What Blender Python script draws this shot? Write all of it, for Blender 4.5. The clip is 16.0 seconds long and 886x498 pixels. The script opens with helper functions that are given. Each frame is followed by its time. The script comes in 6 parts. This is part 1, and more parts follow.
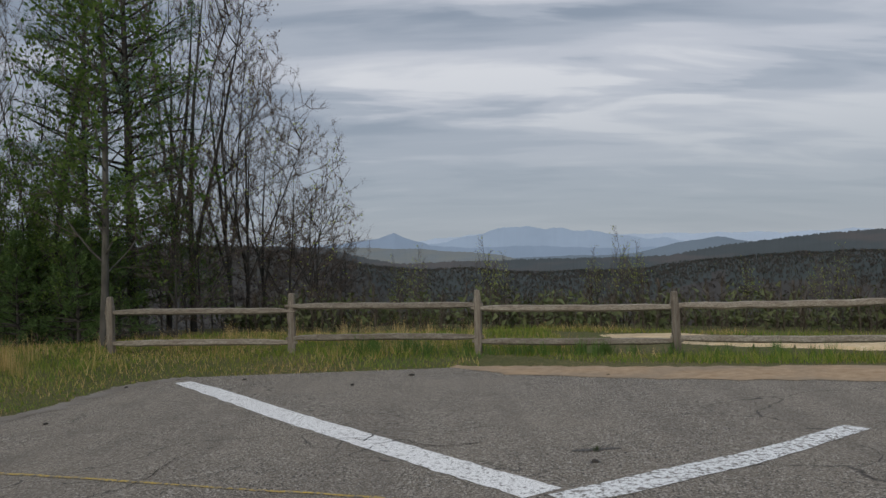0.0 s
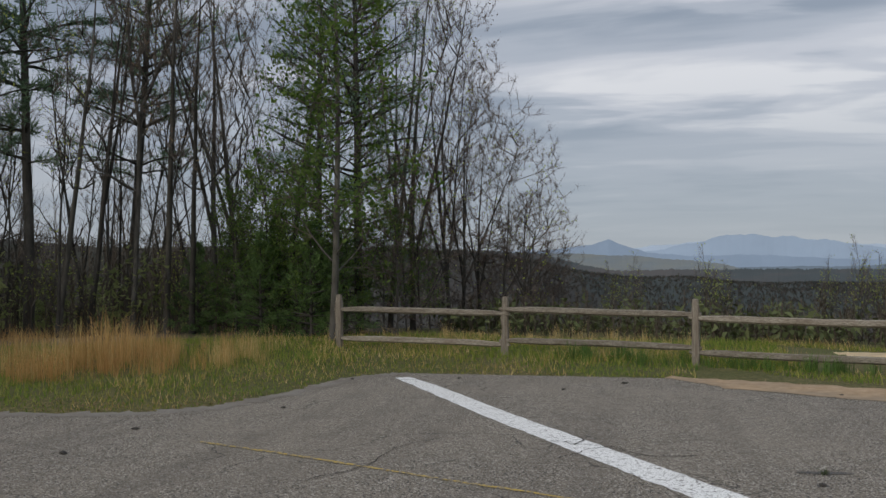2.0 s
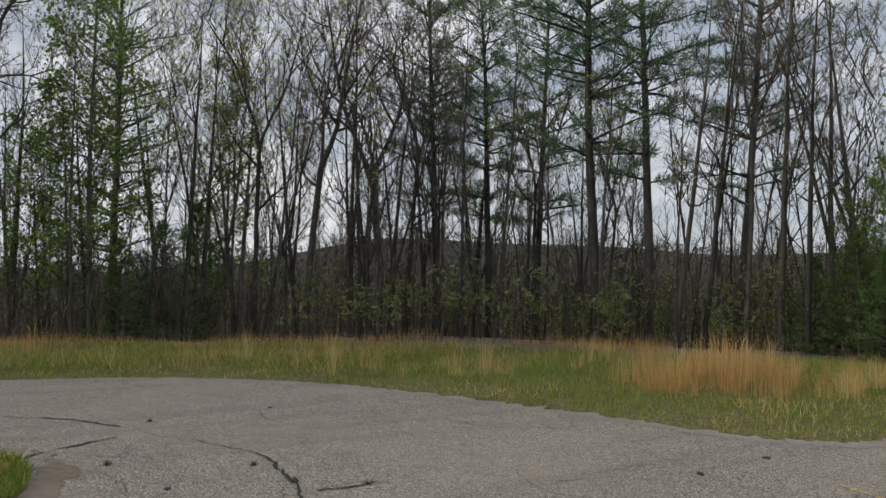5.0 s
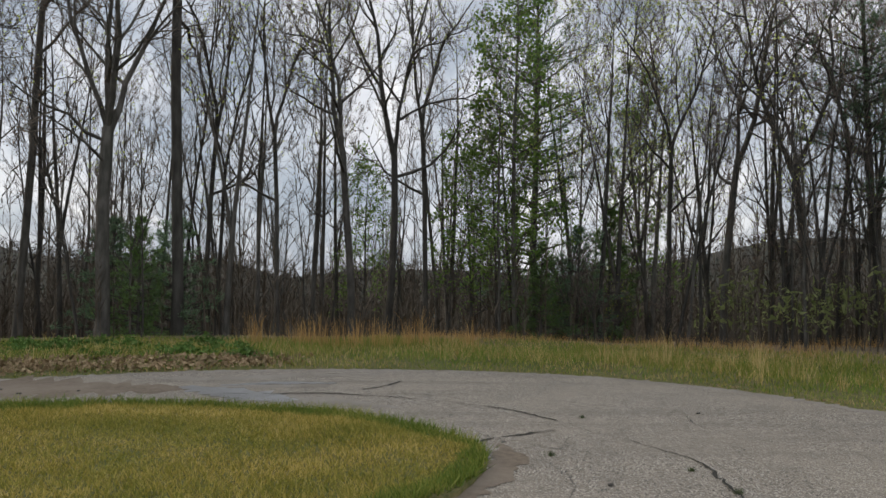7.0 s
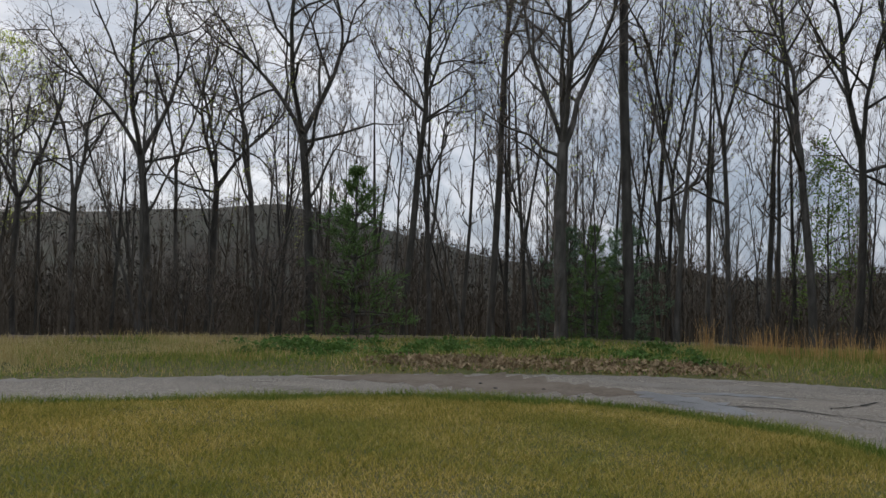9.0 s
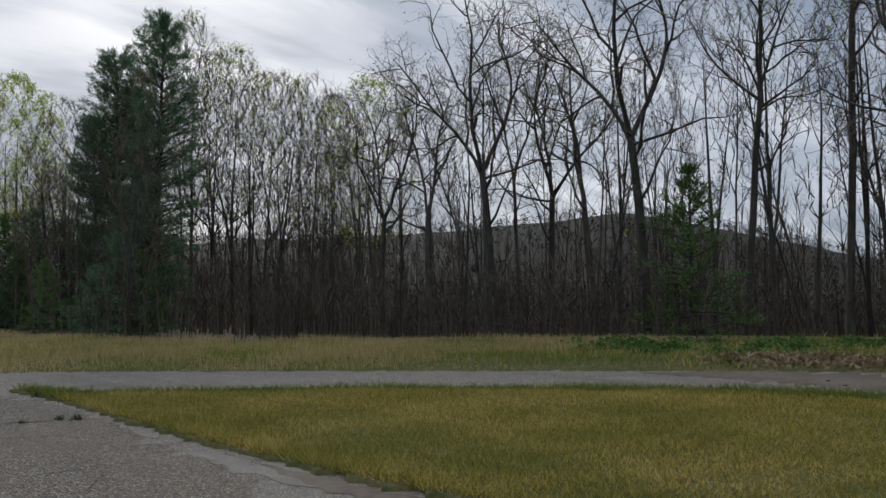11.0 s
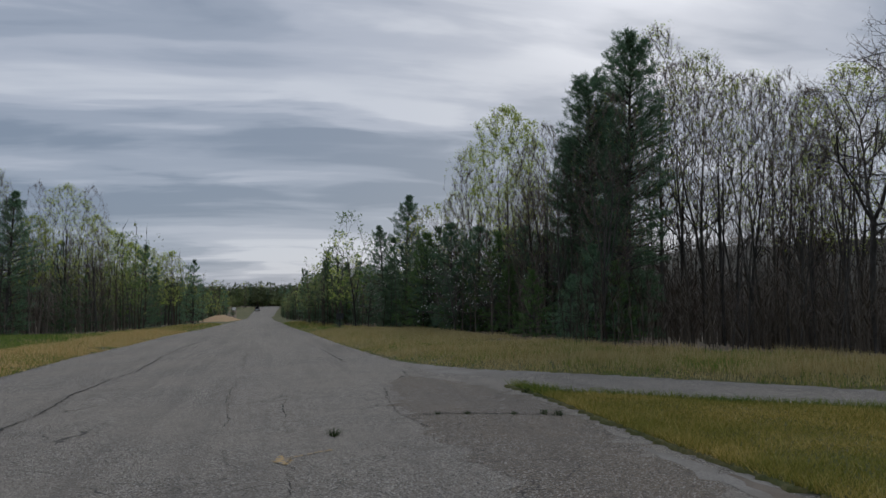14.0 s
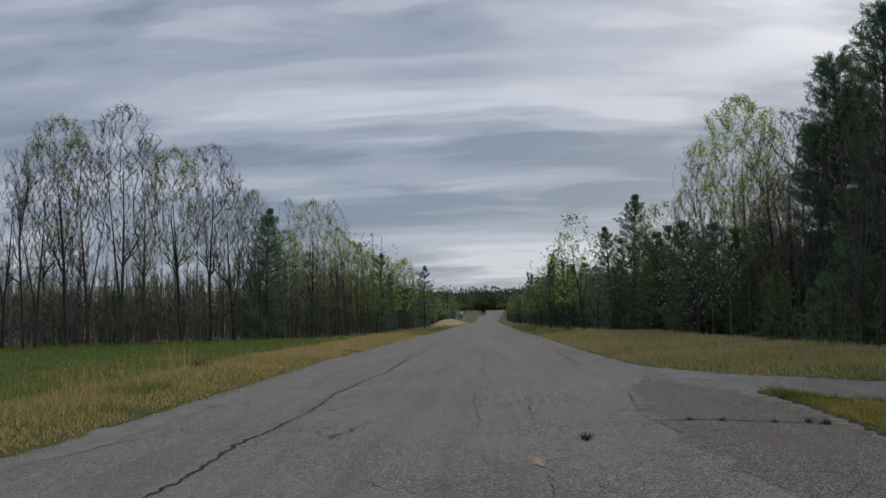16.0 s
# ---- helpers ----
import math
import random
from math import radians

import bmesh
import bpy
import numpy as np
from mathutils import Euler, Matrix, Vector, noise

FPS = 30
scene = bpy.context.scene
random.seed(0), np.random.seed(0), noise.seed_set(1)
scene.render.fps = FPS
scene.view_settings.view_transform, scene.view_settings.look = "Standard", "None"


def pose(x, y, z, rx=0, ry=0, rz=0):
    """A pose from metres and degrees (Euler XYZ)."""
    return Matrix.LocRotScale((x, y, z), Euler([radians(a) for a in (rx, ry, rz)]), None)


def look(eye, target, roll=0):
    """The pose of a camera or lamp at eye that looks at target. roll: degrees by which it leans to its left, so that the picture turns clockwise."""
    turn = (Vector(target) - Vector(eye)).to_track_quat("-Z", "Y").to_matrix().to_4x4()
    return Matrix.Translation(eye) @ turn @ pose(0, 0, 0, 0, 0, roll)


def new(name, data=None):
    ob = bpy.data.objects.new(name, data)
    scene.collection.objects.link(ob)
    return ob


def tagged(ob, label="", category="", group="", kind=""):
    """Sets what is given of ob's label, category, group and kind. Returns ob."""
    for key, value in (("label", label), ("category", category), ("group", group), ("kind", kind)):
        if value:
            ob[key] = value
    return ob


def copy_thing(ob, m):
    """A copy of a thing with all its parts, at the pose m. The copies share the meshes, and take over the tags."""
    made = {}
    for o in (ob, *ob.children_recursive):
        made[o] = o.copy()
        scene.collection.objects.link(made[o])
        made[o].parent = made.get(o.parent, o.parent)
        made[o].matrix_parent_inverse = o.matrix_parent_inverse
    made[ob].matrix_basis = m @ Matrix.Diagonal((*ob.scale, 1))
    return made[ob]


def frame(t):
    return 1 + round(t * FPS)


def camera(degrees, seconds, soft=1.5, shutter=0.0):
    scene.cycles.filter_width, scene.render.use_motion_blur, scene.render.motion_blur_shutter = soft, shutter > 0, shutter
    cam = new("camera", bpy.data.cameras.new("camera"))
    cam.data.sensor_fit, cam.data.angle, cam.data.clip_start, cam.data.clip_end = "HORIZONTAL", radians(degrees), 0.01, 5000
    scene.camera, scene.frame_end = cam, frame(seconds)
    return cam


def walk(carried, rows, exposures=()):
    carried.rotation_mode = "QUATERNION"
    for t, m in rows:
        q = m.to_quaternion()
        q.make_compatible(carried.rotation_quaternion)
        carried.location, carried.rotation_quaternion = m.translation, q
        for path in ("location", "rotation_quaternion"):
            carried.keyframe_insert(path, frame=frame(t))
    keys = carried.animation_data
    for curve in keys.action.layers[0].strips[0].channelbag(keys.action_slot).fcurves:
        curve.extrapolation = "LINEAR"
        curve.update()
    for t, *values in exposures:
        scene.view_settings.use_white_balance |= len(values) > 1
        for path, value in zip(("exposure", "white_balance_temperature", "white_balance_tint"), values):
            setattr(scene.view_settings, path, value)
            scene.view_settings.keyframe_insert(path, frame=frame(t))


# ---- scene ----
# ---- camera and walk ----
cam = camera(56.6, 16.0)


def aim(x, y, z, yaw, pitch, roll):
    """A pose at x, y, z that looks yaw degrees left of +y and pitch degrees up."""
    a, b = radians(yaw), radians(pitch)
    eye = Vector((x, y, z))
    return look(eye, eye + Vector((-math.sin(a) * math.cos(b), math.cos(a) * math.cos(b), math.sin(b))), roll)


walk(cam, [
    (0.0, aim(0.00, 0.00, 1.55, 0.00, 1.30, -2.09)),
    (0.5, aim(-0.02, -0.01, 1.55, 3.38, 1.50, -1.90)),
    (1.0, aim(-0.02, -0.03, 1.55, 6.92, 1.69, -1.80)),
    (1.5, aim(-0.00, -0.07, 1.55, 9.89, 1.87, -1.28)),
    (2.0, aim(0.01, -0.11, 1.54, 14.79, 2.02, -0.61)),
    (2.5, aim(0.00, -0.10, 1.55, 19.33, 2.07, -0.62)),
    (3.0, aim(-0.28, -0.18, 1.56, 24.82, 2.28, -0.78)),
    (3.5, aim(-0.37, -0.24, 1.61, 30.81, 2.28, -0.93)),
    (4.0, aim(-0.29, -0.21, 1.66, 39.92, 2.41, -0.58)),
    (4.2, aim(-0.26, -0.18, 1.68, 43.93, 2.46, -0.21)),
    (6.3, aim(-0.30, -0.39, 1.78, 70.19, 1.98, 1.26)),
    (6.5, aim(-0.30, -0.42, 1.77, 73.92, 1.93, 1.24)),
    (7.0, aim(-0.37, -0.49, 1.74, 82.46, 2.05, 1.21)),
    (7.5, aim(-0.35, -0.51, 1.76, 91.44, 1.97, 1.10)),
    (8.0, aim(-0.30, -0.51, 1.78, 99.38, 1.89, 1.41)),
    (8.5, aim(-0.22, -0.51, 1.81, 107.46, 1.68, 1.42)),
    (9.0, aim(-0.25, -0.54, 1.81, 112.86, 1.65, 1.23)),
    (9.2, aim(-0.26, -0.55, 1.80, 115.48, 1.68, 1.20)),
    (11.3, aim(-0.05, -0.01, 1.61, 140.15, 2.44, -1.03)),
    (11.5, aim(-0.04, 0.00, 1.61, 142.80, 2.58, -1.00)),
    (12.0, aim(-0.04, 0.08, 1.61, 151.12, 2.86, -0.61)),
    (12.5, aim(-0.06, 0.11, 1.60, 156.92, 3.00, -0.66)),
    (13.0, aim(-0.07, 0.14, 1.61, 162.56, 3.22, -0.56)),
    (13.5, aim(-0.06, 0.20, 1.61, 167.01, 3.30, -0.57)),
    (14.0, aim(-0.05, 0.19, 1.61, 168.60, 3.32, -0.69)),
    (14.5, aim(0.03, 0.20, 1.62, 171.39, 3.44, -1.26)),
    (15.0, aim(0.14, 0.23, 1.63, 175.77, 3.66, -1.50)),
    (15.5, aim(0.21, 0.25, 1.63, 180.82, 3.81, -1.49)),
    (16.0, aim(0.24, 0.25, 1.63, 183.96, 3.82, -1.56)),
], exposures=((0.0, 0.08, 6700, 10), (1.5, 0.13, 6750, 10), (2.2, 0.2, 6800, 10), (3.5, 0.5, 6950, 10), (5.0, 0.65, 7100, 10), (7.0, 0.76, 7100, 10), (8.5, 0.55, 6800, 10), (9.0, 0.48, 6700, 10),
              (10.2, 0.35, 6600, 10), (11.5, 0.0, 6300, 10), (12.5, -0.25, 6200, 10), (14.0, -0.22, 6200, 10), (16.0, -0.16, 6300, 10)))

# ---- sky and light: thin layered cloud, a veiled sun ----
SUN_YAW, SUN_UP = 155.0, 24.0
sun_way = Vector((-math.sin(radians(SUN_YAW)) * math.cos(radians(SUN_UP)),
                  math.cos(radians(SUN_YAW)) * math.cos(radians(SUN_UP)), math.sin(radians(SUN_UP))))


def make_world():
    w = bpy.data.worlds.new("sky")
    w.use_nodes = True
    scene.world = w
    nt = w.node_tree
    nt.nodes.clear()
    n, l = nt.nodes.new, nt.links.new

    def math_node(op, a, b=None):
        m = n("ShaderNodeMath")
        m.operation = op
        for i, v in enumerate((a, b)):
            if v is None:
                continue
            if isinstance(v, (int, float)):
                m.inputs[i].default_value = v
            else:
                l(v, m.inputs[i])
        return m.outputs[0]

    def ramp(fac, stops):
        r = n("ShaderNodeValToRGB")
        r.color_ramp.interpolation = "EASE"
        el = r.color_ramp.elements
        while len(el) < len(stops):
            el.new(0.5)
        for e, (p, c) in zip(el, stops):
            e.position, e.color = p, (*c, 1)
        l(fac, r.inputs[0])
        return r.outputs[0]

    tc = n("ShaderNodeTexCoord")
    sep = n("ShaderNodeSeparateXYZ")
    l(tc.outputs["Generated"], sep.inputs[0])
    z = math_node("ADD", math_node("MAXIMUM", sep.outputs[2], 0.0), 0.22)
    comb = n("ShaderNodeCombineXYZ")
    l(math_node("DIVIDE", sep.outputs[0], z), comb.inputs[0])
    l(math_node("DIVIDE", sep.outputs[1], z), comb.inputs[1])

    def cloud(scale, stretch, turn, detail, dist, where):
        mp = n("ShaderNodeMapping")
        mp.inputs["Location"].default_value = where
        mp.inputs["Rotation"].default_value = (0, 0, radians(turn))
        mp.inputs["Scale"].default_value = (stretch, 1, 1)
        l(comb.outputs[0], mp.inputs[0])
        t = n("ShaderNodeTexNoise")
        t.inputs["Scale"].default_value = scale
        t.inputs["Detail"].default_value = detail
        t.inputs["Roughness"].default_value = 0.5
        t.inputs["Distortion"].default_value = dist
        l(mp.outputs[0], t.inputs["Vector"])
        return t.outputs["Fac"]

    broad = cloud(0.95, 0.40, 5, 2.5, 0.4, (7.3, 4.4, 0))
    fine = cloud(4.6, 0.36, -3, 5.0, 0.4, (0.4, 5.2, 0))
    streak = cloud(8.5, 0.16, 2, 4.0, 0.25, (3.1, 1.7, 0))
    mix = math_node("ADD", math_node("ADD", math_node("MULTIPLY", broad, 0.48), math_node("MULTIPLY", fine, 0.42)), math_node("MULTIPLY", streak, 0.14))
    # longer banks: bearing, height, half-width and half-height in degrees, lighter or darker
    for b, e, wb, we, amount in ((2, 13.8, 24, 1.8, 0.11), (-4, 18.5, 22, 2.2, 0.09), (1, 9.4, 13, 1.6, -0.10), (-22, 13.0, 9, 1.6, 0.05), (8, 8.0, 4, 0.5, 0.06), (-9, 16.4, 8, 0.7, -0.06), (-24, 10.8, 7, 0.9, -0.05),
                                 (180, 3.2, 8, 1.2, 0.12), (203, 16.5, 12, 2.4, -0.09), (189, 13.2, 5, 0.6, 0.08), (178, 13.8, 5, 1.0, 0.08), (177, 11.0, 6, 0.5, -0.05), (192, 6.3, 10, 1.2, -0.02), (183, 8.6, 8, 0.6, 0.05), (186, 18.5, 12, 2.0, -0.06),
                                 (171, 13.0, 6, 1.2, 0.04), (166, 10.5, 9, 0.8, -0.05), (168, 17.5, 8, 1.0, -0.04)):
        way = n("ShaderNodeVectorMath")
        way.operation = "DOT_PRODUCT"
        l(tc.outputs["Generated"], way.inputs[0])
        way.inputs[1].default_value = (-math.cos(radians(b)), -math.sin(radians(b)), 0)
        ahead = n("ShaderNodeVectorMath")
        ahead.operation = "DOT_PRODUCT"
        l(tc.outputs["Generated"], ahead.inputs[0])
        ahead.inputs[1].default_value = (-math.sin(radians(b)), math.cos(radians(b)), 0)
        u = math_node("MULTIPLY", way.outputs["Value"], 1 / math.radians(wb))
        v = math_node("MULTIPLY", math_node("ADD", math_node("SUBTRACT", sep.outputs[2], math.sin(radians(e))), math_node("MULTIPLY", math_node("SUBTRACT", fine, 0.5), 0.09)), 1 / math.radians(we))
        fall = math_node("POWER", 2.718, math_node("MULTIPLY", math_node("ADD", math_node("MULTIPLY", u, u), math_node("MULTIPLY", v, v)), -1.0))
        fall = math_node("MULTIPLY", fall, math_node("GREATER_THAN", ahead.outputs["Value"], 0.0))
        mix = math_node("ADD", mix, math_node("MULTIPLY", fall, amount))
    cloud_col = ramp(mix, ((0.42, (0.245, 0.295, 0.375)), (0.51, (0.365, 0.41, 0.49)),
                           (0.57, (0.48, 0.515, 0.59)), (0.65, (0.64, 0.665, 0.72))))
    # the veiled sun brightens the cloud round it
    dot = n("ShaderNodeVectorMath")
    dot.operation = "DOT_PRODUCT"
    l(tc.outputs["Generated"], dot.inputs[0])
    dot.inputs[1].default_value = sun_way
    glow = math_node("POWER", math_node("MAXIMUM", dot.outputs["Value"], 0.0), 120.0)
    gl = n("ShaderNodeMix")
    gl.data_type = "RGBA"
    gl.blend_type = "ADD"
    gl.inputs["Factor"].default_value = 1.0
    bank = n("ShaderNodeVectorMath")
    bank.operation = "DOT_PRODUCT"
    l(tc.outputs["Generated"], bank.inputs[0])
    bank.inputs[1].default_value = (-0.98, 0.17, 0.0)
    shade = n("ShaderNodeMapRange")
    shade.interpolation_type = "SMOOTHSTEP"
    for key, value in (("From Min", 0.25), ("From Max", 0.95), ("To Min", 1.0), ("To Max", 0.98)):
        shade.inputs[key].default_value = value
    l(bank.outputs["Value"], shade.inputs["Value"])
    # grey haze low over the far mountains
    north = n("ShaderNodeMapRange")
    north.interpolation_type = "SMOOTHSTEP"
    north.inputs["From Min"].default_value, north.inputs["From Max"].default_value = 0.1, 0.8
    l(sep.outputs[1], north.inputs["Value"])
    low = n("ShaderNodeMapRange")
    low.interpolation_type = "SMOOTHSTEP"
    for key, value in (("From Min", 0.02), ("From Max", 0.27), ("To Min", 0.9), ("To Max", 0.0)):
        low.inputs[key].default_value = value
    l(sep.outputs[2], low.inputs["Value"])
    haze = n("ShaderNodeMix")
    haze.data_type = "RGBA"
    l(math_node("MULTIPLY", north.outputs[0], low.outputs[0]), haze.inputs["Factor"])
    l(cloud_col, haze.inputs["A"])
    haze.inputs["B"].default_value = (0.295, 0.34, 0.405, 1)
    dim = n("ShaderNodeVectorMath")
    dim.operation = "SCALE"
    l(haze.outputs["Result"], dim.inputs[0])
    over = n("ShaderNodeMapRange")
    over.interpolation_type = "SMOOTHSTEP"
    for key, value in (("From Min", 0.35), ("From Max", 0.95), ("To Min", 1.0), ("To Max", 1.7)):
        over.inputs[key].default_value = value
    l(sep.outputs[2], over.inputs["Value"])
    l(math_node("MULTIPLY", shade.outputs[0], over.outputs[0]), dim.inputs["Scale"])
    sc = n("ShaderNodeVectorMath")
    sc.operation = "SCALE"
    sc.inputs[0].default_value = (0.85, 0.83, 0.80)
    l(math_node("MULTIPLY", glow, fine), sc.inputs["Scale"])
    l(dim.outputs[0], gl.inputs["A"])
    l(sc.outputs[0], gl.inputs["B"])
    sky = n("ShaderNodeTexSky")
    sky.sky_type = "NISHITA"
    sky.sun_disc = False
    sky.sun_elevation, sky.sun_rotation = radians(SUN_UP), radians(360 - SUN_YAW)
    b1, b2, ms, out = n("ShaderNodeBackground"), n("ShaderNodeBackground"), n("ShaderNodeMixShader"), n("ShaderNodeOutputWorld")
    l(sky.outputs[0], b1.inputs[0])
    b1.inputs[1].default_value = 0.10
    l(gl.outputs["Result"], b2.inputs[0])
    b2.inputs[1].default_value = 1.0
    ms.inputs[0].default_value = 0.93
    l(b1.outputs[0], ms.inputs[1])
    l(b2.outputs[0], ms.inputs[2])
    l(ms.outputs[0], out.inputs[0])


make_world()
sun = new("sun", bpy.data.lights.new("sun", "SUN"))
sun.data.energy, sun.data.angle, sun.data.color = 1.1, radians(14), (1.0, 0.95, 0.88)
sun.matrix_world = look(sun_way * 50, (0, 0, 0))


# ---- materials ----
def surface(name, colours, scale=8.0, rough=0.85, bump=0.0, bump_scale=None, broad=None, broad_scale=0.4, broad_mix=0.5,
            island=0.0, thing=0.0, metallic=0.0, stretch=(1, 1, 1), glow=0.0, local=True):
    """A procedural material: colours along a fine noise, a broad noise over it, and variation by piece or by thing."""
    m = bpy.data.materials.new(name)
    m.use_nodes = True
    nt = m.node_tree
    n, l = nt.nodes.new, nt.links.new
    bsdf = nt.nodes["Principled BSDF"]
    tc = n("ShaderNodeTexCoord")
    geo = n("ShaderNodeNewGeometry")
    mp = n("ShaderNodeMapping")
    mp.inputs["Scale"].default_value = stretch
    l(tc.outputs["Object"] if local else geo.outputs["Position"], mp.inputs[0])

    def noise_tex(sc, detail):
        t = n("ShaderNodeTexNoise")
        t.inputs["Scale"].default_value = sc
        t.inputs["Detail"].default_value = detail
        t.inputs["Roughness"].default_value = 0.6
        l(mp.outputs[0], t.inputs["Vector"])
        return t.outputs["Fac"]

    fac = noise_tex(scale, 6)
    if island:
        mx = n("ShaderNodeMix")
        mx.inputs["Factor"].default_value = island
        l(fac, mx.inputs["A"])
        l(geo.outputs["Random Per Island"], mx.inputs["B"])
        fac = mx.outputs["Result"]
    r = n("ShaderNodeValToRGB")
    el = r.color_ramp.elements
    while len(el) < len(colours):
        el.new(0.5)
    lo, hi = (0.30, 0.70) if not island else (0.12, 0.88)
    for i, (e, c) in enumerate(zip(el, colours)):
        e.position, e.color = lo + (hi - lo) * i / max(1, len(colours) - 1), (*c, 1)
    l(fac, r.inputs[0])
    col = r.outputs[0]
    if broad:
        rb = n("ShaderNodeMapRange")
        rb.inputs["From Min"].default_value, rb.inputs["From Max"].default_value = 0.42, 0.62
        rb.inputs["To Max"].default_value = broad_mix
        l(noise_tex(broad_scale, 3), rb.inputs["Value"])
        mx = n("ShaderNodeMix")
        mx.data_type = "RGBA"
        l(rb.outputs[0], mx.inputs["Factor"])
        l(col, mx.inputs["A"])
        mx.inputs["B"].default_value = (*broad, 1)
        col = mx.outputs["Result"]
    if thing:
        oi = n("ShaderNodeObjectInfo")
        mr = n("ShaderNodeMapRange")
        mr.inputs["To Min"].default_value, mr.inputs["To Max"].default_value = 1 - thing, 1 + thing
        l(oi.outputs["Random"], mr.inputs["Value"])
        hs = n("ShaderNodeHueSaturation")
        l(mr.outputs[0], hs.inputs["Value"])
        l(col, hs.inputs["Color"])
        col = hs.outputs[0]
    l(col, bsdf.inputs["Base Color"])
    bsdf.inputs["Roughness"].default_value = rough
    bsdf.inputs["Metallic"].default_value = metallic
    bsdf.inputs["Specular IOR Level"].default_value = 0.25
    if bump:
        b = n("ShaderNodeBump")
        b.inputs["Strength"].default_value = bump
        b.inputs["Distance"].default_value = 0.02
        l(noise_tex(bump_scale or scale * 3, 5), b.inputs["Height"])
        l(b.outputs[0], bsdf.inputs["Normal"])
    # glow emits the base colour itself; only the hazed far ridges use it
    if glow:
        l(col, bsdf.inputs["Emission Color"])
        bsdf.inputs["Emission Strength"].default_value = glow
    return m


def leafy(m, amount=0.35):
    """Thin leaves and blades let some light through."""
    nt = m.node_tree
    bsdf = nt.nodes["Principled BSDF"]
    tr = nt.nodes.new("ShaderNodeBsdfTranslucent")
    mx = nt.nodes.new("ShaderNodeMixShader")
    mx.inputs[0].default_value = amount
    nt.links.new(bsdf.inputs["Base Color"].links[0].from_socket, tr.inputs[0])
    nt.links.new(bsdf.outputs[0], mx.inputs[1])
    nt.links.new(tr.outputs[0], mx.inputs[2])
    nt.links.new(mx.outputs[0], nt.nodes["Material Output"].inputs[0])
    return m


def make_asphalt(name="asphalt", tone=1.0, cool=1.0):
    m = bpy.data.materials.new(name)
    m.use_nodes = True
    nt = m.node_tree
    n, l = nt.nodes.new, nt.links.new
    bsdf = nt.nodes["Principled BSDF"]
    geo = n("ShaderNodeNewGeometry")

    def tex(kind, scale, src=None, **kw):
        t = n(kind)
        t.inputs["Scale"].default_value = scale
        for k, v in kw.items():
            t.inputs[k].default_value = v
        l(src or geo.outputs["Position"], t.inputs["Vector"])
        return t

    def mixc(fac, a, b, blend="MIX"):
        x = n("ShaderNodeMix")
        x.data_type, x.blend_type = "RGBA", blend
        for sock, v in (("Factor", fac), ("A", a), ("B", b)):
            if isinstance(v, tuple):
                x.inputs[sock].default_value = (*v, 1)
            elif isinstance(v, float):
                x.inputs[sock].default_value = v
            else:
                l(v, x.inputs[sock])
        return x.outputs["Result"]

    def rng_node(v, a, b, c=0.0, d=1.0):
        r = n("ShaderNodeMapRange")
        for k, val in zip(("From Min", "From Max", "To Min", "To Max"), (a, b, c, d)):
            r.inputs[k].default_value = val
        l(v, r.inputs["Value"])
        return r.outputs[0]

    grain = tex("ShaderNodeTexNoise", 85.0, Detail=6.0, Roughness=0.8).outputs["Fac"]
    chips = tex("ShaderNodeTexVoronoi", 80.0).outputs["Color"]
    stain = tex("ShaderNodeTexNoise", 0.35, Detail=6.0, Roughness=0.6).outputs["Fac"]
    blot = tex("ShaderNodeTexNoise", 1.7, Detail=5.0).outputs["Fac"]
    col = mixc(rng_node(grain, 0.38, 0.62), (0.050 * tone, 0.045 * tone, 0.039 * tone), (0.40 * tone, 0.345 * tone * (1 + cool) / 2, 0.275 * tone * cool))
    bw = n("ShaderNodeSeparateColor")
    l(chips, bw.inputs[0])
    col = mixc(rng_node(bw.outputs[0], 0.72, 0.9, 0.0, 0.85), col, (0.52, 0.48, 0.42))
    col = mixc(rng_node(bw.outputs[1], 0.72, 0.9, 0.0, 0.95), col, (0.045, 0.043, 0.042))
    col = mixc(rng_node(stain, 0.42, 0.62, 0.0, 0.4), col, (0.28 * tone, 0.243 * tone * (1 + cool) / 2, 0.195 * tone * cool))
    col = mixc(rng_node(blot, 0.55, 0.75, 0.0, 0.4), col, (0.14, 0.123, 0.105))
    lane = n("ShaderNodeMapping")
    lane.inputs["Scale"].default_value = (1.6, 0.09, 1)
    l(geo.outputs["Position"], lane.inputs[0])
    streak = tex("ShaderNodeTexNoise", 1.0, lane.outputs[0], Detail=5.0).outputs["Fac"]
    col = mixc(rng_node(streak, 0.5, 0.68, 0.0, 0.38), col, (0.135, 0.118, 0.10))
    fleck = tex("ShaderNodeTexNoise", 7.0, Detail=6.0, Roughness=0.7).outputs["Fac"]
    col = mixc(rng_node(fleck, 0.56, 0.70, 0.0, 0.45), col, (0.10, 0.094, 0.087))
    # crazing
    warp = tex("ShaderNodeTexNoise", 1.3, Detail=5.0)
    add = n("ShaderNodeVectorMath")
    add.operation = "MULTIPLY_ADD"
    l(warp.outputs["Color"], add.inputs[0])
    add.inputs[1].default_value = (0.9, 0.9, 0)
    l(geo.outputs["Position"], add.inputs[2])
    v1 = tex("ShaderNodeTexVoronoi", 0.55, add.outputs[0])
    v1.feature = "DISTANCE_TO_EDGE"
    line = rng_node(v1.outputs["Distance"], 0.0, 0.006, 1.0, 0.0)
    where = rng_node(tex("ShaderNodeTexNoise", 0.5, Detail=2.0).outputs["Fac"], 0.46, 0.56, 0.0, 0.85)
    mul = n("ShaderNodeMath")
    mul.operation = "MULTIPLY"
    l(line, mul.inputs[0])
    l(where, mul.inputs[1])
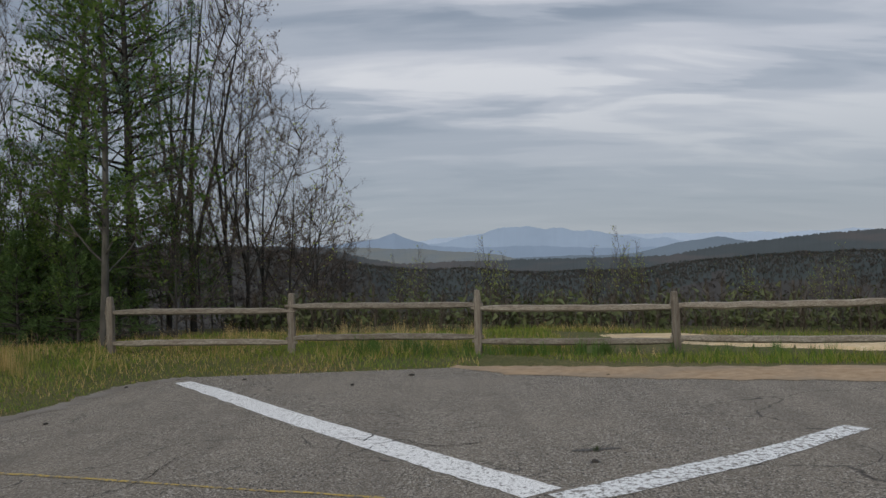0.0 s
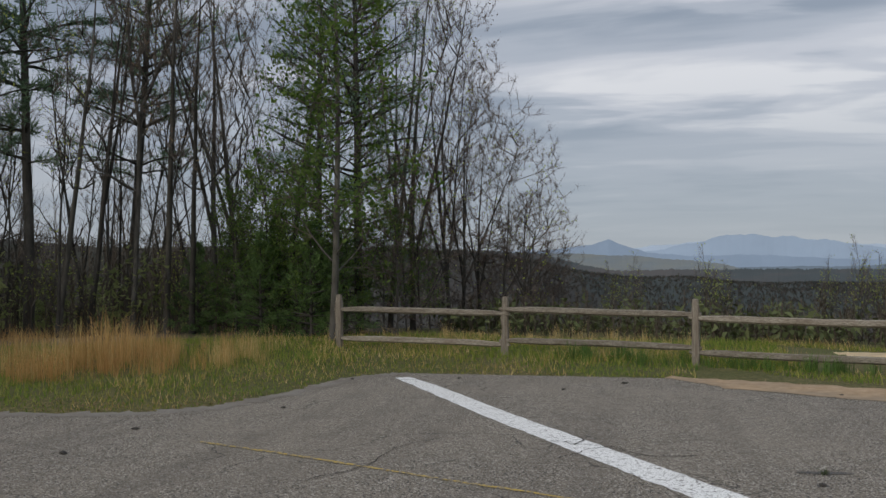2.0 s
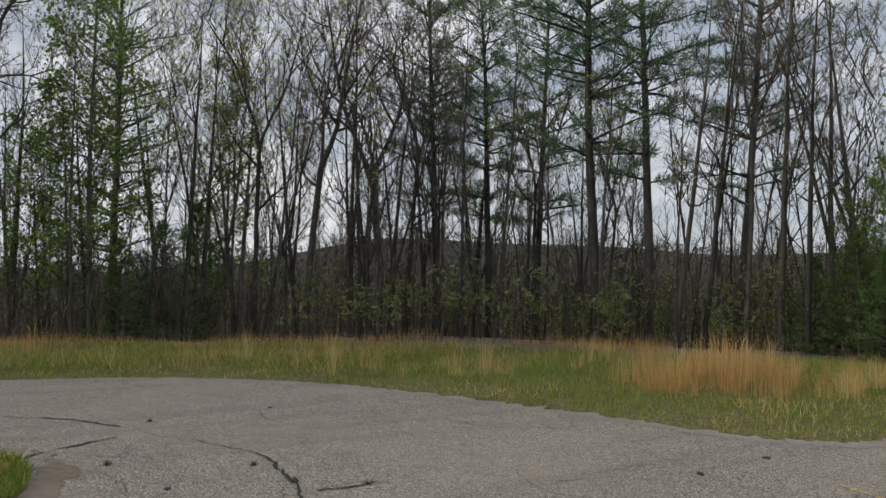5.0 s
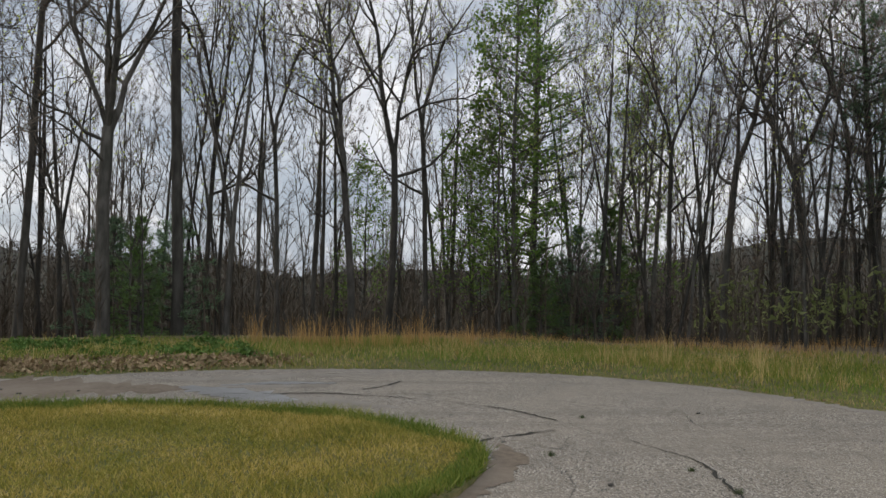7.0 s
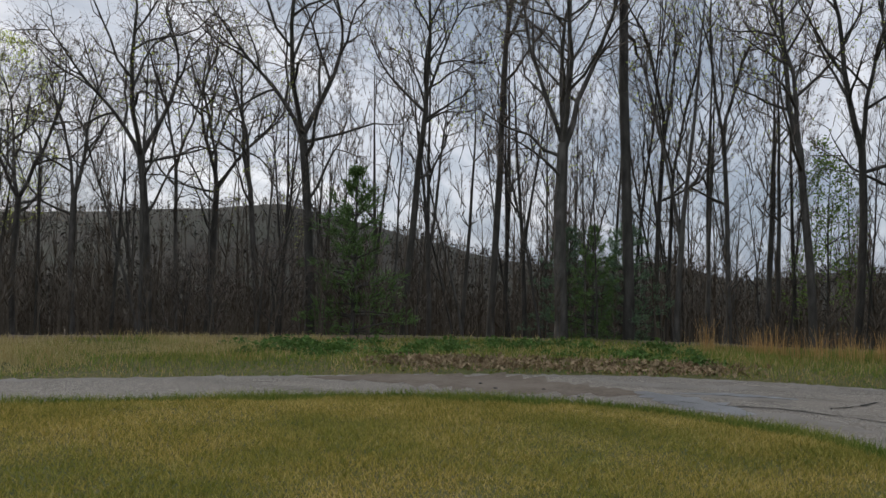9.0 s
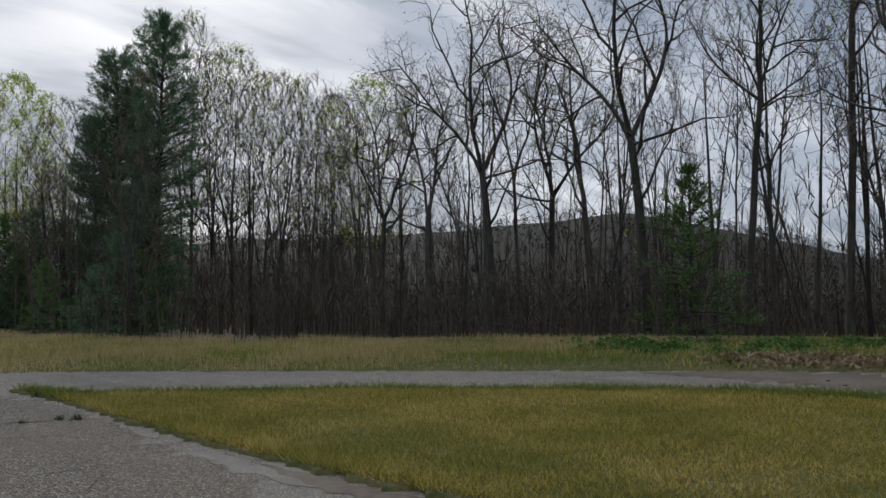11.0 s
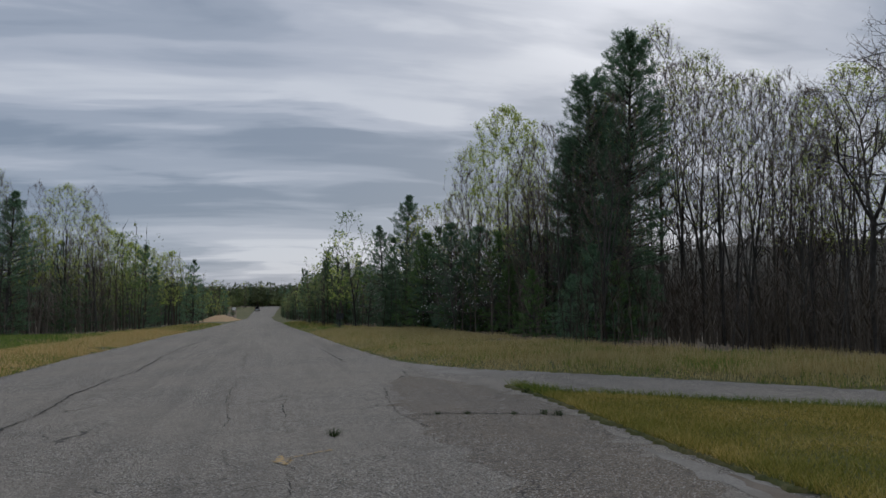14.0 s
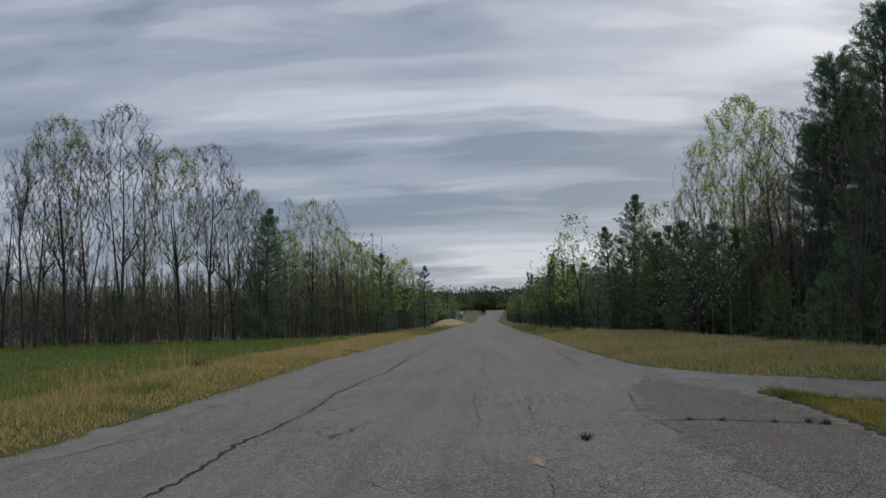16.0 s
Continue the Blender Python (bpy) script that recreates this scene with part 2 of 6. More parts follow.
    col = mixc(mul.outputs[0], col, (0.035, 0.034, 0.033))
    v2 = tex("ShaderNodeTexVoronoi", 2.1, add.outputs[0])
    v2.feature = "DISTANCE_TO_EDGE"
    web = rng_node(v2.outputs["Distance"], 0.0, 0.009, 1.0, 0.0)
    spots = rng_node(tex("ShaderNodeTexNoise", 0.8, Detail=4.0).outputs["Fac"], 0.50, 0.60, 0.0, 0.75)
    mul2 = n("ShaderNodeMath")
    mul2.operation = "MULTIPLY"
    l(web, mul2.inputs[0])
    l(spots, mul2.inputs[1])
    col = mixc(mul2.outputs[0], col, (0.045, 0.042, 0.038))
    l(col, bsdf.inputs["Base Color"])
    bsdf.inputs["Roughness"].default_value = 0.95
    bsdf.inputs["Specular IOR Level"].default_value = 0.12
    b = n("ShaderNodeBump")
    b.inputs["Strength"].default_value, b.inputs["Distance"].default_value = 0.8, 0.012
    l(grain, b.inputs["Height"])
    l(b.outputs[0], bsdf.inputs["Normal"])
    return m


def make_paint(name, colour, wear):
    """Road paint worn through to the asphalt in flakes."""
    m = bpy.data.materials.new(name)
    m.use_nodes = True
    nt = m.node_tree
    n, l = nt.nodes.new, nt.links.new
    geo = n("ShaderNodeNewGeometry")
    facs = []
    for sc, lo, hi in ((19.0, wear, wear + 0.06), (80.0, 0.38, 0.47)):
        t = n("ShaderNodeTexNoise")
        t.inputs["Scale"].default_value, t.inputs["Detail"].default_value, t.inputs["Roughness"].default_value = sc, 8, 0.7
        l(geo.outputs["Position"], t.inputs["Vector"])
        r = n("ShaderNodeMapRange")
        r.inputs["From Min"].default_value, r.inputs["From Max"].default_value = lo, hi
        l(t.outputs["Fac"], r.inputs["Value"])
        facs.append(r.outputs[0])
    mu = n("ShaderNodeMath")
    mu.operation = "MULTIPLY"
    l(facs[0], mu.inputs[0])
    l(facs[1], mu.inputs[1])
    x = n("ShaderNodeMix")
    x.data_type = "RGBA"
    l(mu.outputs[0], x.inputs["Factor"])
    x.inputs["A"].default_value, x.inputs["B"].default_value = (0.165, 0.148, 0.125, 1), (*colour, 1)
    b = nt.nodes["Principled BSDF"]
    l(x.outputs["Result"], b.inputs["Base Color"])
    b.inputs["Roughness"].default_value = 0.75
    return m


M_ASPHALT = make_asphalt()
M_DARKASPHALT = make_asphalt("darker_asphalt", 0.72, 0.86)
M_STAIN = surface("oil_stain", [(0.04, 0.038, 0.036), (0.14, 0.125, 0.11)], 25, 0.7)
M_WHITE = make_paint("white_road_paint", (0.82, 0.81, 0.78), 0.385)
M_WORNWHITE = make_paint("worn_white_road_paint", (0.78, 0.78, 0.76), 0.43)
M_YELLOW = make_paint("yellow_road_paint", (0.50, 0.34, 0.06), 0.46)
M_MARK = make_paint("faded_yellow_mark", (0.46, 0.28, 0.07), 0.455)
M_CRACK = surface("crack_filth", [(0.02, 0.02, 0.018), (0.05, 0.045, 0.035)], 20, 0.95)
M_PALE = surface("pale_worn_asphalt", [(0.18, 0.162, 0.14), (0.285, 0.256, 0.218)], 30, 0.9, 0.5, 60, (0.18, 0.155, 0.125), 1.5, 0.7, local=False)
M_WET = surface("wet_asphalt", [(0.16, 0.155, 0.15), (0.24, 0.235, 0.225)], 14, 0.38, 0.1, 40, (0.12, 0.113, 0.105), 1.2, 0.6, local=False)
M_SILT = surface("silt_on_asphalt", [(0.105, 0.08, 0.058), (0.17, 0.135, 0.10)], 10, 0.95, 0.4, 60, (0.20, 0.165, 0.13), 1.1, 0.6, local=False)
M_GRASSLAND = surface("grass_turf", [(0.050, 0.056, 0.018), (0.11, 0.10, 0.036), (0.20, 0.155, 0.07)], 14, 0.95, 0.8, 40,
                      (0.072, 0.085, 0.024), 0.5, 0.7, local=False)
M_LITTER = surface("leaf_litter", [(0.11, 0.08, 0.055), (0.19, 0.14, 0.095), (0.28, 0.205, 0.135)], 9, 0.95, 0.8, 30,
                   (0.06, 0.06, 0.035), 0.3, 0.6, local=False)
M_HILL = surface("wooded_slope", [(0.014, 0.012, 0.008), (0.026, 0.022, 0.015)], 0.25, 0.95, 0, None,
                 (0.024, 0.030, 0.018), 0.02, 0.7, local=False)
M_SOIL = surface("bare_red_soil", [(0.30, 0.20, 0.115), (0.46, 0.335, 0.215)], 7, 0.95, 0.7, 40, (0.24, 0.20, 0.15), 0.8, 0.6, local=False)
M_BANK = surface("tan_bank_soil", [(0.30, 0.18, 0.085), (0.44, 0.29, 0.155)], 2, 0.95, 0.5, 20, (0.26, 0.19, 0.08), 0.4, 0.5, local=False)
M_SAND = surface("pale_sand", [(0.55, 0.41, 0.235), (0.72, 0.57, 0.36)], 6, 0.95, 0.6, 40, (0.34, 0.26, 0.17), 0.6, 0.6, local=False)
M_WOOD = surface("weathered_fence_wood", [(0.13, 0.112, 0.088), (0.29, 0.258, 0.208), (0.45, 0.41, 0.34)], 7, 0.85, 0.6, 30,
                 (0.15, 0.112, 0.082), 1.3, 0.5, thing=0.18, stretch=(0.6, 12, 12))
M_POSTWOOD = surface("weathered_post_wood", [(0.11, 0.094, 0.074), (0.235, 0.207, 0.167), (0.37, 0.333, 0.275)], 7, 0.85, 0.6, 30,
                     (0.14, 0.105, 0.078), 1.3, 0.5, thing=0.18, stretch=(12, 12, 0.6))
M_BARK = surface("grey_brown_bark", [(0.034, 0.031, 0.027), (0.070, 0.064, 0.057), (0.12, 0.111, 0.099)], 6, 0.95, 0.8, 14,
                 (0.038, 0.042, 0.031), 0.7, 0.5, thing=0.3, stretch=(1, 1, 0.3))
M_PALEBARK = surface("pale_grey_bark", [(0.050, 0.045, 0.039), (0.10, 0.092, 0.081), (0.155, 0.145, 0.128)], 5, 0.95, 0.6, 14,
                     (0.11, 0.12, 0.09), 0.7, 0.5, thing=0.2, stretch=(1, 1, 0.4))
M_TWIG = surface("twig_bark", [(0.072, 0.060, 0.050), (0.138, 0.117, 0.097)], 2, 0.95, thing=0.3)
M_REDTWIG = surface("budded_twig", [(0.085, 0.066, 0.055), (0.155, 0.122, 0.10)], 2, 0.95, thing=0.25)
M_NEEDLE = leafy(surface("pine_needles", [(0.075, 0.135, 0.085), (0.125, 0.205, 0.118), (0.18, 0.27, 0.14)], 1.5, 0.6, island=0.6, thing=0.2), 0.5)
M_HEMLOCK = leafy(surface("soft_green_needles", [(0.055, 0.10, 0.032), (0.09, 0.155, 0.048), (0.13, 0.20, 0.065)], 1.5, 0.7, island=0.6, thing=0.25), 0.25)
M_LEAF = leafy(surface("young_spring_leaves", [(0.065, 0.125, 0.028), (0.12, 0.20, 0.042), (0.20, 0.285, 0.07)], 1.5, 0.6, island=0.7, thing=0.2), 0.55)
M_BUD = leafy(surface("pale_green_buds", [(0.27, 0.35, 0.055), (0.41, 0.48, 0.095), (0.53, 0.56, 0.18)], 1.5, 0.7, island=0.7, thing=0.2), 0.65)
M_REDBUD = leafy(surface("reddish_buds", [(0.13, 0.075, 0.05), (0.22, 0.15, 0.10), (0.26, 0.22, 0.12)], 1.5, 0.8, island=0.7, thing=0.2), 0.3)
M_BLOSSOM = leafy(surface("white_blossom", [(0.55, 0.56, 0.48), (0.72, 0.72, 0.66)], 3, 0.7, island=0.7), 0.3)
M_LAWN = leafy(surface("mown_grass", [(0.075, 0.10, 0.018), (0.25, 0.225, 0.04), (0.49, 0.365, 0.10), (0.74, 0.57, 0.24)], 0.9, 0.8,
                       island=0.5, local=False, broad=(0.16, 0.19, 0.03), broad_scale=0.5, broad_mix=0.5), 0.3)
M_LUSH = leafy(surface("lush_green_grass", [(0.07, 0.105, 0.016), (0.12, 0.175, 0.026), (0.23, 0.245, 0.045), (0.42, 0.36, 0.12)], 0.9, 0.8,
                       island=0.55, local=False, broad=(0.08, 0.15, 0.02), broad_scale=1.5, broad_mix=0.5), 0.3)
M_VERGE = leafy(surface("verge_grass", [(0.07, 0.13, 0.017), (0.14, 0.205, 0.029), (0.30, 0.28, 0.065), (0.50, 0.40, 0.165)], 0.7, 0.8,
                        island=0.55, local=False, broad=(0.13, 0.25, 0.035), broad_scale=0.35, broad_mix=0.5), 0.3)
M_STRAW = leafy(surface("dry_straw", [(0.36, 0.24, 0.08), (0.54, 0.39, 0.16), (0.70, 0.54, 0.27)], 1.5, 0.8, island=0.7, thing=0.12), 0.3)
M_PALESTRAW = leafy(surface("pale_straw", [(0.30, 0.235, 0.085), (0.48, 0.385, 0.17), (0.66, 0.55, 0.30)], 1.2, 0.8, island=0.6, local=False, broad=(0.36, 0.30, 0.12), broad_scale=0.5, broad_mix=0.45), 0.3)
M_BROOM = leafy(surface("orange_broomsedge", [(0.34, 0.19, 0.065), (0.52, 0.31, 0.115), (0.68, 0.46, 0.20)], 1.5, 0.8, island=0.7, thing=0.12), 0.3)
M_FIELD = leafy(surface("field_grass", [(0.075, 0.13, 0.024), (0.125, 0.195, 0.036), (0.20, 0.26, 0.06), (0.36, 0.31, 0.12)], 0.5, 0.8, island=0.5, local=False), 0.3)
M_TUFT = leafy(surface("dark_pavement_weed", [(0.025, 0.04, 0.014), (0.05, 0.075, 0.025), (0.08, 0.10, 0.04)], 2, 0.8, island=0.7), 0.2)
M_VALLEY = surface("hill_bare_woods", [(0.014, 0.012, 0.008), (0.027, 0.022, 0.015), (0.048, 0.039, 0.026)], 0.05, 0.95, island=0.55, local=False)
M_DEADLEAF = surface("dead_leaves", [(0.19, 0.12, 0.065), (0.34, 0.24, 0.14), (0.48, 0.37, 0.23)], 25, 0.95, 0.8, 60, (0.12, 0.10, 0.05), 2.0, 0.6, local=False)
M_WEED = leafy(surface("dark_weed_leaves", [(0.06, 0.115, 0.025), (0.10, 0.18, 0.04), (0.15, 0.235, 0.065)], 2, 0.7, island=0.7, thing=0.2), 0.3)
M_FARBARE = surface("far_bare_woods", [(0.046, 0.038, 0.029), (0.085, 0.070, 0.053), (0.135, 0.112, 0.085)], 0.05, 0.95, island=0.55, local=False)
# next four valley colours are paler, greyer, flatter: distance haze painted in
M_HAZYWOOD = surface("hazy_bare_woods", [(0.052, 0.048, 0.045), (0.063, 0.058, 0.053), (0.078, 0.071, 0.064)], 0.02, 0.95, island=0.4, local=False)
M_HAZYPINE = surface("valley_pines", [(0.034, 0.046, 0.044), (0.046, 0.060, 0.056)], 0.02, 0.95, island=0.4, local=False)
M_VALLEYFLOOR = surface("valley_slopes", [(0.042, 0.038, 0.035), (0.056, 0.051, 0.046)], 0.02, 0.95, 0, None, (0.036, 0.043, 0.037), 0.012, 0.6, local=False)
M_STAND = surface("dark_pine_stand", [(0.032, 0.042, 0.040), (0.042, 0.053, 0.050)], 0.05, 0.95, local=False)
M_FARPINE = surface("far_pines", [(0.016, 0.028, 0.02), (0.032, 0.052, 0.036)], 0.05, 0.95, island=0.6, local=False)
M_FARLEAF = surface("far_leafing_woods", [(0.06, 0.078, 0.034), (0.10, 0.12, 0.05), (0.145, 0.16, 0.072)], 0.05, 0.95, island=0.6, local=False)
M_NEARLEAF = leafy(surface("soft_leafing_crowns", [(0.12, 0.15, 0.06), (0.19, 0.225, 0.085), (0.28, 0.31, 0.135)], 0.05, 0.8, island=0.6, local=False), 0.62)
M_NEARPINE = leafy(surface("roadside_evergreens", [(0.048, 0.078, 0.044), (0.078, 0.118, 0.064), (0.11, 0.16, 0.076)], 0.05, 0.8, island=0.6, local=False), 0.62)
M_NEARBRUSH = surface("roadside_brush_wood", [(0.095, 0.079, 0.064), (0.165, 0.14, 0.112), (0.24, 0.205, 0.168)], 0.05, 0.95, island=0.55, local=False)
M_STONE = surface("dark_pebble", [(0.03, 0.028, 0.025), (0.08, 0.07, 0.06)], 30, 0.9)
M_PLATE = surface("dull_dark_metal", [(0.03, 0.032, 0.034), (0.06, 0.062, 0.064)], 12, 0.6, metallic=0.4)
M_SIGNWHITE = surface("white_sign_face", [(0.6, 0.6, 0.58), (0.75, 0.75, 0.73)], 6, 0.6)
M_CAR = surface("dark_car_paint", [(0.02, 0.021, 0.024), (0.035, 0.036, 0.04)], 4, 0.3)
M_CARPALE = surface("silver_bumper", [(0.45, 0.46, 0.48), (0.55, 0.56, 0.58)], 4, 0.4)
M_GLASS = surface("dark_car_glass", [(0.012, 0.014, 0.016), (0.02, 0.022, 0.025)], 4, 0.1)
M_RUBBER = surface("tyre_rubber", [(0.015, 0.015, 0.015), (0.03, 0.03, 0.03)], 20, 0.9)
M_LAMP = surface("tail_lamp_red", [(0.3, 0.02, 0.015), (0.4, 0.03, 0.02)], 10, 0.4)


# ---- mesh helpers ----
rng = np.random.default_rng(7)


def mesh_of(name, verts, faces, material, smooth=False):
    me = bpy.data.meshes.new(name)
    me.from_pydata(verts if isinstance(verts, list) else verts.tolist(), [], faces if isinstance(faces, list) else faces.tolist())
    for m in material if isinstance(material, (list, tuple)) else [material]:
        me.materials.append(m)
    if smooth:
        me.polygons.foreach_set("use_smooth", np.ones(len(me.polygons), bool))
    return me


def part(name, me, parent, label=""):
    ob = new(name, me)
    ob.parent = parent
    return tagged(ob, label)


def bm_mesh(name, bm, material):
    me = bpy.data.meshes.new(name)
    bm.to_mesh(me)
    bm.free()
    me.materials.append(material)
    return me


def smooth01(v, a, b):
    u = np.clip((np.asarray(v, float) - a) / (b - a), 0, 1)
    return u * u * (3 - 2 * u)


def spline(points, n):
    """A Catmull-Rom curve through the points, n steps a span."""
    p = np.array(points, float)
    p = np.vstack([2 * p[0] - p[1], p, 2 * p[-1] - p[-2]])
    out = []
    for i in range(1, len(p) - 2):
        for s in np.arange(n) / n:
            out.append(0.5 * (2 * p[i] + (p[i + 1] - p[i - 1]) * s + (2 * p[i - 1] - 5 * p[i] + 4 * p[i + 1] - p[i + 2]) * s * s
                              + (3 * p[i] - p[i - 1] - 3 * p[i + 1] + p[i + 2]) * s ** 3))
    return np.array(out + [p[-2]])


def fbm(x, y, seed=0, octaves=4):
    """Cheap smooth noise, about -1 to 1."""
    out, amp, f = 0.0, 0.5, 1.0
    r = np.random.default_rng(seed)
    for _ in range(octaves):
        a = r.uniform(0, 6.3, 6)
        out = out + amp * (np.sin(f * (x * math.cos(a[0]) + y * math.sin(a[0])) + a[1]) * np.cos(f * (x * math.cos(a[2]) + y * math.sin(a[2])) * 1.3 + a[3])
                           + 0.5 * np.sin(f * 1.7 * (x * math.cos(a[4]) + y * math.sin(a[4])) + a[5]))
        amp, f = amp * 0.5, f * 2.1
    return out


# ---- plan of the paved loop and the road ----
WEST = spline([(-4.1, 12.75), (-4.75, 12.0), (-5.1, 9.8), (-5.85, 8.45), (-8.25, 7.85), (-11.0, 7.1), (-13.3, 6.1), (-14.8, 4.6), (-15.7, 2.6),
               (-16.0, 0.1), (-15.6, -2.6), (-14.7, -4.8), (-13.1, -7.1), (-11.3, -9.5), (-8.8, -12.6), (-6.1, -15.8), (-4.0, -18.2),
               (-2.75, -22.6), (-2.1, -36), (-1.6, -60), (-0.8, -110), (0.9, -200), (1.2, -264), (0.0, -302), (-1.5, -340)], 8)
EAST = spline([(0.3, 12.75), (0.9, 12.1), (1.7, 11.4), (3.7, 10.75), (5.5, 10.2), (8.0, 9.0), (9.6, 6.0), (9.8, 1.0), (8.0, -4.0), (6.2, -8.0),
               (5.85, -12), (5.7, -22), (5.6, -36), (6.2, -60), (7.0, -110), (8.6, -200), (9.0, -264), (7.8, -302), (6.5, -340)], 8)
ISLE_W = spline([(-8.4, 1.05), (-8.9, 1.0), (-9.6, 0.65), (-10.6, -0.1), (-11.2, -1.1), (-11.6, -2.7), (-11.3, -4.7), (-10.3, -6.6), (-8.6, -8.7),
                 (-6.8, -10.7), (-5.4, -11.9), (-4.6, -12.7), (-4.05, -14.2)], 8)
ISLE_E = spline([(-8.4, 1.05), (-7.9, 0.95), (-6.9, 0.45), (-5.7, -0.9), (-4.7, -2.9), (-4.25, -5.0), (-4.1, -8.0), (-4.15, -12.0), (-4.05, -14.2)], 8)


def edge_x(curve, y):
    order = np.argsort(curve[:, 1])
    return np.interp(y, curve[order, 1], curve[order, 0])


def road_z(y):
    return np.interp(y, [-400, -345, -302, -264, -200, -118, -75, -45, -25, 0], [-1.0, -1.3, -2.35, -4.4, -3.4, -1.8, -1.0, -0.3, 0.0, 0.0])


def paved(x, y, grow=0.0):
    return (y < 12.75 + grow) & (y > -338) & (x > edge_x(WEST, y) - grow) & (x < edge_x(EAST, y) + grow)


_rim = np.vstack([spline(WEST[::4], 12), spline(EAST[::4], 12), np.c_[np.linspace(-4.1, 0.3, 12), np.full(12, 12.75)]])
_rim = _rim[_rim[:, 1] > -120]


def off_road(x, y):
    """Distance outside the pavement's edge, 0 on it."""
    x, y = np.asarray(x, float), np.asarray(y, float)
    d = np.full(x.shape, 1e9)
    flat = d.ravel()
    xs, ys = x.ravel(), y.ravel()
    for i in range(0, len(xs), 4000):
        s = slice(i, i + 4000)
        flat[s] = np.sqrt(((xs[s, None] - _rim[:, 0]) ** 2 + (ys[s, None] - _rim[:, 1]) ** 2).min(1))
    far = np.maximum(0, -ys - 110)
    flat[:] = np.where(ys < -110, np.maximum(np.maximum(edge_x(WEST, ys) - xs, xs - edge_x(EAST, ys)), 0), flat)
    d = flat.reshape(x.shape)
    return np.where(paved(x, y), 0, d)


# the lie of the land by bearing: fall beyond the verge, valley floor, height and distance of the next ridge
BEARING = [-40, -28, -22, -14, -8, 2, 8, 14, 24, 45, 60, 68, 75, 88, 93, 98, 104, 110, 116, 124, 128, 141, 150, 165, 178, 184, 190, 215, 260, 320]
RIDGE_UP = [0.4, 0.2, 0.0, -0.45, -0.5, -0.4, 0.8, 1.6, 2.2, 2.5, 2.9, 1.3, 0.3, 0.3, -0.4, 1.0, 0.5, 1.2, 2.6, 4.3, 4.0, 3.2, 3.0, 1.8, -0.3, -0.3, -0.2, 0.6, 0, 0]
RIDGE_FAR = [900, 900, 950, 1000, 1000, 900, 600, 600, 700, 700, 700, 700, 700, 700, 700, 700, 700, 700, 700, 700, 700, 700, 650, 500, 400, 380, 400, 500, 500, 600]
FALL = [0.25, 0.25, 0.25, 0.25, 0.25, 0.25, 0.22, 0.18, 0.11, 0.09, 0.09, 0.09, 0.09, 0.09, 0.09, 0.09, 0.09, 0.09, 0.09, 0.09, 0.09, 0.08, 0.06, 0.03, 0.0, 0.0, 0.0, 0.0, 0.02, 0.1]
FLOOR = [48, 48, 48, 48, 48, 46, 36, 26, 15, 12, 12, 12, 12, 12, 12, 12, 12, 12, 12, 12, 12, 12, 10, 6, 2, 2, 2, 3, 5, 40]


def bearing_of(x, y):
    b = np.degrees(np.arctan2(-x, y))
    return np.where(b < -40, b + 360, b)


def ground_z(x, y):
    x, y = np.asarray(x, float), np.asarray(y, float)
    r, b, d = np.hypot(x, y), bearing_of(x, y), off_road(x, y)
    north = smooth01(y, 9, 13) * smooth01(-r, -60, -30)
    verge = (0.09 + north * (-0.03 - 0.017 * np.clip(x, -12, 12))) * smooth01(d, 0.05, 1.6) - (0.06 + 0.0016 * np.clip(r - 40, 0, 300)) * (1 - smooth01(d, 0.0, 0.25))
    start = 7.5 + 1.5 * north
    fall = np.minimum(np.interp(b, BEARING, FALL) * np.maximum(d - start, 0), np.interp(b, BEARING, FLOOR))
    near = road_z(np.clip(y, -400, 0)) * smooth01(-np.abs(x), -60, -30) + verge - fall + 0.05 * fbm(x * 0.5, y * 0.5, 3) * smooth01(d, 1, 6)
    far = np.interp(b, BEARING, RIDGE_FAR)
    top = 1.55 + far * np.tan(np.radians(np.interp(b, BEARING, RIDGE_UP)))
    up = smooth01(r, far * 0.4, far)
    up = up * (1 - smooth01(-np.abs(x - 5), -60, -25) * smooth01(-y, 20, 60))
    z = near * (1 - up) + top * up + 0.012 * np.maximum(r - 60, 0) * fbm(x * 0.012, y * 0.012, 5) * smooth01(r, 60, 200) * 0.6 * (1 - smooth01(-np.abs(x - 5), -70, -35) * smooth01(-y, 20, 60))
    return z - 0.06 * np.maximum(r - far * 1.05, 0)


def stand(x, y):
    """True inside the dark pine stands across the valley."""
    return fbm(x * 0.008, y * 0.010, 38, 3) + 1.2 * smooth01(np.hypot(x, y), 480, 800) > 0.62


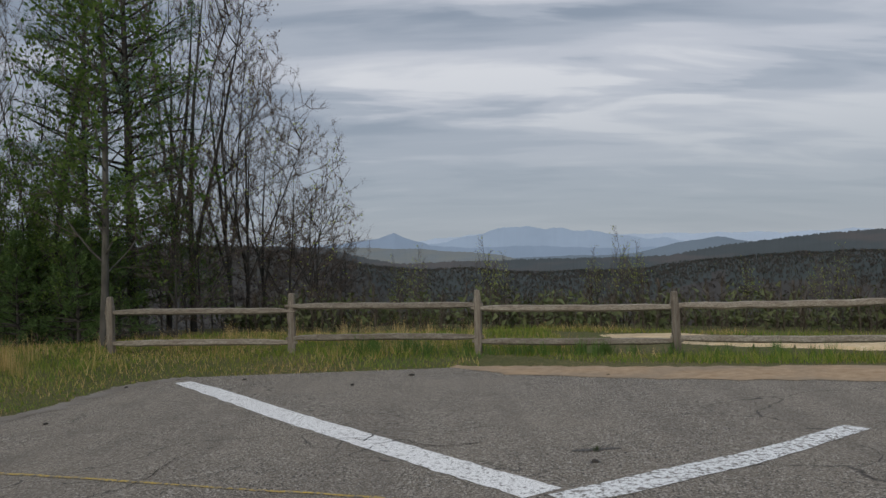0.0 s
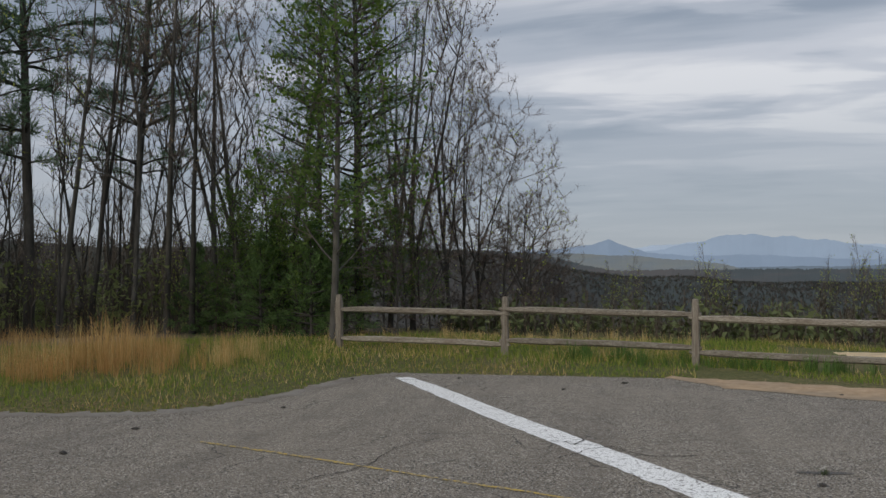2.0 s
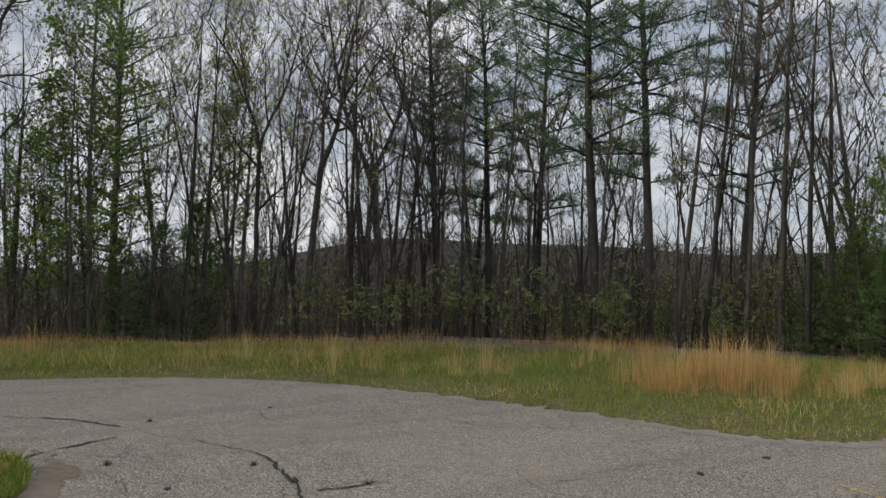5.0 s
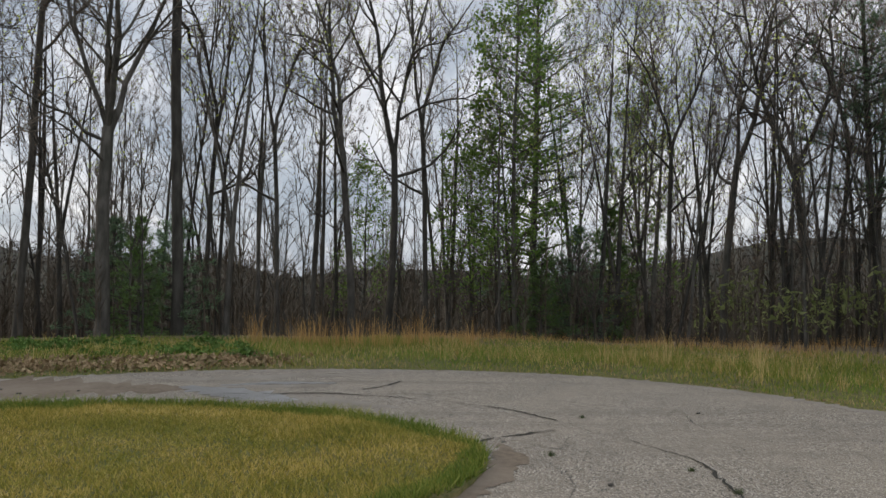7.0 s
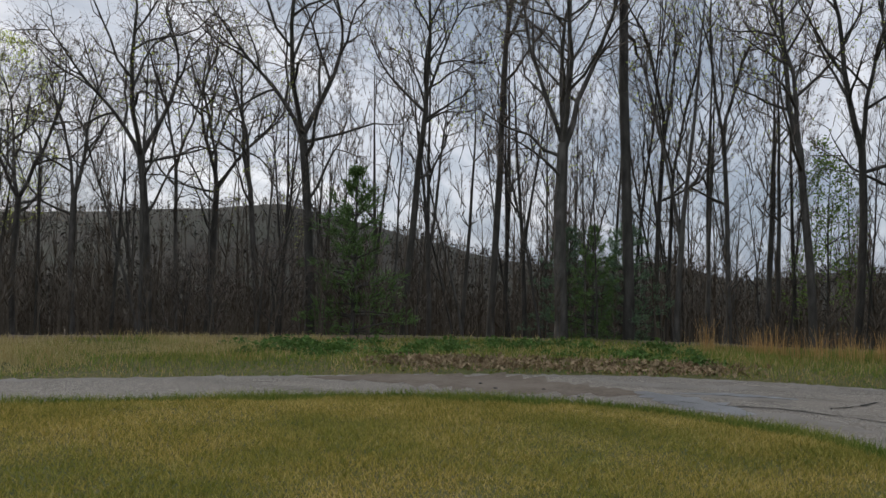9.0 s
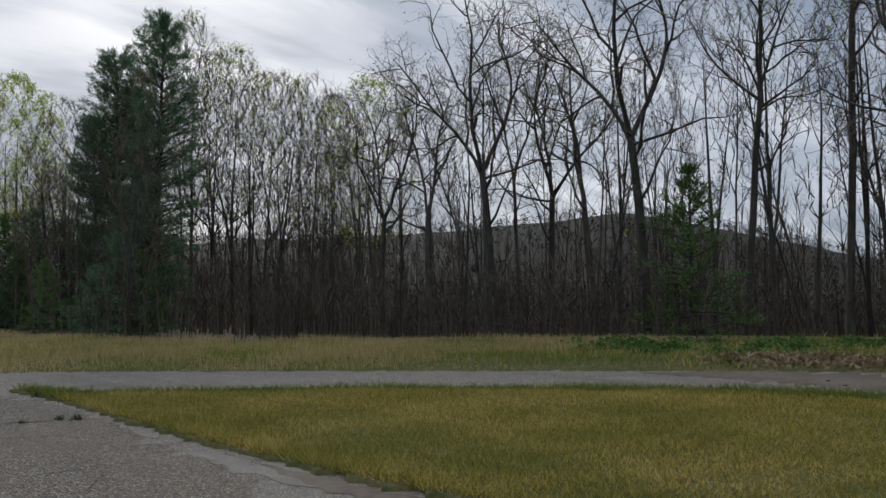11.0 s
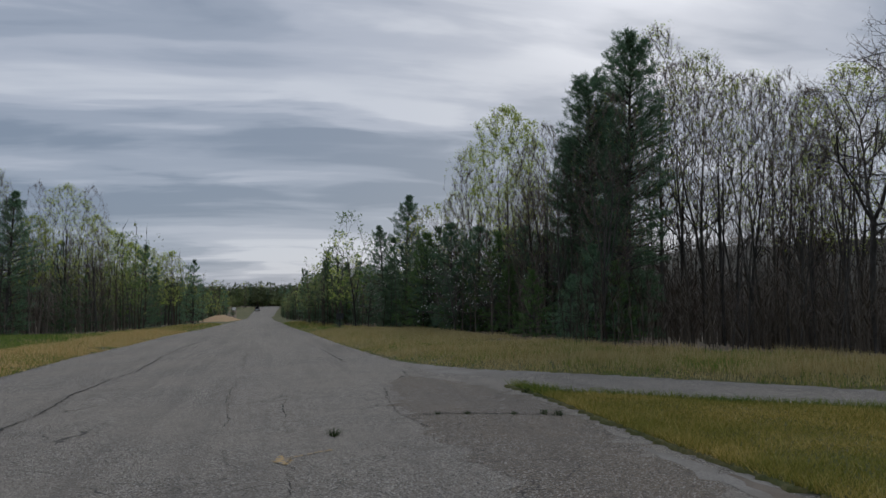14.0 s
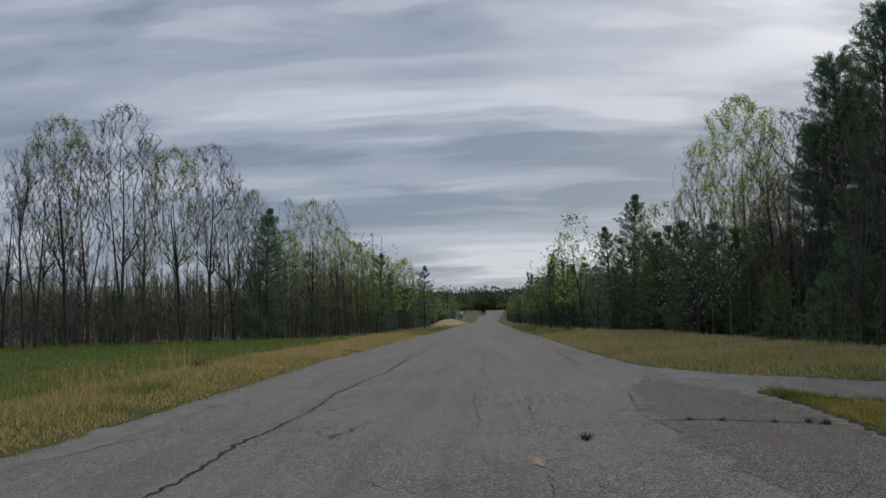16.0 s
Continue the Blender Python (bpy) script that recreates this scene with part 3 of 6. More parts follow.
# ---- ground: one sheet to the horizon ----
def make_ground():
    rad = np.concatenate([np.linspace(0.5, 36, 110), np.geomspace(36.5, 4600, 80)])
    na = 400
    ang = np.linspace(0, 2 * math.pi, na, endpoint=False)
    rr, aa = np.meshgrid(rad, ang, indexing="ij")
    x, y = -rr * np.sin(aa), rr * np.cos(aa)
    z = ground_z(x, y)
    z = np.where(rr > 3500, np.maximum(z, -260), z)
    verts = np.vstack([[[0, 0, -0.06]], np.stack([x, y, z], -1).reshape(-1, 3)])
    i, j = np.meshgrid(np.arange(len(rad) - 1), np.arange(na), indexing="ij")
    a = 1 + i * na + j
    b = 1 + i * na + (j + 1) % na
    faces = np.stack([a, b, b + na, a + na], -1).reshape(-1, 4)[:, ::-1].tolist()
    faces += [[0, 1 + j, 1 + (j + 1) % na] for j in range(na)]
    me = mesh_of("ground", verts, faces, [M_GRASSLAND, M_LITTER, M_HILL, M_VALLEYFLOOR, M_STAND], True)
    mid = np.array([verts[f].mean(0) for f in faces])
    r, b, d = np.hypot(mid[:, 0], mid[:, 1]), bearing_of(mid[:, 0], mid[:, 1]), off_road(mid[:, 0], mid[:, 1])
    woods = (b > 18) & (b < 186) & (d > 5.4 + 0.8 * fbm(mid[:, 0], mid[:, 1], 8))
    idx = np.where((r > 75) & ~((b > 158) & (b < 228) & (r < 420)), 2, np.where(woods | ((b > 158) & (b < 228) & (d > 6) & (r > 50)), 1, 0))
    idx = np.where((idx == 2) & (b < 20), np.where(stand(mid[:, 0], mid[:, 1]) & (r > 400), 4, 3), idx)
    me.polygons.foreach_set("material_index", idx.astype(np.int32))
    tagged(new("ground", me), "grass verge and leaf litter sloping to wooded hills", "ground", kind="structure")


make_ground()


def strip_rows(ys, xl, xr, zf, cols, skirt, name, material, wob=0.0, dome=0.0, seed=1):
    """A sheet between two edges, row by row, with its rim turned down."""
    r = np.random.default_rng(seed)
    rows = []
    for y, a, b in zip(ys, xl, xr):
        u = np.linspace(0, 1, cols)
        j = r.normal(0, wob, 2)
        xs = a + j[0] + (b + j[1] - a - j[0]) * u
        z = zf(y) + dome * np.minimum(1, np.minimum(xs - xs[0], xs[-1] - xs) / 1.2) + 0 * xs
        row = np.stack([xs, np.full(cols, y), z], -1)
        lo = row[[0, -1]] + [[-0.03, 0, -skirt], [0.03, 0, -skirt]]
        rows.append(np.vstack([lo[:1], row, lo[1:]]))
    v = np.array(rows)
    n, c = v.shape[:2]
    i, k = np.meshgrid(np.arange(n - 1), np.arange(c - 1), indexing="ij")
    a = (i * c + k).ravel()
    faces = np.stack([a, a + 1, a + c + 1, a + c], -1)
    if ys[1] < ys[0]:
        faces = faces[:, ::-1]
    return mesh_of(name, v.reshape(-1, 3), faces, material, True)


ys = np.concatenate([np.arange(12.75, -40, -0.14), -np.geomspace(40, 338, 110)])
asphalt = new("road", strip_rows(ys, edge_x(WEST, ys), edge_x(EAST, ys), road_z, 60, 0.07, "road", M_ASPHALT, 0.035))
tagged(asphalt, "old grey cracked asphalt road ending in a turning loop", "road", kind="structure")

ys = np.arange(1.04, -14.15, -0.1)
island = new("grass_island", strip_rows(ys, edge_x(ISLE_W, ys), edge_x(ISLE_E, ys), lambda y: 0.035, 50, 0.06, "grass_island", M_GRASSLAND, 0.05, 0.04, 4))
tagged(island, "mown yellow-green grass island inside the asphalt loop", "lawn", kind="structure")


def blob(name, path, half, z, material, seed, wob=0.25, parent=None, label="", category=""):
    """A flat, ragged patch that follows a path, of half-width half (a number or one a point)."""
    r = np.random.default_rng(seed)
    p = spline(path, 10)
    h = np.interp(np.linspace(0, 1, len(p)), np.linspace(0, 1, len(np.atleast_1d(half))), np.atleast_1d(half))
    t = np.gradient(p, axis=0)
    nrm = np.stack([-t[:, 1], t[:, 0]], -1) / np.linalg.norm(t, axis=1)[:, None]
    w1, w2 = (h * (1 + wob * (r.normal(0, 1, len(p))))).clip(0.002), (h * (1 + wob * r.normal(0, 1, len(p)))).clip(0.002)
    v = []
    for q, m, a, b in zip(p, nrm, w1, w2):
        for s in (-a, -a * 0.4, b * 0.4, b):
            xy = q + m * s
            v.append((xy[0], xy[1], z(xy[0], xy[1])))
    f = [[i * 4 + k, (i + 1) * 4 + k, (i + 1) * 4 + k + 1, i * 4 + k + 1] for i in range(len(p) - 1) for k in range(3)]
    me = mesh_of(name, v, f, material)
    if parent:
        return part(name, me, parent, label)
    return tagged(new(name, me), label, category, kind="structure")


on_road = lambda h: (lambda x, y: float(road_z(min(y, 0))) + h)
# bare soil between the pavement and the fence, and the sandy track behind the fence
blob("soil_strip", [(0.1, 12.85), (1.2, 12.0), (2.75, 11.3), (4.7, 10.7), (7.3, 9.7), (10.2, 7.6)], [0.1, 0.4, 0.5, 0.6, 0.7, 0.7],
     lambda x, y: max(float(ground_z(x, y)) + 0.022, 0.006), M_SOIL, 3, 0.10, None, "bare reddish soil strip along the pavement edge", "soil")
sand_line = spline([(2.9, 17.3), (3.6, 16.7), (5.0, 15.5), (6.4, 14.6), (7.7, 13.9), (11, 12.3)], 8)
sand_up = lambda x, y: 0.07 - 0.30 * min(1.2, float(np.min(np.hypot(sand_line[:, 0] - x, sand_line[:, 1] - y))) / 1.1) ** 4 - 0.05 * max(0.0, 4.6 - x)
blob("sand_track", [(2.9, 17.3), (3.6, 16.7), (5.0, 15.5), (6.4, 14.6), (7.7, 13.9), (11, 12.3)], [0.03, 0.3, 1.0, 1.15, 1.1, 1.1],
     lambda x, y: float(ground_z(x, y)) + sand_up(x, y), M_SAND, 4, 0.28, None, "pale sandy track behind the fence", "track")

# painted lines
blob("white_line", [(-3.9, 12.15), (-3.0, 10.85), (-1.95, 9.25), (-0.8, 7.6), (0.0, 6.45), (0.62, 5.6)], [0.13, 0.16, 0.17, 0.18, 0.18, 0.18],
     on_road(0.005), M_WHITE, 5, 0.05, asphalt, "worn white paint line")
blob("white_line", [(0.72, 5.42), (1.6, 5.95), (2.5, 6.5), (3.62, 7.35)], [0.15, 0.16, 0.14, 0.12],
     on_road(0.006), M_WORNWHITE, 6, 0.05, asphalt, "worn white paint line")
blob("yellow_line", [(-4.3, 6.95), (-3.2, 6.6), (-1.9, 6.12), (-0.4, 5.6), (0.4, 5.3)], 0.022, on_road(0.005), M_YELLOW, 7, 0.3, asphalt, "faint thin yellow line")

def crack(path, half, seed):
    """A jagged crack in broken lengths."""
    r = np.random.default_rng(seed)
    p = spline(path, 14)
    k = np.cumsum(np.r_[0, np.linalg.norm(np.diff(p, axis=0), axis=1)])
    s = np.arange(0, k[-1], 0.11)
    p = np.stack([np.interp(s, k, p[:, 0]), np.interp(s, k, p[:, 1])], -1)
    p += r.normal(0, 0.017, p.shape) + 0.06 * np.stack([fbm(s * 1.5, s * 0, seed), fbm(s * 1.5, s * 0 + 3, seed)], -1)
    t = np.gradient(p, axis=0)
    nrm = np.stack([-t[:, 1], t[:, 0]], -1) / (np.linalg.norm(t, axis=1)[:, None] + 1e-6)
    w = 0.62 * half * np.clip(0.85 + 0.75 * fbm(s * 0.9, s * 0 + 9, seed + 1) + r.normal(0, 0.35, len(s)), 0.0, 2.2)
    v, f = [], []
    for i in range(len(p)):
        for sd in (-1, 1):
            q = p[i] + nrm[i] * sd * w[i]
            v.append((q[0], q[1], float(road_z(min(q[1], 0))) + 0.009))
    for i in range(len(p) - 1):
        if w[i] + w[i + 1] > 0.2 * half:
            f.append([2 * i, 2 * i + 2, 2 * i + 3, 2 * i + 1])
    part("crack", mesh_of("crack", v, f, M_CRACK), asphalt, "dark open crack")


# cracks with dark filth, pale worn patches and silt
for n, (path, half) in enumerate((
    ([(3.5, -4.0), (3.4, -7.0), (3.45, -9.4), (3.3, -12.5), (3.4, -15.5), (3.1, -20.7), (3.2, -30), (3.0, -45)], 0.027),
    ([(-12.7, -2.1), (-12.6, -1.5), (-12.73, -0.7), (-12.55, 0.0), (-12.1, 0.9), (-11.66, 1.4), (-11.2, 1.87), (-10.4, 2.3)], 0.03),
    ([(-10.4, 2.3), (-9.54, 2.57), (-9.2, 2.78), (-8.5, 3.0), (-7.9, 3.04), (-7.46, 3.0), (-6.9, 2.9), (-6.0, 2.6)], 0.022),
    ([(-13.1, 0.0), (-13.7, 0.45), (-14.3, 0.7)], 0.025),
    ([(-9.1, 1.1), (-9.4, 1.5), (-9.8, 2.2)], 0.03),
    ([(-1.7, -11.0), (-2.3, -11.05), (-2.9, -10.8), (-3.9, -10.4)], 0.028),
    ([(-0.1, -6.0), (-0.2, -9.6), (-0.15, -12.6), (-0.3, -16)], 0.007),
    ([(0.6, -10.6), (0.75, -14.5), (0.7, -18.4), (0.9, -26)], 0.009),
    ([(-1.0, -33), (-1.2, -30.5), (-1.5, -24.0), (-1.7, -21)], 0.03),
    ([(-1.9, -14.5), (-1.7, -11.5), (-1.9, -9.9)], 0.014),
    ([(-6.5, 2.9), (-6.45, 3.2), (-6.55, 3.6)], 0.02),
    ([(-2.7, 5.7), (-2.35, 6.3), (-2.3, 7.1), (-2.0, 7.7)], 0.008),
    ([(-0.9, 6.9), (-0.45, 7.5), (-0.1, 7.2), (0.4, 7.3)], 0.01),
    ([(5.2, -9.5), (4.4, -11.0), (3.6, -12.2)], 0.012),
    ([(-1.15, 7.55), (-0.95, 7.7), (-0.75, 7.55), (-0.5, 7.6)], 0.008),
    ([(-0.8, 7.95), (-0.75, 7.7), (-0.85, 7.45)], 0.007),
    ([(0.1, 6.75), (0.15, 6.5), (0.0, 6.2)], 0.005),
    ([(-3.9, 11.75), (-3.6, 11.85), (-3.3, 11.7)], 0.012),
    ([(4.6, -17.5), (4.0, -19.0), (3.4, -19.6)], 0.012),
    ([(2.9, -8.6), (2.0, -8.9), (1.2, -8.7), (0.4, -9.0)], 0.007),
    ([(2.2, -13.0), (1.5, -13.4), (0.75, -13.2)], 0.007),
    ([(-0.15, -7.3), (0.5, -7.0), (1.3, -7.2), (2.1, -6.9)], 0.007),
    ([(-2.1, -8.2), (-2.6, -7.6), (-3.3, -7.5)], 0.006),
    ([(-10.9, 4.2), (-9.8, 4.0), (-8.9, 4.4)], 0.008),
    ([(-6.4, 4.9), (-5.5, 4.6), (-4.7, 4.9), (-3.9, 4.8)], 0.008),
    ([(1.6, 9.8), (2.4, 9.5), (3.2, 9.7)], 0.007),
    ([(-1.6, 10.6), (-0.8, 10.4), (0.1, 10.7), (0.9, 10.5)], 0.007),
    ([(5.0, -15.0), (4.1, -14.6), (3.4, -14.2)], 0.014),
)):
    crack(path, half, 20 + n)
for n, k in enumerate(range(0, 132, 12)):
    rim = [(q[0] + 0.16, q[1] - 0.05) for q in WEST[k:k + 13:3] if q[1] > -30]
    if len(rim) > 2:
        blob("dusty_edge", rim, 0.13, on_road(0.0042), M_PALE, 90 + n, 0.65, asphalt, "pale dust along the asphalt edge")
for n, (path, half) in enumerate((([(-14.6, -3.8), (-14.4, -2.4), (-14.9, -1.1), (-15.2, 0.4)], [0.04, 0.25, 0.3, 0.04]), ([(-12.0, -2.2), (-12.1, -0.8), (-11.4, 0.4)], [0.05, 0.38, 0.05]),
                                  ([(-13.5, -2.2), (-13.6, -0.5)], 0.16), ([(5.6, -7.5), (5.5, -10.5), (5.4, -14), (5.4, -19)], [0.05, 0.3, 0.22, 0.05]),
                                  ([(-4.0, -5.0), (-3.9, -6.5), (-3.8, -8)], [0.03, 0.2, 0.03]), ([(-5.0, -15.9), (-4.0, -17.0), (-3.2, -19)], [0.08, 0.5, 0.1]))):
    blob("worn_patch", path, half, on_road(0.004), M_PALE, 50 + n, 0.4, asphalt, "pale worn asphalt")
for n, (path, half) in enumerate((([(-12.2, -8.0), (-13.0, -6.4), (-13.3, -4.9), (-13.2, -3.6), (-13.3, -2.6)], [0.08, 0.7, 1.0, 0.7, 0.15]), ([(-5.25, -0.9), (-4.4, -2.9), (-4.0, -5.0), (-4.0, -6.6)], [0.03, 0.17, 0.17, 0.03]),
                                  ([(-9.0, 1.3), (-8.3, 1.25), (-7.3, 0.8), (-6.3, 0.1)], [0.03, 0.17, 0.17, 0.03]))):
    blob("silt", path, half, on_road(0.0045), M_SILT, 70 + n, 0.3, asphalt, "brown silt washed over asphalt")


for n, (path, half) in enumerate((([(-13.5, -2.7), (-13.0, -2.2), (-12.4, -1.5), (-12.0, -1.0)], [0.1, 0.35, 0.4, 0.15]), ([(-13.6, -2.2), (-13.9, -1.3), (-13.9, -0.4)], [0.05, 0.16, 0.06]))):
    blob("wet_patch", path, half, on_road(0.0065), M_WET, 76 + n, 0.25, asphalt, "damp shining patch on the asphalt")
blob("patched_asphalt", [(-2.6, -16.6), (-2.75, -15.0), (-2.9, -13.0), (-2.95, -11.2), (-2.9, -9.6), (-2.9, -7.0), (-2.8, -4.0)], [0.1, 0.7, 1.0, 1.1, 1.05, 0.9, 0.2], on_road(0.0035), M_DARKASPHALT, 80, 0.12, asphalt, "darker patch of asphalt")
blob("oil_stain", [(1.0, 6.82), (1.2, 6.84), (1.42, 6.86)], [0.02, 0.05, 0.015], on_road(0.005), M_STAIN, 81, 0.3, asphalt, "dark oil stain")
blob("oil_stain", [(1.08, 6.42), (1.16, 6.42)], 0.035, on_road(0.005), M_STAIN, 82, 0.3, asphalt, "dark oil stain")
blob("yellow_mark", [(-0.13, -8.02), (-0.1, -8.2), (-0.07, -8.3), (-0.09, -8.5)], [0.02, 0.085, 0.05, 0.015], on_road(0.0075), M_MARK, 83, 0.4, asphalt, "faded yellow paint mark")
blob("yellow_mark", [(-0.12, -8.3), (-0.4, -8.55), (-0.62, -8.7)], 0.012, on_road(0.0075), M_MARK, 84, 0.4, asphalt, "faded yellow paint mark")



# ---- far hills, haze painted into their colours and glow ----
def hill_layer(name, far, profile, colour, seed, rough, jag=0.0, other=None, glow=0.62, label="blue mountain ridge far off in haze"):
    b = np.arange(-46, 34, 0.08)
    e = np.interp(b, [q[0] for q in profile], [q[1] for q in profile])
    e = np.where(e > -2, e + rough * fbm(b * 1.7, b * 0 + seed, seed, 5), e)
    e = e + np.random.default_rng(seed).normal(0, jag, len(b))
    t = np.radians(b)
    v = []
    for drop, back in ((0, 0), (0.35, -0.03), (0.7, -0.07), (1.0, -0.12)):
        rr = far * (1 + back)
        top = 1.55 + far * np.tan(np.radians(e))
        z = top * (1 - drop) + (-200) * drop
        v.append(np.stack([-rr * np.sin(t), rr * np.cos(t), z], -1))
    v = np.array(v)
    k = len(b)
    f = [[i * k + j, i * k + j + 1, (i + 1) * k + j + 1, (i + 1) * k + j] for i in range(3) for j in range(k - 1)]
    # each ridge's tint and its own glow stand in for the air's haze
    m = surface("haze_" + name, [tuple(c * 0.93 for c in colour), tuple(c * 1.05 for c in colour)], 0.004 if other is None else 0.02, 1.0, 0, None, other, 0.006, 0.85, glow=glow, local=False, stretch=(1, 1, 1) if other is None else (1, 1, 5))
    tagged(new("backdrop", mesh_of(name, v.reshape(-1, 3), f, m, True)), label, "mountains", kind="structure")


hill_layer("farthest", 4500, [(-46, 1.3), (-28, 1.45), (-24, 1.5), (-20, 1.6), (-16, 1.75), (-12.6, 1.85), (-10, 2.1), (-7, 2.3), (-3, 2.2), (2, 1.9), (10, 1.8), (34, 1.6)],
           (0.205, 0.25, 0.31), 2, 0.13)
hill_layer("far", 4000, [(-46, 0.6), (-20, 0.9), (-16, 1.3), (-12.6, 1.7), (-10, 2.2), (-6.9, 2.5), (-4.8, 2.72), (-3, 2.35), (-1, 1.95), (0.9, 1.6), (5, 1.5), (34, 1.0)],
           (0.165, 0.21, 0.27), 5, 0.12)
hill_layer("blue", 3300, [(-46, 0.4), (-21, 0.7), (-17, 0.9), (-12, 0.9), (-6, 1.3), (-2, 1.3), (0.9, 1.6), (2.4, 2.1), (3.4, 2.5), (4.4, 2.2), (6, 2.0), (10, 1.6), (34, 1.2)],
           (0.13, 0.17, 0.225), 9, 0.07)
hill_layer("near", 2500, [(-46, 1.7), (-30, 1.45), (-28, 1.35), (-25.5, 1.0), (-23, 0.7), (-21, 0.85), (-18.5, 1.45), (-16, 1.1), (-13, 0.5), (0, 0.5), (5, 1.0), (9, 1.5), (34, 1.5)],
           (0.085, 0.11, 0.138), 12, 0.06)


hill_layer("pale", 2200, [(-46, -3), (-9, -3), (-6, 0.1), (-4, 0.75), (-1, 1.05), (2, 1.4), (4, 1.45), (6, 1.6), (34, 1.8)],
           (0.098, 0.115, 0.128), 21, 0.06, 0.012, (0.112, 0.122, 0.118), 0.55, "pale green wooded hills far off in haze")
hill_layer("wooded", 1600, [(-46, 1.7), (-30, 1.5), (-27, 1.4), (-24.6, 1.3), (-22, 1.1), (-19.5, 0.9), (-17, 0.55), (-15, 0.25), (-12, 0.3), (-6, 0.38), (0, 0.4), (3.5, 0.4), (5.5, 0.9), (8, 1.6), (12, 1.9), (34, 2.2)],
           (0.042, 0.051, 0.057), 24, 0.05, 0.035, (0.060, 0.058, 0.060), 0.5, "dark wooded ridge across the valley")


# ---- split-rail fence ----
def rail_mesh(p, q, r, wide, tall):
    """A split rail from p to q in local metres, thick in the middle and cut to wedges at its ends."""
    p, q = Vector(p), Vector(q)
    n = 12
    along = q - p
    side = along.cross(Vector((0, 0, 1))).normalized()
    v, f = [], []
    sag = r.uniform(-0.025, 0.02)
    tw = r.uniform(-0.35, 0.35)
    for i in range(n + 1):
        s = i / n
        k = min(1.0, 0.45 + 4.5 * min(s, 1 - s))
        c = p + along * s + Vector((0, 0, sag * math.sin(math.pi * s) + r.normal(0, 0.004))) + side * r.normal(0, 0.005)
        a = tw * (s - 0.5)
        for u, w in ((-1, -0.85), (0.1, -1.05), (1, -0.55), (0.9, 0.75), (0.0, 1.0), (-0.95, 0.7)):
            uu, ww = u * wide * (0.8 + 0.2 * k), w * tall * k
            v.append(c + side * (uu * math.cos(a) - ww * math.sin(a)) + Vector((0, 0, ww * math.cos(a) + uu * math.sin(a))))
    for i in range(n):
        for j in range(6):
            f.append([i * 6 + j, i * 6 + (j + 1) % 6, (i + 1) * 6 + (j + 1) % 6, (i + 1) * 6 + j])
    f += [[5, 4, 3, 2, 1, 0], [n * 6 + j for j in range(6)]]
    return mesh_of("rail", [tuple(c) for c in v], f, M_WOOD)


def post_mesh(h, r):
    bm = bmesh.new()
    bmesh.ops.create_cube(bm, size=1)
    bmesh.ops.scale(bm, vec=(0.125, 0.115, h + 0.35), verts=bm.verts)
    bmesh.ops.translate(bm, vec=(0, 0, (h - 0.35) / 2), verts=bm.verts)
    bmesh.ops.subdivide_edges(bm, edges=[e for e in bm.edges if abs(e.verts[0].co.z - e.verts[1].co.z) > 0.1], cuts=6)
    for vert in bm.verts:
        vert.co.x += r.normal(0, 0.006)
        vert.co.y += r.normal(0, 0.006)
    top = [vert for vert in bm.verts if vert.co.z > h - 0.01]
    bmesh.ops.scale(bm, vec=(0.75, 0.75, 1), verts=top)
    bmesh.ops.bevel(bm, geom=list(bm.edges), offset=0.012, segments=1, affect="EDGES")
    return bm_mesh("post", bm, M_POSTWOOD)


def make_fence():
    r = np.random.default_rng(11)
    posts = [(-6.25, 15.4, 1.07), (-2.8, 14.95, 1.08), (0.55, 14.2, 1.10), (3.77, 13.5, 1.04), (7.0, 12.5, 1.06), (10.1, 11.3, 1.06)]
    fence = tagged(new("split_rail_fence"), "weathered grey-brown split-rail fence with two rails", "fence")
    fence.location = (posts[0][0], posts[0][1], float(ground_z(posts[0][0], posts[0][1])))
    base = fence.location.copy()
    spots = []
    for x, y, h in posts:
        z = float(ground_z(x, y))
        ob = part("post", post_mesh(h, r), fence)
        ob.location = (x - base.x, y - base.y, z - base.z)
        ob.rotation_euler = (r.normal(0, 0.012), r.normal(0, 0.012), r.uniform(-0.2, 0.2) - 0.2)
        spots.append(Vector((x, y, z)) - base)
    for i in range(len(spots) - 1):
        a, b = spots[i], spots[i + 1]
        w = (b - a).normalized() * 0.10
        for hh in (0.80, 0.24):
            j = 0.035 if i % 2 else -0.035
            part("rail", rail_mesh(a - w + Vector((0, 0, hh + j + r.normal(0, 0.015))), b + w + Vector((0, 0, hh + j + r.normal(0, 0.015))), r, 0.045, 0.058), fence)


make_fence()


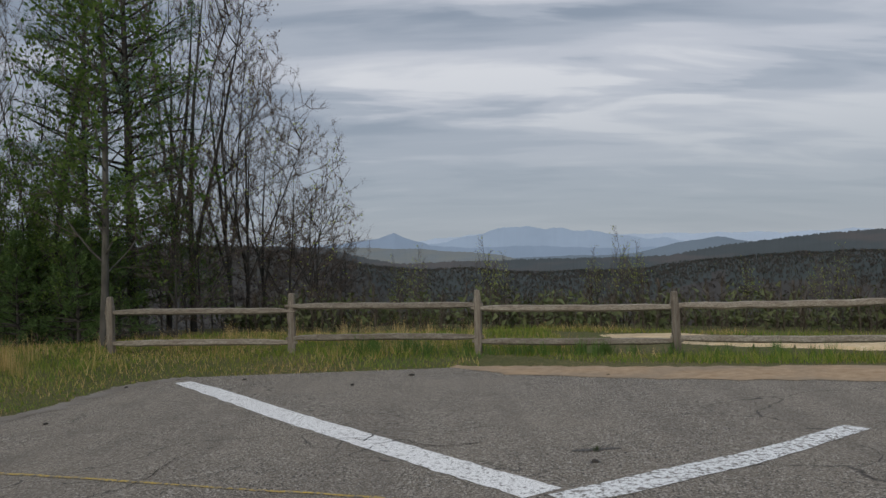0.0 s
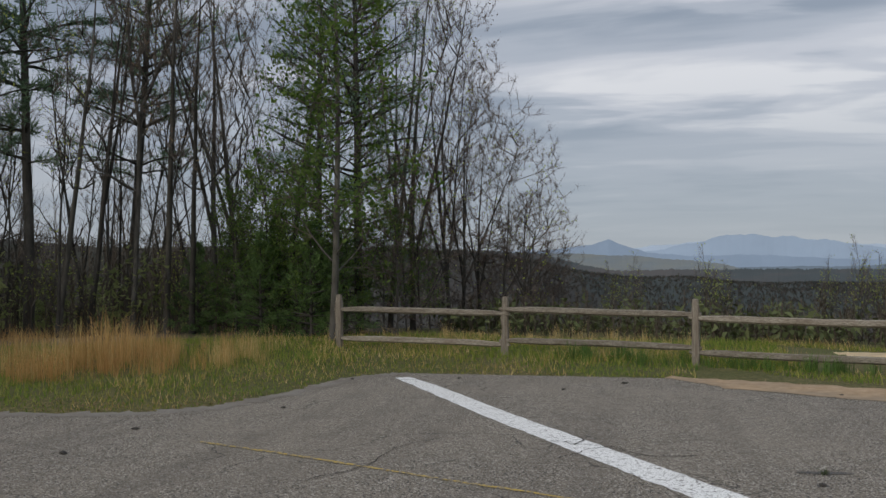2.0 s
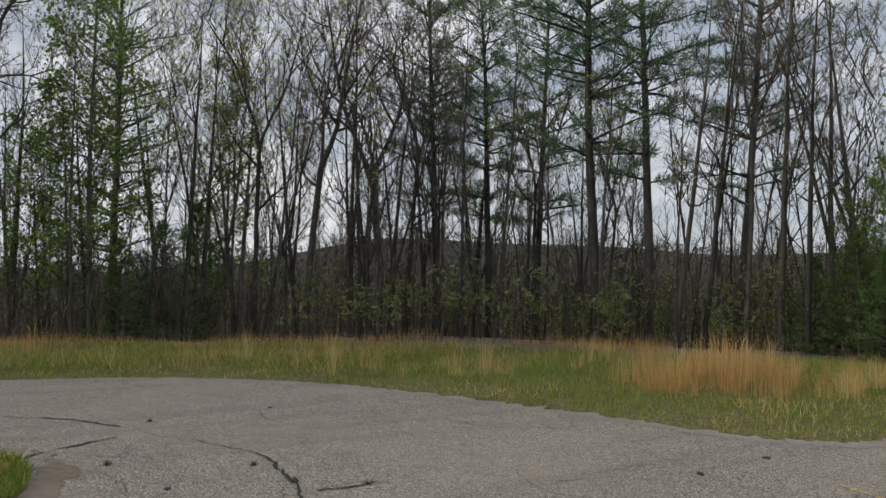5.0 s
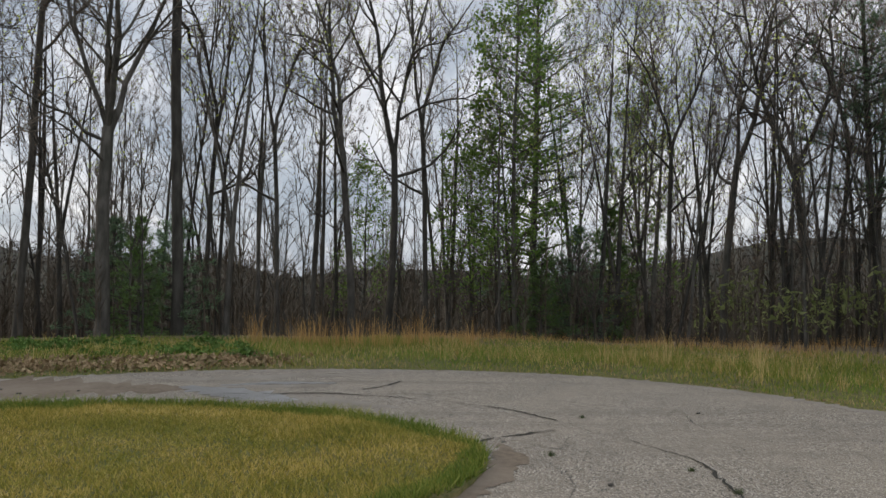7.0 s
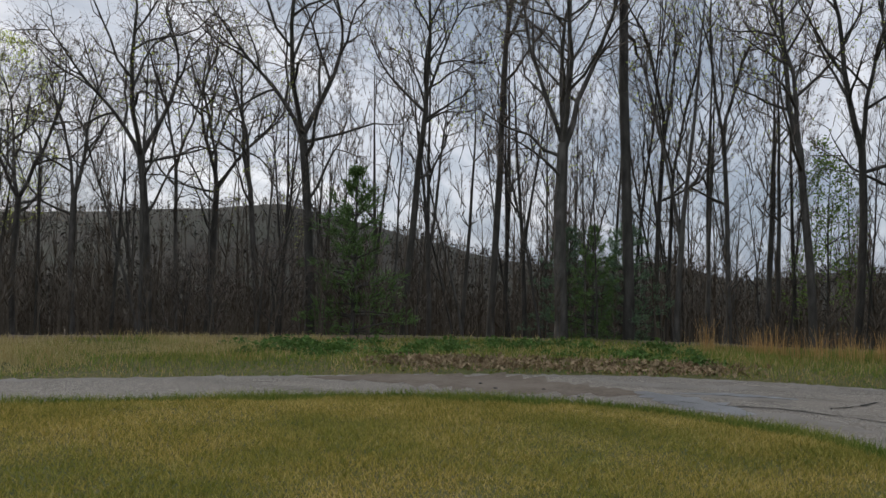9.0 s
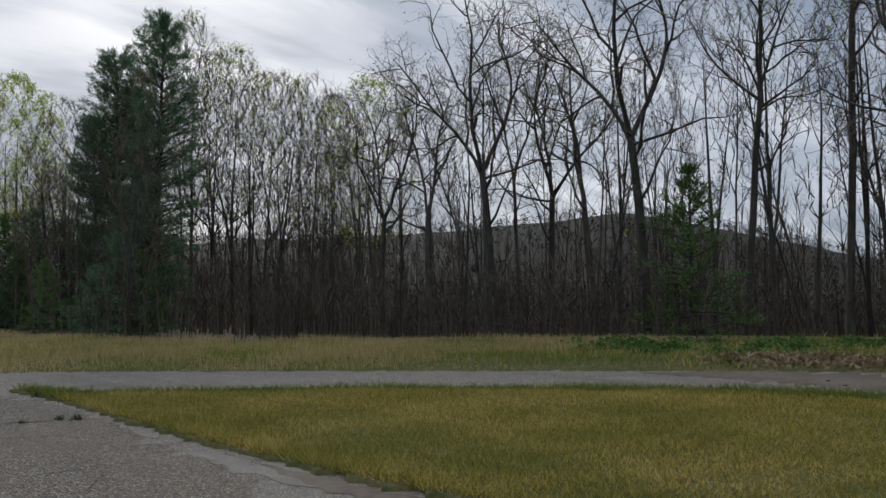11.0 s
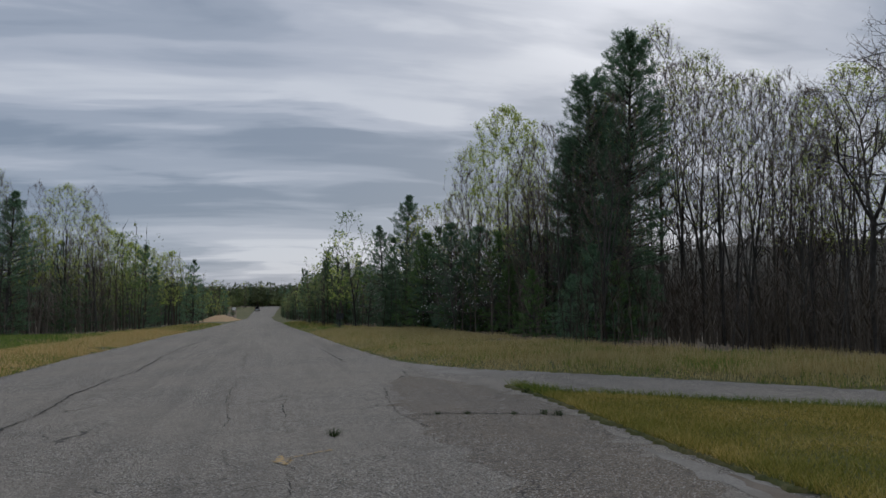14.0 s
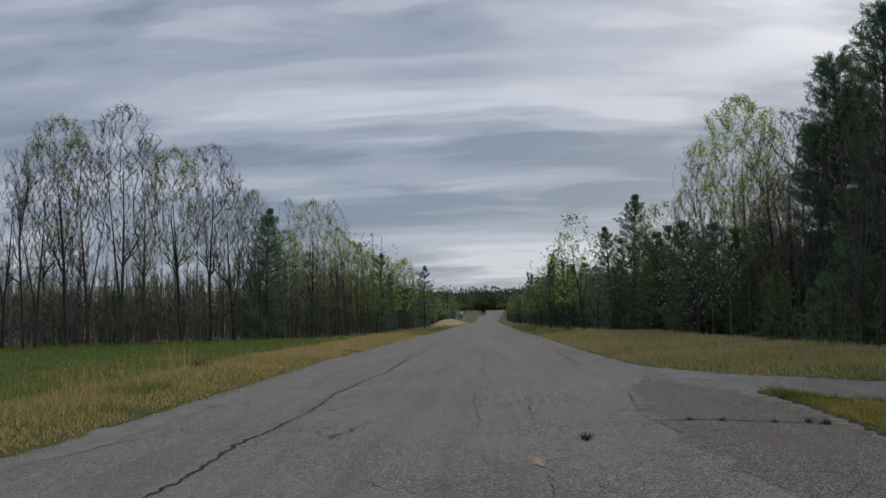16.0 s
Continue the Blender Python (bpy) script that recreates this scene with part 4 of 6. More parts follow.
# ---- trees ----
class Tubes:
    """Collects tapered round branches and thin spikes into one mesh."""
    plans = {}

    def __init__(self):
        self.v, self.f, self.count = [], [], 0

    def add(self, pts, rads, sides):
        n = len(pts)
        t = np.gradient(pts, axis=0)
        t /= np.sqrt((t * t).sum(1))[:, None] + 1e-9
        ref = (0.0, 0.0, 1.0) if abs(t[0][2]) < 0.9 else (1.0, 0.0, 0.0)
        a = np.stack([t[:, 1] * ref[2] - t[:, 2] * ref[1], t[:, 2] * ref[0] - t[:, 0] * ref[2], t[:, 0] * ref[1] - t[:, 1] * ref[0]], -1)
        a /= np.sqrt((a * a).sum(1))[:, None] + 1e-9
        b = np.stack([t[:, 1] * a[:, 2] - t[:, 2] * a[:, 1], t[:, 2] * a[:, 0] - t[:, 0] * a[:, 2], t[:, 0] * a[:, 1] - t[:, 1] * a[:, 0]], -1)
        ang = np.arange(sides) * 2 * math.pi / sides
        ring = pts[:-1, None] + rads[:-1, None, None] * (np.cos(ang)[None, :, None] * a[:-1, None] + np.sin(ang)[None, :, None] * b[:-1, None])
        if (n, sides) not in Tubes.plans:
            f = []
            for i in range(n - 2):
                for j in range(sides):
                    p, q = i * sides + j, i * sides + (j + 1) % sides
                    f += [(p, q, q + sides), (p, q + sides, p + sides)]
            f += [((n - 2) * sides + j, (n - 2) * sides + (j + 1) % sides, (n - 1) * sides) for j in range(sides)]
            Tubes.plans[(n, sides)] = np.array(f)
        self.v.append(ring.reshape(-1, 3))
        self.v.append(pts[-1:])
        self.f.append(Tubes.plans[(n, sides)] + self.count)
        self.count += (n - 1) * sides + 1

    def spikes(self, a, b, w):
        """Many straight three-sided twigs from a to b at once."""
        d = b - a
        p = np.cross(d, np.array([0.31, 0.87, 0.38]))
        p /= np.linalg.norm(p, axis=1)[:, None] + 1e-9
        q = np.cross(d, p)
        q /= np.linalg.norm(q, axis=1)[:, None] + 1e-9
        n = len(a)
        v = np.stack([a + p * w, a - p * (w * 0.5) + q * (w * 0.87), a - p * (w * 0.5) - q * (w * 0.87), b], 1).reshape(-1, 3)
        k = self.count + 4 * np.arange(n)[:, None]
        self.v.append(v)
        self.f.append(np.concatenate([k + [0, 1, 3], k + [1, 2, 3], k + [2, 0, 3]]))
        self.count += 4 * n

    def mesh(self, name, material, smooth=True):
        return mesh_of(name, np.concatenate(self.v), np.concatenate(self.f), material, smooth)


def bough(r, start, way, length, steps, wobble, lift):
    """A wandering branch that bends upward by lift."""
    pts, d = [np.array(start, float)], np.array(way, float)
    for _ in range(steps):
        d = d + r.normal(0, wobble, 3) + np.array([0, 0, lift])
        d /= np.linalg.norm(d)
        pts.append(pts[-1] + d * length / steps)
    return np.array(pts)


def side_way(r, along, angle, turn):
    """A direction at an angle off along, turned about it."""
    along = along / np.linalg.norm(along)
    ref = np.array([0, 0, 1.0]) if abs(along[2]) < 0.95 else np.array([1.0, 0, 0])
    a = np.cross(along, ref)
    a /= np.linalg.norm(a)
    b = np.cross(along, a)
    return along * math.cos(angle) + (a * math.cos(turn) + b * math.sin(turn)) * math.sin(angle)


def leaves_mesh(name, at, size, material, r, spread):
    """Small pointed leaves scattered about the given places."""
    n = len(at)
    c = at + r.normal(0, spread, (n, 3))
    a = r.normal(0, 1, (n, 3))
    a /= np.linalg.norm(a, axis=1)[:, None]
    b = np.cross(a, r.normal(0, 1, (n, 3)))
    b /= np.linalg.norm(b, axis=1)[:, None] + 1e-9
    s = size * r.uniform(0.6, 1.3, (n, 1))
    v = np.stack([c - a * s, c + b * s * 0.55, c + a * s, c - b * s * 0.55], 1).reshape(-1, 3)
    return mesh_of(name, v, np.arange(4 * n).reshape(-1, 4), material)


def bare_parts(seed, H=12.0, r0=0.16, clear=0.35, limbs=14, angle=0.8, reach=0.36, lift=0.07, sub=6, twigs=5, lean=0.03, wob=0.05,
               forks=0, bark=None, twig=None, leaf=None, leaves=0, leaf_size=0.05, trunk_wob=0.035, limb_r=0.012,
               fork_angle=(0.3, 0.55), fork_span=(0.30, 0.52), fork_lift=0.09, fork_wob=None):
    """Trunk with limbs, branches with twigs, and buds or leaves if any."""
    r = np.random.default_rng(seed)
    wood, fine, tips = Tubes(), Tubes(), []
    trunk = bough(r, (0, 0, -0.5), (r.normal(0, lean), r.normal(0, lean), 1), H + 0.5, 14, trunk_wob, 0.02)
    s = np.linspace(0, 1, 15)
    rad = r0 * (1 - s) ** 0.95 + 0.008
    rad[0] *= 1.3
    wood.add(trunk, rad, 7)
    stems = [(trunk, rad, clear, limbs)]
    for _ in range(forks):
        k = r.uniform(*fork_span)
        i = int(k * 14)
        d = side_way(r, trunk[i + 1] - trunk[i], r.uniform(*fork_angle), r.uniform(0, 6.3))
        st = bough(r, trunk[i], d, H * (1 - k) * r.uniform(0.7, 0.95) + 0.08 * H, 11, fork_wob or wob, fork_lift)
        sr = rad[i] * 0.62 * (1 - np.linspace(0, 1, 12)) ** 0.8 + 0.01
        wood.add(st, sr, 6)
        stems.append((st, sr, 0.2, max(5, limbs // 2)))
    turn = r.uniform(0, 6.3)
    for st, sr, c0, count in stems:
        n = len(st) - 1
        size = np.linalg.norm(st[-1] - st[0])
        for i in range(count):
            k = c0 + (0.97 - c0) * (i + r.uniform(0, 0.9)) / count
            j = min(n - 1, int(k * n))
            u = k * n - j
            p = st[j] * (1 - u) + st[j + 1] * u
            turn += 2.4 + r.normal(0, 0.4)
            d = side_way(r, st[j + 1] - st[j], angle * r.uniform(0.75, 1.25), turn)
            length = size * reach * (1.12 - k) ** 0.7 * r.uniform(0.6, 1.2) + 0.25
            limb = bough(r, p, d, length, 7, wob * 1.6, lift)
            lr = min(sr[j] * 0.5, 0.007 + length * limb_r) * (1 - np.linspace(0, 1, 8)) ** 0.95 + 0.005
            wood.add(limb, lr, 5 if lr[0] > 0.03 else 4)
            for a in range(sub):
                q = 0.22 + 0.76 * (a + r.uniform(0, 0.9)) / sub
                m = min(6, int(q * 7))
                d2 = side_way(r, limb[m + 1] - limb[m], r.uniform(0.45, 0.95), r.uniform(0, 6.3))
                l2 = length * 0.5 * (1.15 - q) * r.uniform(0.6, 1.25) + 0.18
                br = bough(r, limb[m], d2, l2, 3, wob * 2.2, lift * 1.2)
                fine.add(br, max(0.006, lr[m] * 0.45) * (1 - np.linspace(0, 1, 4)) ** 0.8 + 0.003, 3)
                for b in range(twigs):
                    w = 0.2 + 0.75 * (b + r.uniform(0, 0.9)) / twigs
                    o = min(2, int(w * 3))
                    d3 = side_way(r, br[o + 1] - br[o], r.uniform(0.4, 0.9), r.uniform(0, 6.3))
                    tw = bough(r, br[o], d3, l2 * r.uniform(0.35, 0.65) + 0.12, 1, 0.12, 0.12)
                    fine.add(tw, np.array([0.0065, 0.003]), 3)
                    tips.append(tw[-1])
                    tips.append((tw[0] + tw[1]) / 2)
                tips.append(br[-1])
    out = [("trunk", wood.mesh("trunk", bark or M_BARK)), ("crown", fine.mesh("crown", twig or M_TWIG))]
    if leaves:
        tips = np.array(tips)
        out.append(("foliage", leaves_mesh("foliage", tips[r.integers(0, len(tips), leaves)], leaf_size, leaf, r, 0.09)))
    return out


def hardwood_parts(seed, H=11.5, r0=0.18, split=0.43, leaders=3, spread=0.5, limbs=8, reach=0.5, gnarl=0.17, lift=0.06, angle=0.85,
                   sub=6, twigs=5, low=(), bark=None, twig=None, leaf=None, leaves=0, leaf_size=0.04, lean=0.02, clear=0.12):
    """A trunk that splits into crooked leaders, with limbs, branches and fine twigs on each."""
    r = np.random.default_rng(seed)
    wood, fine, tips = Tubes(), Tubes(), []

    def sprout(pts, rad, length, level, first):
        count = (limbs, sub, twigs, 2)[level]
        n = len(pts) - 1
        turn = r.uniform(0, 6.3)
        for i in range(count):
            k = first + (0.98 - first) * (i + r.uniform(0, 0.9)) / count
            j = min(n - 1, int(k * n))
            p = pts[j] + (pts[j + 1] - pts[j]) * (k * n - j)
            turn += 2.4 + r.normal(0, 0.5)
            d = side_way(r, pts[j + 1] - pts[j], (angle if level < 2 else 0.75) * r.uniform(0.65, 1.25), turn)
            if level == 0:
                ln = length * reach * (1.12 - k) ** 0.6 * r.uniform(0.55, 1.15) + 0.3
                child = bough(r, p, d, ln, 6, gnarl, lift)
                cr = min(rad[j] * 0.6, 0.012 + ln * 0.014) * (1 - np.linspace(0, 1, 7)) ** 0.85 + 0.006
                wood.add(child, cr, 5)
                sprout(child, cr, ln, 1, 0.2)
            elif level == 1:
                ln = length * 0.48 * (1.15 - k) ** 0.5 * r.uniform(0.55, 1.2) + 0.22
                child = bough(r, p, d, ln, 4, gnarl * 1.1, lift)
                cr = min(rad[j] * 0.6, 0.006 + ln * 0.008) * (1 - np.linspace(0, 1, 5)) ** 0.8 + 0.004
                fine.add(child, cr, 3)
                sprout(child, cr, ln, 2, 0.15)
                tips.append(child[-1])
            else:
                ln = (length * 0.42 * r.uniform(0.5, 1.2) + 0.10) if level == 2 else length * 0.55
                child = bough(r, p, d, ln, 2 if level == 2 else 1, gnarl * 1.2, lift)
                fine.add(child, np.array([0.0062, 0.0052, 0.003])[-len(child):], 3)
                tips.append(child[-1])
                if level == 2:
                    sprout(child, cr_twig, ln, 3, 0.35)

    cr_twig = np.array([0.006, 0.005, 0.003])
    trunk = bough(r, (0, 0, -0.5), (r.normal(0, lean), r.normal(0, lean), 1), split * H + 0.5, 6, gnarl * 0.16, 0.03)
    tr = r0 * (1.0 - 0.22 * np.linspace(0, 1, 7))
    tr[0] *= 1.35
    turn = r.uniform(0, 6.3)
    share = r0 * 0.78 * (0.98 if leaders == 1 else (1.25 / leaders) ** 0.5)
    for i in range(leaders):
        d = side_way(r, trunk[-1] - trunk[-2], spread * r.uniform(0.6, 1.2) if leaders > 1 else 0.03, turn + i * 6.283 / leaders + r.normal(0, 0.3))
        size = H * (1 - split) * r.uniform(0.82, 1.05)
        st = bough(r, trunk[-1], d, size, 9, gnarl * (0.7 if leaders > 1 else 0.3), lift)
        sr = share * r.uniform(0.8, 1.1) * (1 - np.linspace(0, 1, 10)) ** 0.85 + 0.007
        wood.add(np.vstack([trunk, st[1:]]) if i == 0 else st, np.r_[tr, sr[1:]] if i == 0 else sr, 7 if i == 0 else 6)
        sprout(st, sr, size, 0, clear)
    for k in low:
        j = int(k * 5.99)
        d = side_way(r, trunk[-1] - trunk[0], r.uniform(0.9, 1.35), r.uniform(0, 6.3))
        ln = H * r.uniform(0.16, 0.28)
        limb = bough(r, trunk[j] + (trunk[j + 1] - trunk[j]) * (k * 6 - j), d, ln, 6, gnarl * 1.3, lift * 0.6)
        lr = (0.012 + ln * 0.011) * (1 - np.linspace(0, 1, 7)) ** 0.85 + 0.005
        wood.add(limb, lr, 5)
        sprout(limb, lr, ln, 1, 0.3)
    out = [("trunk", wood.mesh("trunk", bark or M_BARK)), ("crown", fine.mesh("crown", twig or M_TWIG))]
    if leaves:
        tips = np.array(tips)
        out.append(("foliage", leaves_mesh("foliage", tips[r.integers(0, len(tips), leaves)], leaf_size, leaf, r, 0.05)))
    return out


def crown_parts(seed, H=12.0, r0=0.09, wide=0.18, low=0.40, count=350, rise=0.8, stems=1, broad=0.55, inner=0.35, tip=0.0045, spikes=7,
                spike=0.30, gnarl=0.03, bark=None, twig=None, leaf=None, leaves=0, leaf_size=0.05, lean=0.02, part_angle=0.16):
    """A tree grown towards points spread through a rounded crown, each branch from the nearest wood below it, thick by what it bears."""
    r = np.random.default_rng(seed)
    at = np.zeros((count * 9 + 40, 3))
    up = np.full(len(at), -1)
    way = np.zeros(len(at))
    n, paths = 0, []
    for i in range(stems):
        if i == 0:
            line = bough(r, (0, 0, -0.5), (r.normal(0, lean), r.normal(0, lean), 1), H * 0.80 + 0.5, 14, 0.022, 0.02)
            root = -1
        else:
            root = paths[0][int(r.integers(3, 6))]
            d = side_way(r, np.array([0, 0, 1.0]), part_angle * r.uniform(0.8, 1.6), i * 6.28 / (stems - 1) + r.normal(0, 0.4))
            line = bough(r, at[root], d, (H * 0.80 - at[root][2]) * r.uniform(0.85, 1.0), 12, 0.03, 0.02)[1:]
        at[n:n + len(line)] = line
        up[n:n + len(line)] = np.r_[root, np.arange(n, n + len(line) - 1)]
        way[n:n + len(line)] = np.maximum(0, line[:, 2] - 0.3 * H)
        ids = list(range(n, n + len(line)))
        paths.append(ids if root < 0 else [root] + ids)
        n += len(line)
    trunk_end = n
    s = r.uniform(0.02, 1.0, count)
    shell = wide * H * s ** 0.65 * (1 - s) ** 0.5 / (broad ** 0.65 * (1 - broad) ** 0.5)
    far = shell * np.sqrt(r.uniform(inner ** 2, 1.0, count))
    a = r.uniform(0, 6.283, count)
    goal = np.stack([far * np.cos(a), far * np.sin(a), H * (low + (1 - low) * s)], -1)
    goal[:, :2] += at[10][:2]
    goal = goal[np.argsort((goal[:, 2] - low * H) ** 2 + far ** 2)]
    floor = low * H * 0.72
    for p in goal:
        d = p - at[:n]
        flat = np.hypot(d[:, 0], d[:, 1])
        cost = np.sqrt(flat ** 2 + d[:, 2] ** 2) + 1.4 * np.maximum(0, rise * flat - d[:, 2]) + 9.0 * (at[:n, 2] < floor) + 0.4 * way[:n]
        k = int(np.argmin(cost))
        q, d = at[k].copy(), d[k]
        size = np.linalg.norm(d)
        m = int(min(7, max(2, size / 0.4)))
        u = (np.arange(1, m + 1) / m)[:, None]
        mid = q + d * (0.55, 0.55, 0.45)
        line = q * (1 - u) ** 2 + 2 * mid * u * (1 - u) + p * u * u
        line[:-1] += r.normal(0, gnarl * size / m ** 0.5 * 0.6, (m - 1, 3))
        at[n:n + m] = line
        up[n:n + m] = np.r_[k, np.arange(n, n + m - 1)]
        way[n:n + m] = way[k] + size * u[:, 0]
        paths.append([k] + list(range(n, n + m)))
        n += m
    load = np.zeros(n)
    for ids in paths[stems:]:
        load[ids[-1]] += 1
    for i in range(n - 1, 0, -1):
        if up[i] >= 0:
            load[up[i]] += load[i]
    rad = tip * np.maximum(load, 1) ** 0.46
    wood, fine = Tubes(), Tubes()
    for i, ids in enumerate(paths):
        pts = at[ids]
        if i < stems:
            k = np.linspace(0 if i == 0 else 0.25, 1, len(ids))
            rr = np.maximum(r0 * (0.75 if i else 1.0) * (1 - k) ** 0.8, 0.006)
            if i == 0:
                rr[0] *= 1.3
            wood.add(pts, rr, 7)
            rad[ids] = np.minimum(rad[ids], rr)
        else:
            rr = np.minimum(rad[ids], rad[ids[1]] * 1.15)
            (wood if rr[1] > 0.013 else fine).add(pts, rr, 4 if rr[1] > 0.013 else 3)
    thin = np.arange(trunk_end, n)
    thin = thin[rad[thin] < 0.011]
    pick = np.repeat(thin, spikes)
    ahead = at[pick] - at[up[pick]]
    ahead /= np.linalg.norm(ahead, axis=1)[:, None] + 1e-9
    ahead += r.normal(0, 0.6, ahead.shape) + (0, 0, 0.2)
    ahead /= np.linalg.norm(ahead, axis=1)[:, None]
    ends = at[pick] + ahead * (spike * r.uniform(0.45, 1.2, (len(pick), 1)))
    fine.spikes(at[pick] + ahead * r.uniform(-0.12, 0.05, (len(pick), 1)), ends, 0.003 if H < 8 else 0.0044)
    out = [("trunk", wood.mesh("trunk", bark or M_BARK)), ("crown", fine.mesh("crown", twig or M_TWIG))]
    if leaves:
        out.append(("foliage", leaves_mesh("foliage", ends[r.integers(0, len(ends), leaves)], leaf_size, leaf, r, 0.05)))
    return out


def pine_parts(seed, H=12.0, r0=0.17, first=0.12, whorls=18, per=5, reach=0.24, droop=-0.03, tufts=11, needle=0.17, material=None, taper=0.8, blades=9, gap=0.0, wide=0.014, column=False):
    """A conifer: whorls of boughs that carry bundles of needles."""
    r = np.random.default_rng(seed)
    wood = Tubes()
    trunk = bough(r, (0, 0, -0.4), (r.normal(0, 0.015), r.normal(0, 0.015), 1), H + 0.4, 14, 0.012, 0.02)
    s = np.linspace(0, 1, 15)
    rad = r0 * (1 - s) ** 0.8 + 0.012
    wood.add(trunk, rad, 7)
    at, way = [], []
    for w in range(whorls):
        k = first + (0.985 - first) * w / (whorls - 1)
        if r.uniform() < gap:
            continue
        turn = r.uniform(0, 6.3)
        for b in range(per):
            if r.uniform() < 0.12:
                continue
            kk = min(0.99, max(0.02, k + r.normal(0, 0.012)))
            j = min(13, int(kk * 14))
            u = kk * 14 - j
            p = trunk[j] * (1 - u) + trunk[j + 1] * u
            a = turn + b * 2 * math.pi / per + r.normal(0, 0.3)
            up = 0.15 + 0.75 * kk ** 2 + r.normal(0, 0.08)
            d = np.array([math.cos(a), math.sin(a), up])
            if column:
                length = H * reach * min(1.0, 0.7 + (kk - first)) * (1 - kk ** 8) ** 0.5 * r.uniform(0.72, 1.12) * (1 + 0.12 * math.cos(a - 9 * kk - seed)) + 0.12
            else:
                length = H * reach * (1 - kk) ** taper * min(1.0, 0.55 + (kk - first) * 2.2) * r.uniform(0.55, 1.2) * (1 + 0.2 * math.cos(a - 9 * kk - seed)) + 0.2
                length *= 0.55 if kk > 0.9 else 1.0
            limb = bough(r, p, d / np.linalg.norm(d), length, 6, 0.05, droop + 0.05 * kk)
            lr = min(rad[j] * 0.45, 0.01 + length * 0.012) * (1 - np.linspace(0, 1, 7)) ** 0.8 + 0.004
            wood.add(limb, lr, 4)
            n = max(3, int(tufts * (0.4 + 0.6 * length / (H * reach))))
            for t in range(n):
                q = 0.12 + 0.88 * (t + r.uniform(0, 1)) / n
                m = min(5, int(q * 6))
                base = limb[m] + (limb[m + 1] - limb[m]) * (q * 6 - m)
                d2 = side_way(r, limb[m + 1] - limb[m], r.uniform(0.3, 1.1), r.uniform(0, 6.3))
                d2[2] = d2[2] * 0.6 + 0.1
                end = base + d2 * (0.012 * H + length * 0.30 * (1.15 - q)) * r.uniform(0.5, 1.25)
                if r.uniform() < 0.35:
                    wood.add(np.array([base, (base + end) / 2 + (0, 0, 0.01), end]), np.array([0.008, 0.006, 0.003]), 3)
                for e in (0.45, 1.0):
                    at.append(base + (end - base) * e)
                    way.append(d2 + np.array([0, 0, 0.35]))
            at.append(limb[-1])
            way.append(limb[-1] - limb[-2])
    at, way = np.repeat(np.array(at), blades, 0), np.repeat(np.array(way), blades, 0)
    n = len(at)
    way = way / np.linalg.norm(way, axis=1)[:, None] + r.normal(0, 0.55, (n, 3))
    way /= np.linalg.norm(way, axis=1)[:, None]
    b = np.cross(way, r.normal(0, 1, (n, 3)))
    b /= np.linalg.norm(b, axis=1)[:, None] + 1e-9
    at = at + r.normal(0, 0.05, (n, 3))
    ln = needle * r.uniform(0.6, 1.25, (n, 1))
    v = np.stack([at - b * wide, at + b * wide, at + way * ln], 1).reshape(-1, 3)
    return [("trunk", wood.mesh("trunk", M_BARK)), ("foliage", mesh_of("foliage", v, np.arange(3 * n).reshape(-1, 3), material or M_NEEDLE))]


class Kind:
    """A kind of tree or plant: a few grown shapes, set out as copies."""

    def __init__(self, name, category, label, group, shapes):
        self.name, self.category, self.label, self.group, self.shapes = name, category, label, group, shapes
        self.first = [None] * len(shapes)
        self.count = 0

    def plant(self, x, y, size=1.0, turn=0.0, shape=None, sink=0.0, tilt=(0, 0), label=None, wide=1.0):
        i = self.count % len(self.shapes) if shape is None else shape
        self.count += 1
        z = float(ground_z(x, y)) - sink
        m = Matrix.Translation((x, y, z)) @ Euler((tilt[0], tilt[1], turn)).to_matrix().to_4x4() @ Matrix.Diagonal((size * wide, size * wide, size, 1))
        if self.first[i] is None:
            ob = new(self.name)
            for n, me in self.shapes[i]:
                p = part(n, me, ob)
                if n == "tuft":
                    tagged(p, kind="stuff")
            tagged(ob, self.label, self.category, self.group)
            ob.matrix_basis = m
            self.first[i] = (ob, Vector((size * wide, size * wide, size)))
        else:
            ob0, s0 = self.first[i]
            ob = copy_thing(ob0, m @ Matrix.Diagonal((1 / s0.x, 1 / s0.y, 1 / s0.z, 1)))
        if label:
            tagged(ob, label)
        return ob


OAK = Kind("bare_tree", "tree", "tall leafless hardwood with dark spreading limbs", "bare hardwoods", [
    hardwood_parts(101, 11.5, 0.18, 0.43, 5, 0.55, 6, 0.5, 0.17, 0.05, 0.9, 6, 5, low=(0.85, 0.95), leaf=M_REDBUD, leaves=900, leaf_size=0.035),
    hardwood_parts(102, 11.5, 0.135, 0.46, 3, 0.55, 8, 0.55, 0.20, 0.04, 0.95, 6, 5, low=(0.7, 0.9, 0.97), leaf=M_REDBUD, leaves=500, leaf_size=0.035),
    hardwood_parts(103, 11.5, 0.11, 0.42, 2, 0.4, 9, 0.45, 0.15, 0.06, 0.8, 6, 5, low=(0.9,), leaf=M_BUD, leaves=700, leaf_size=0.035),
    hardwood_parts(104, 13.5, 0.12, 0.62, 1, 0.1, 12, 0.55, 0.14, 0.06, 0.8, 6, 5, low=(0.8, 0.95), leaf=M_BUD, leaves=400, leaf_size=0.035)])
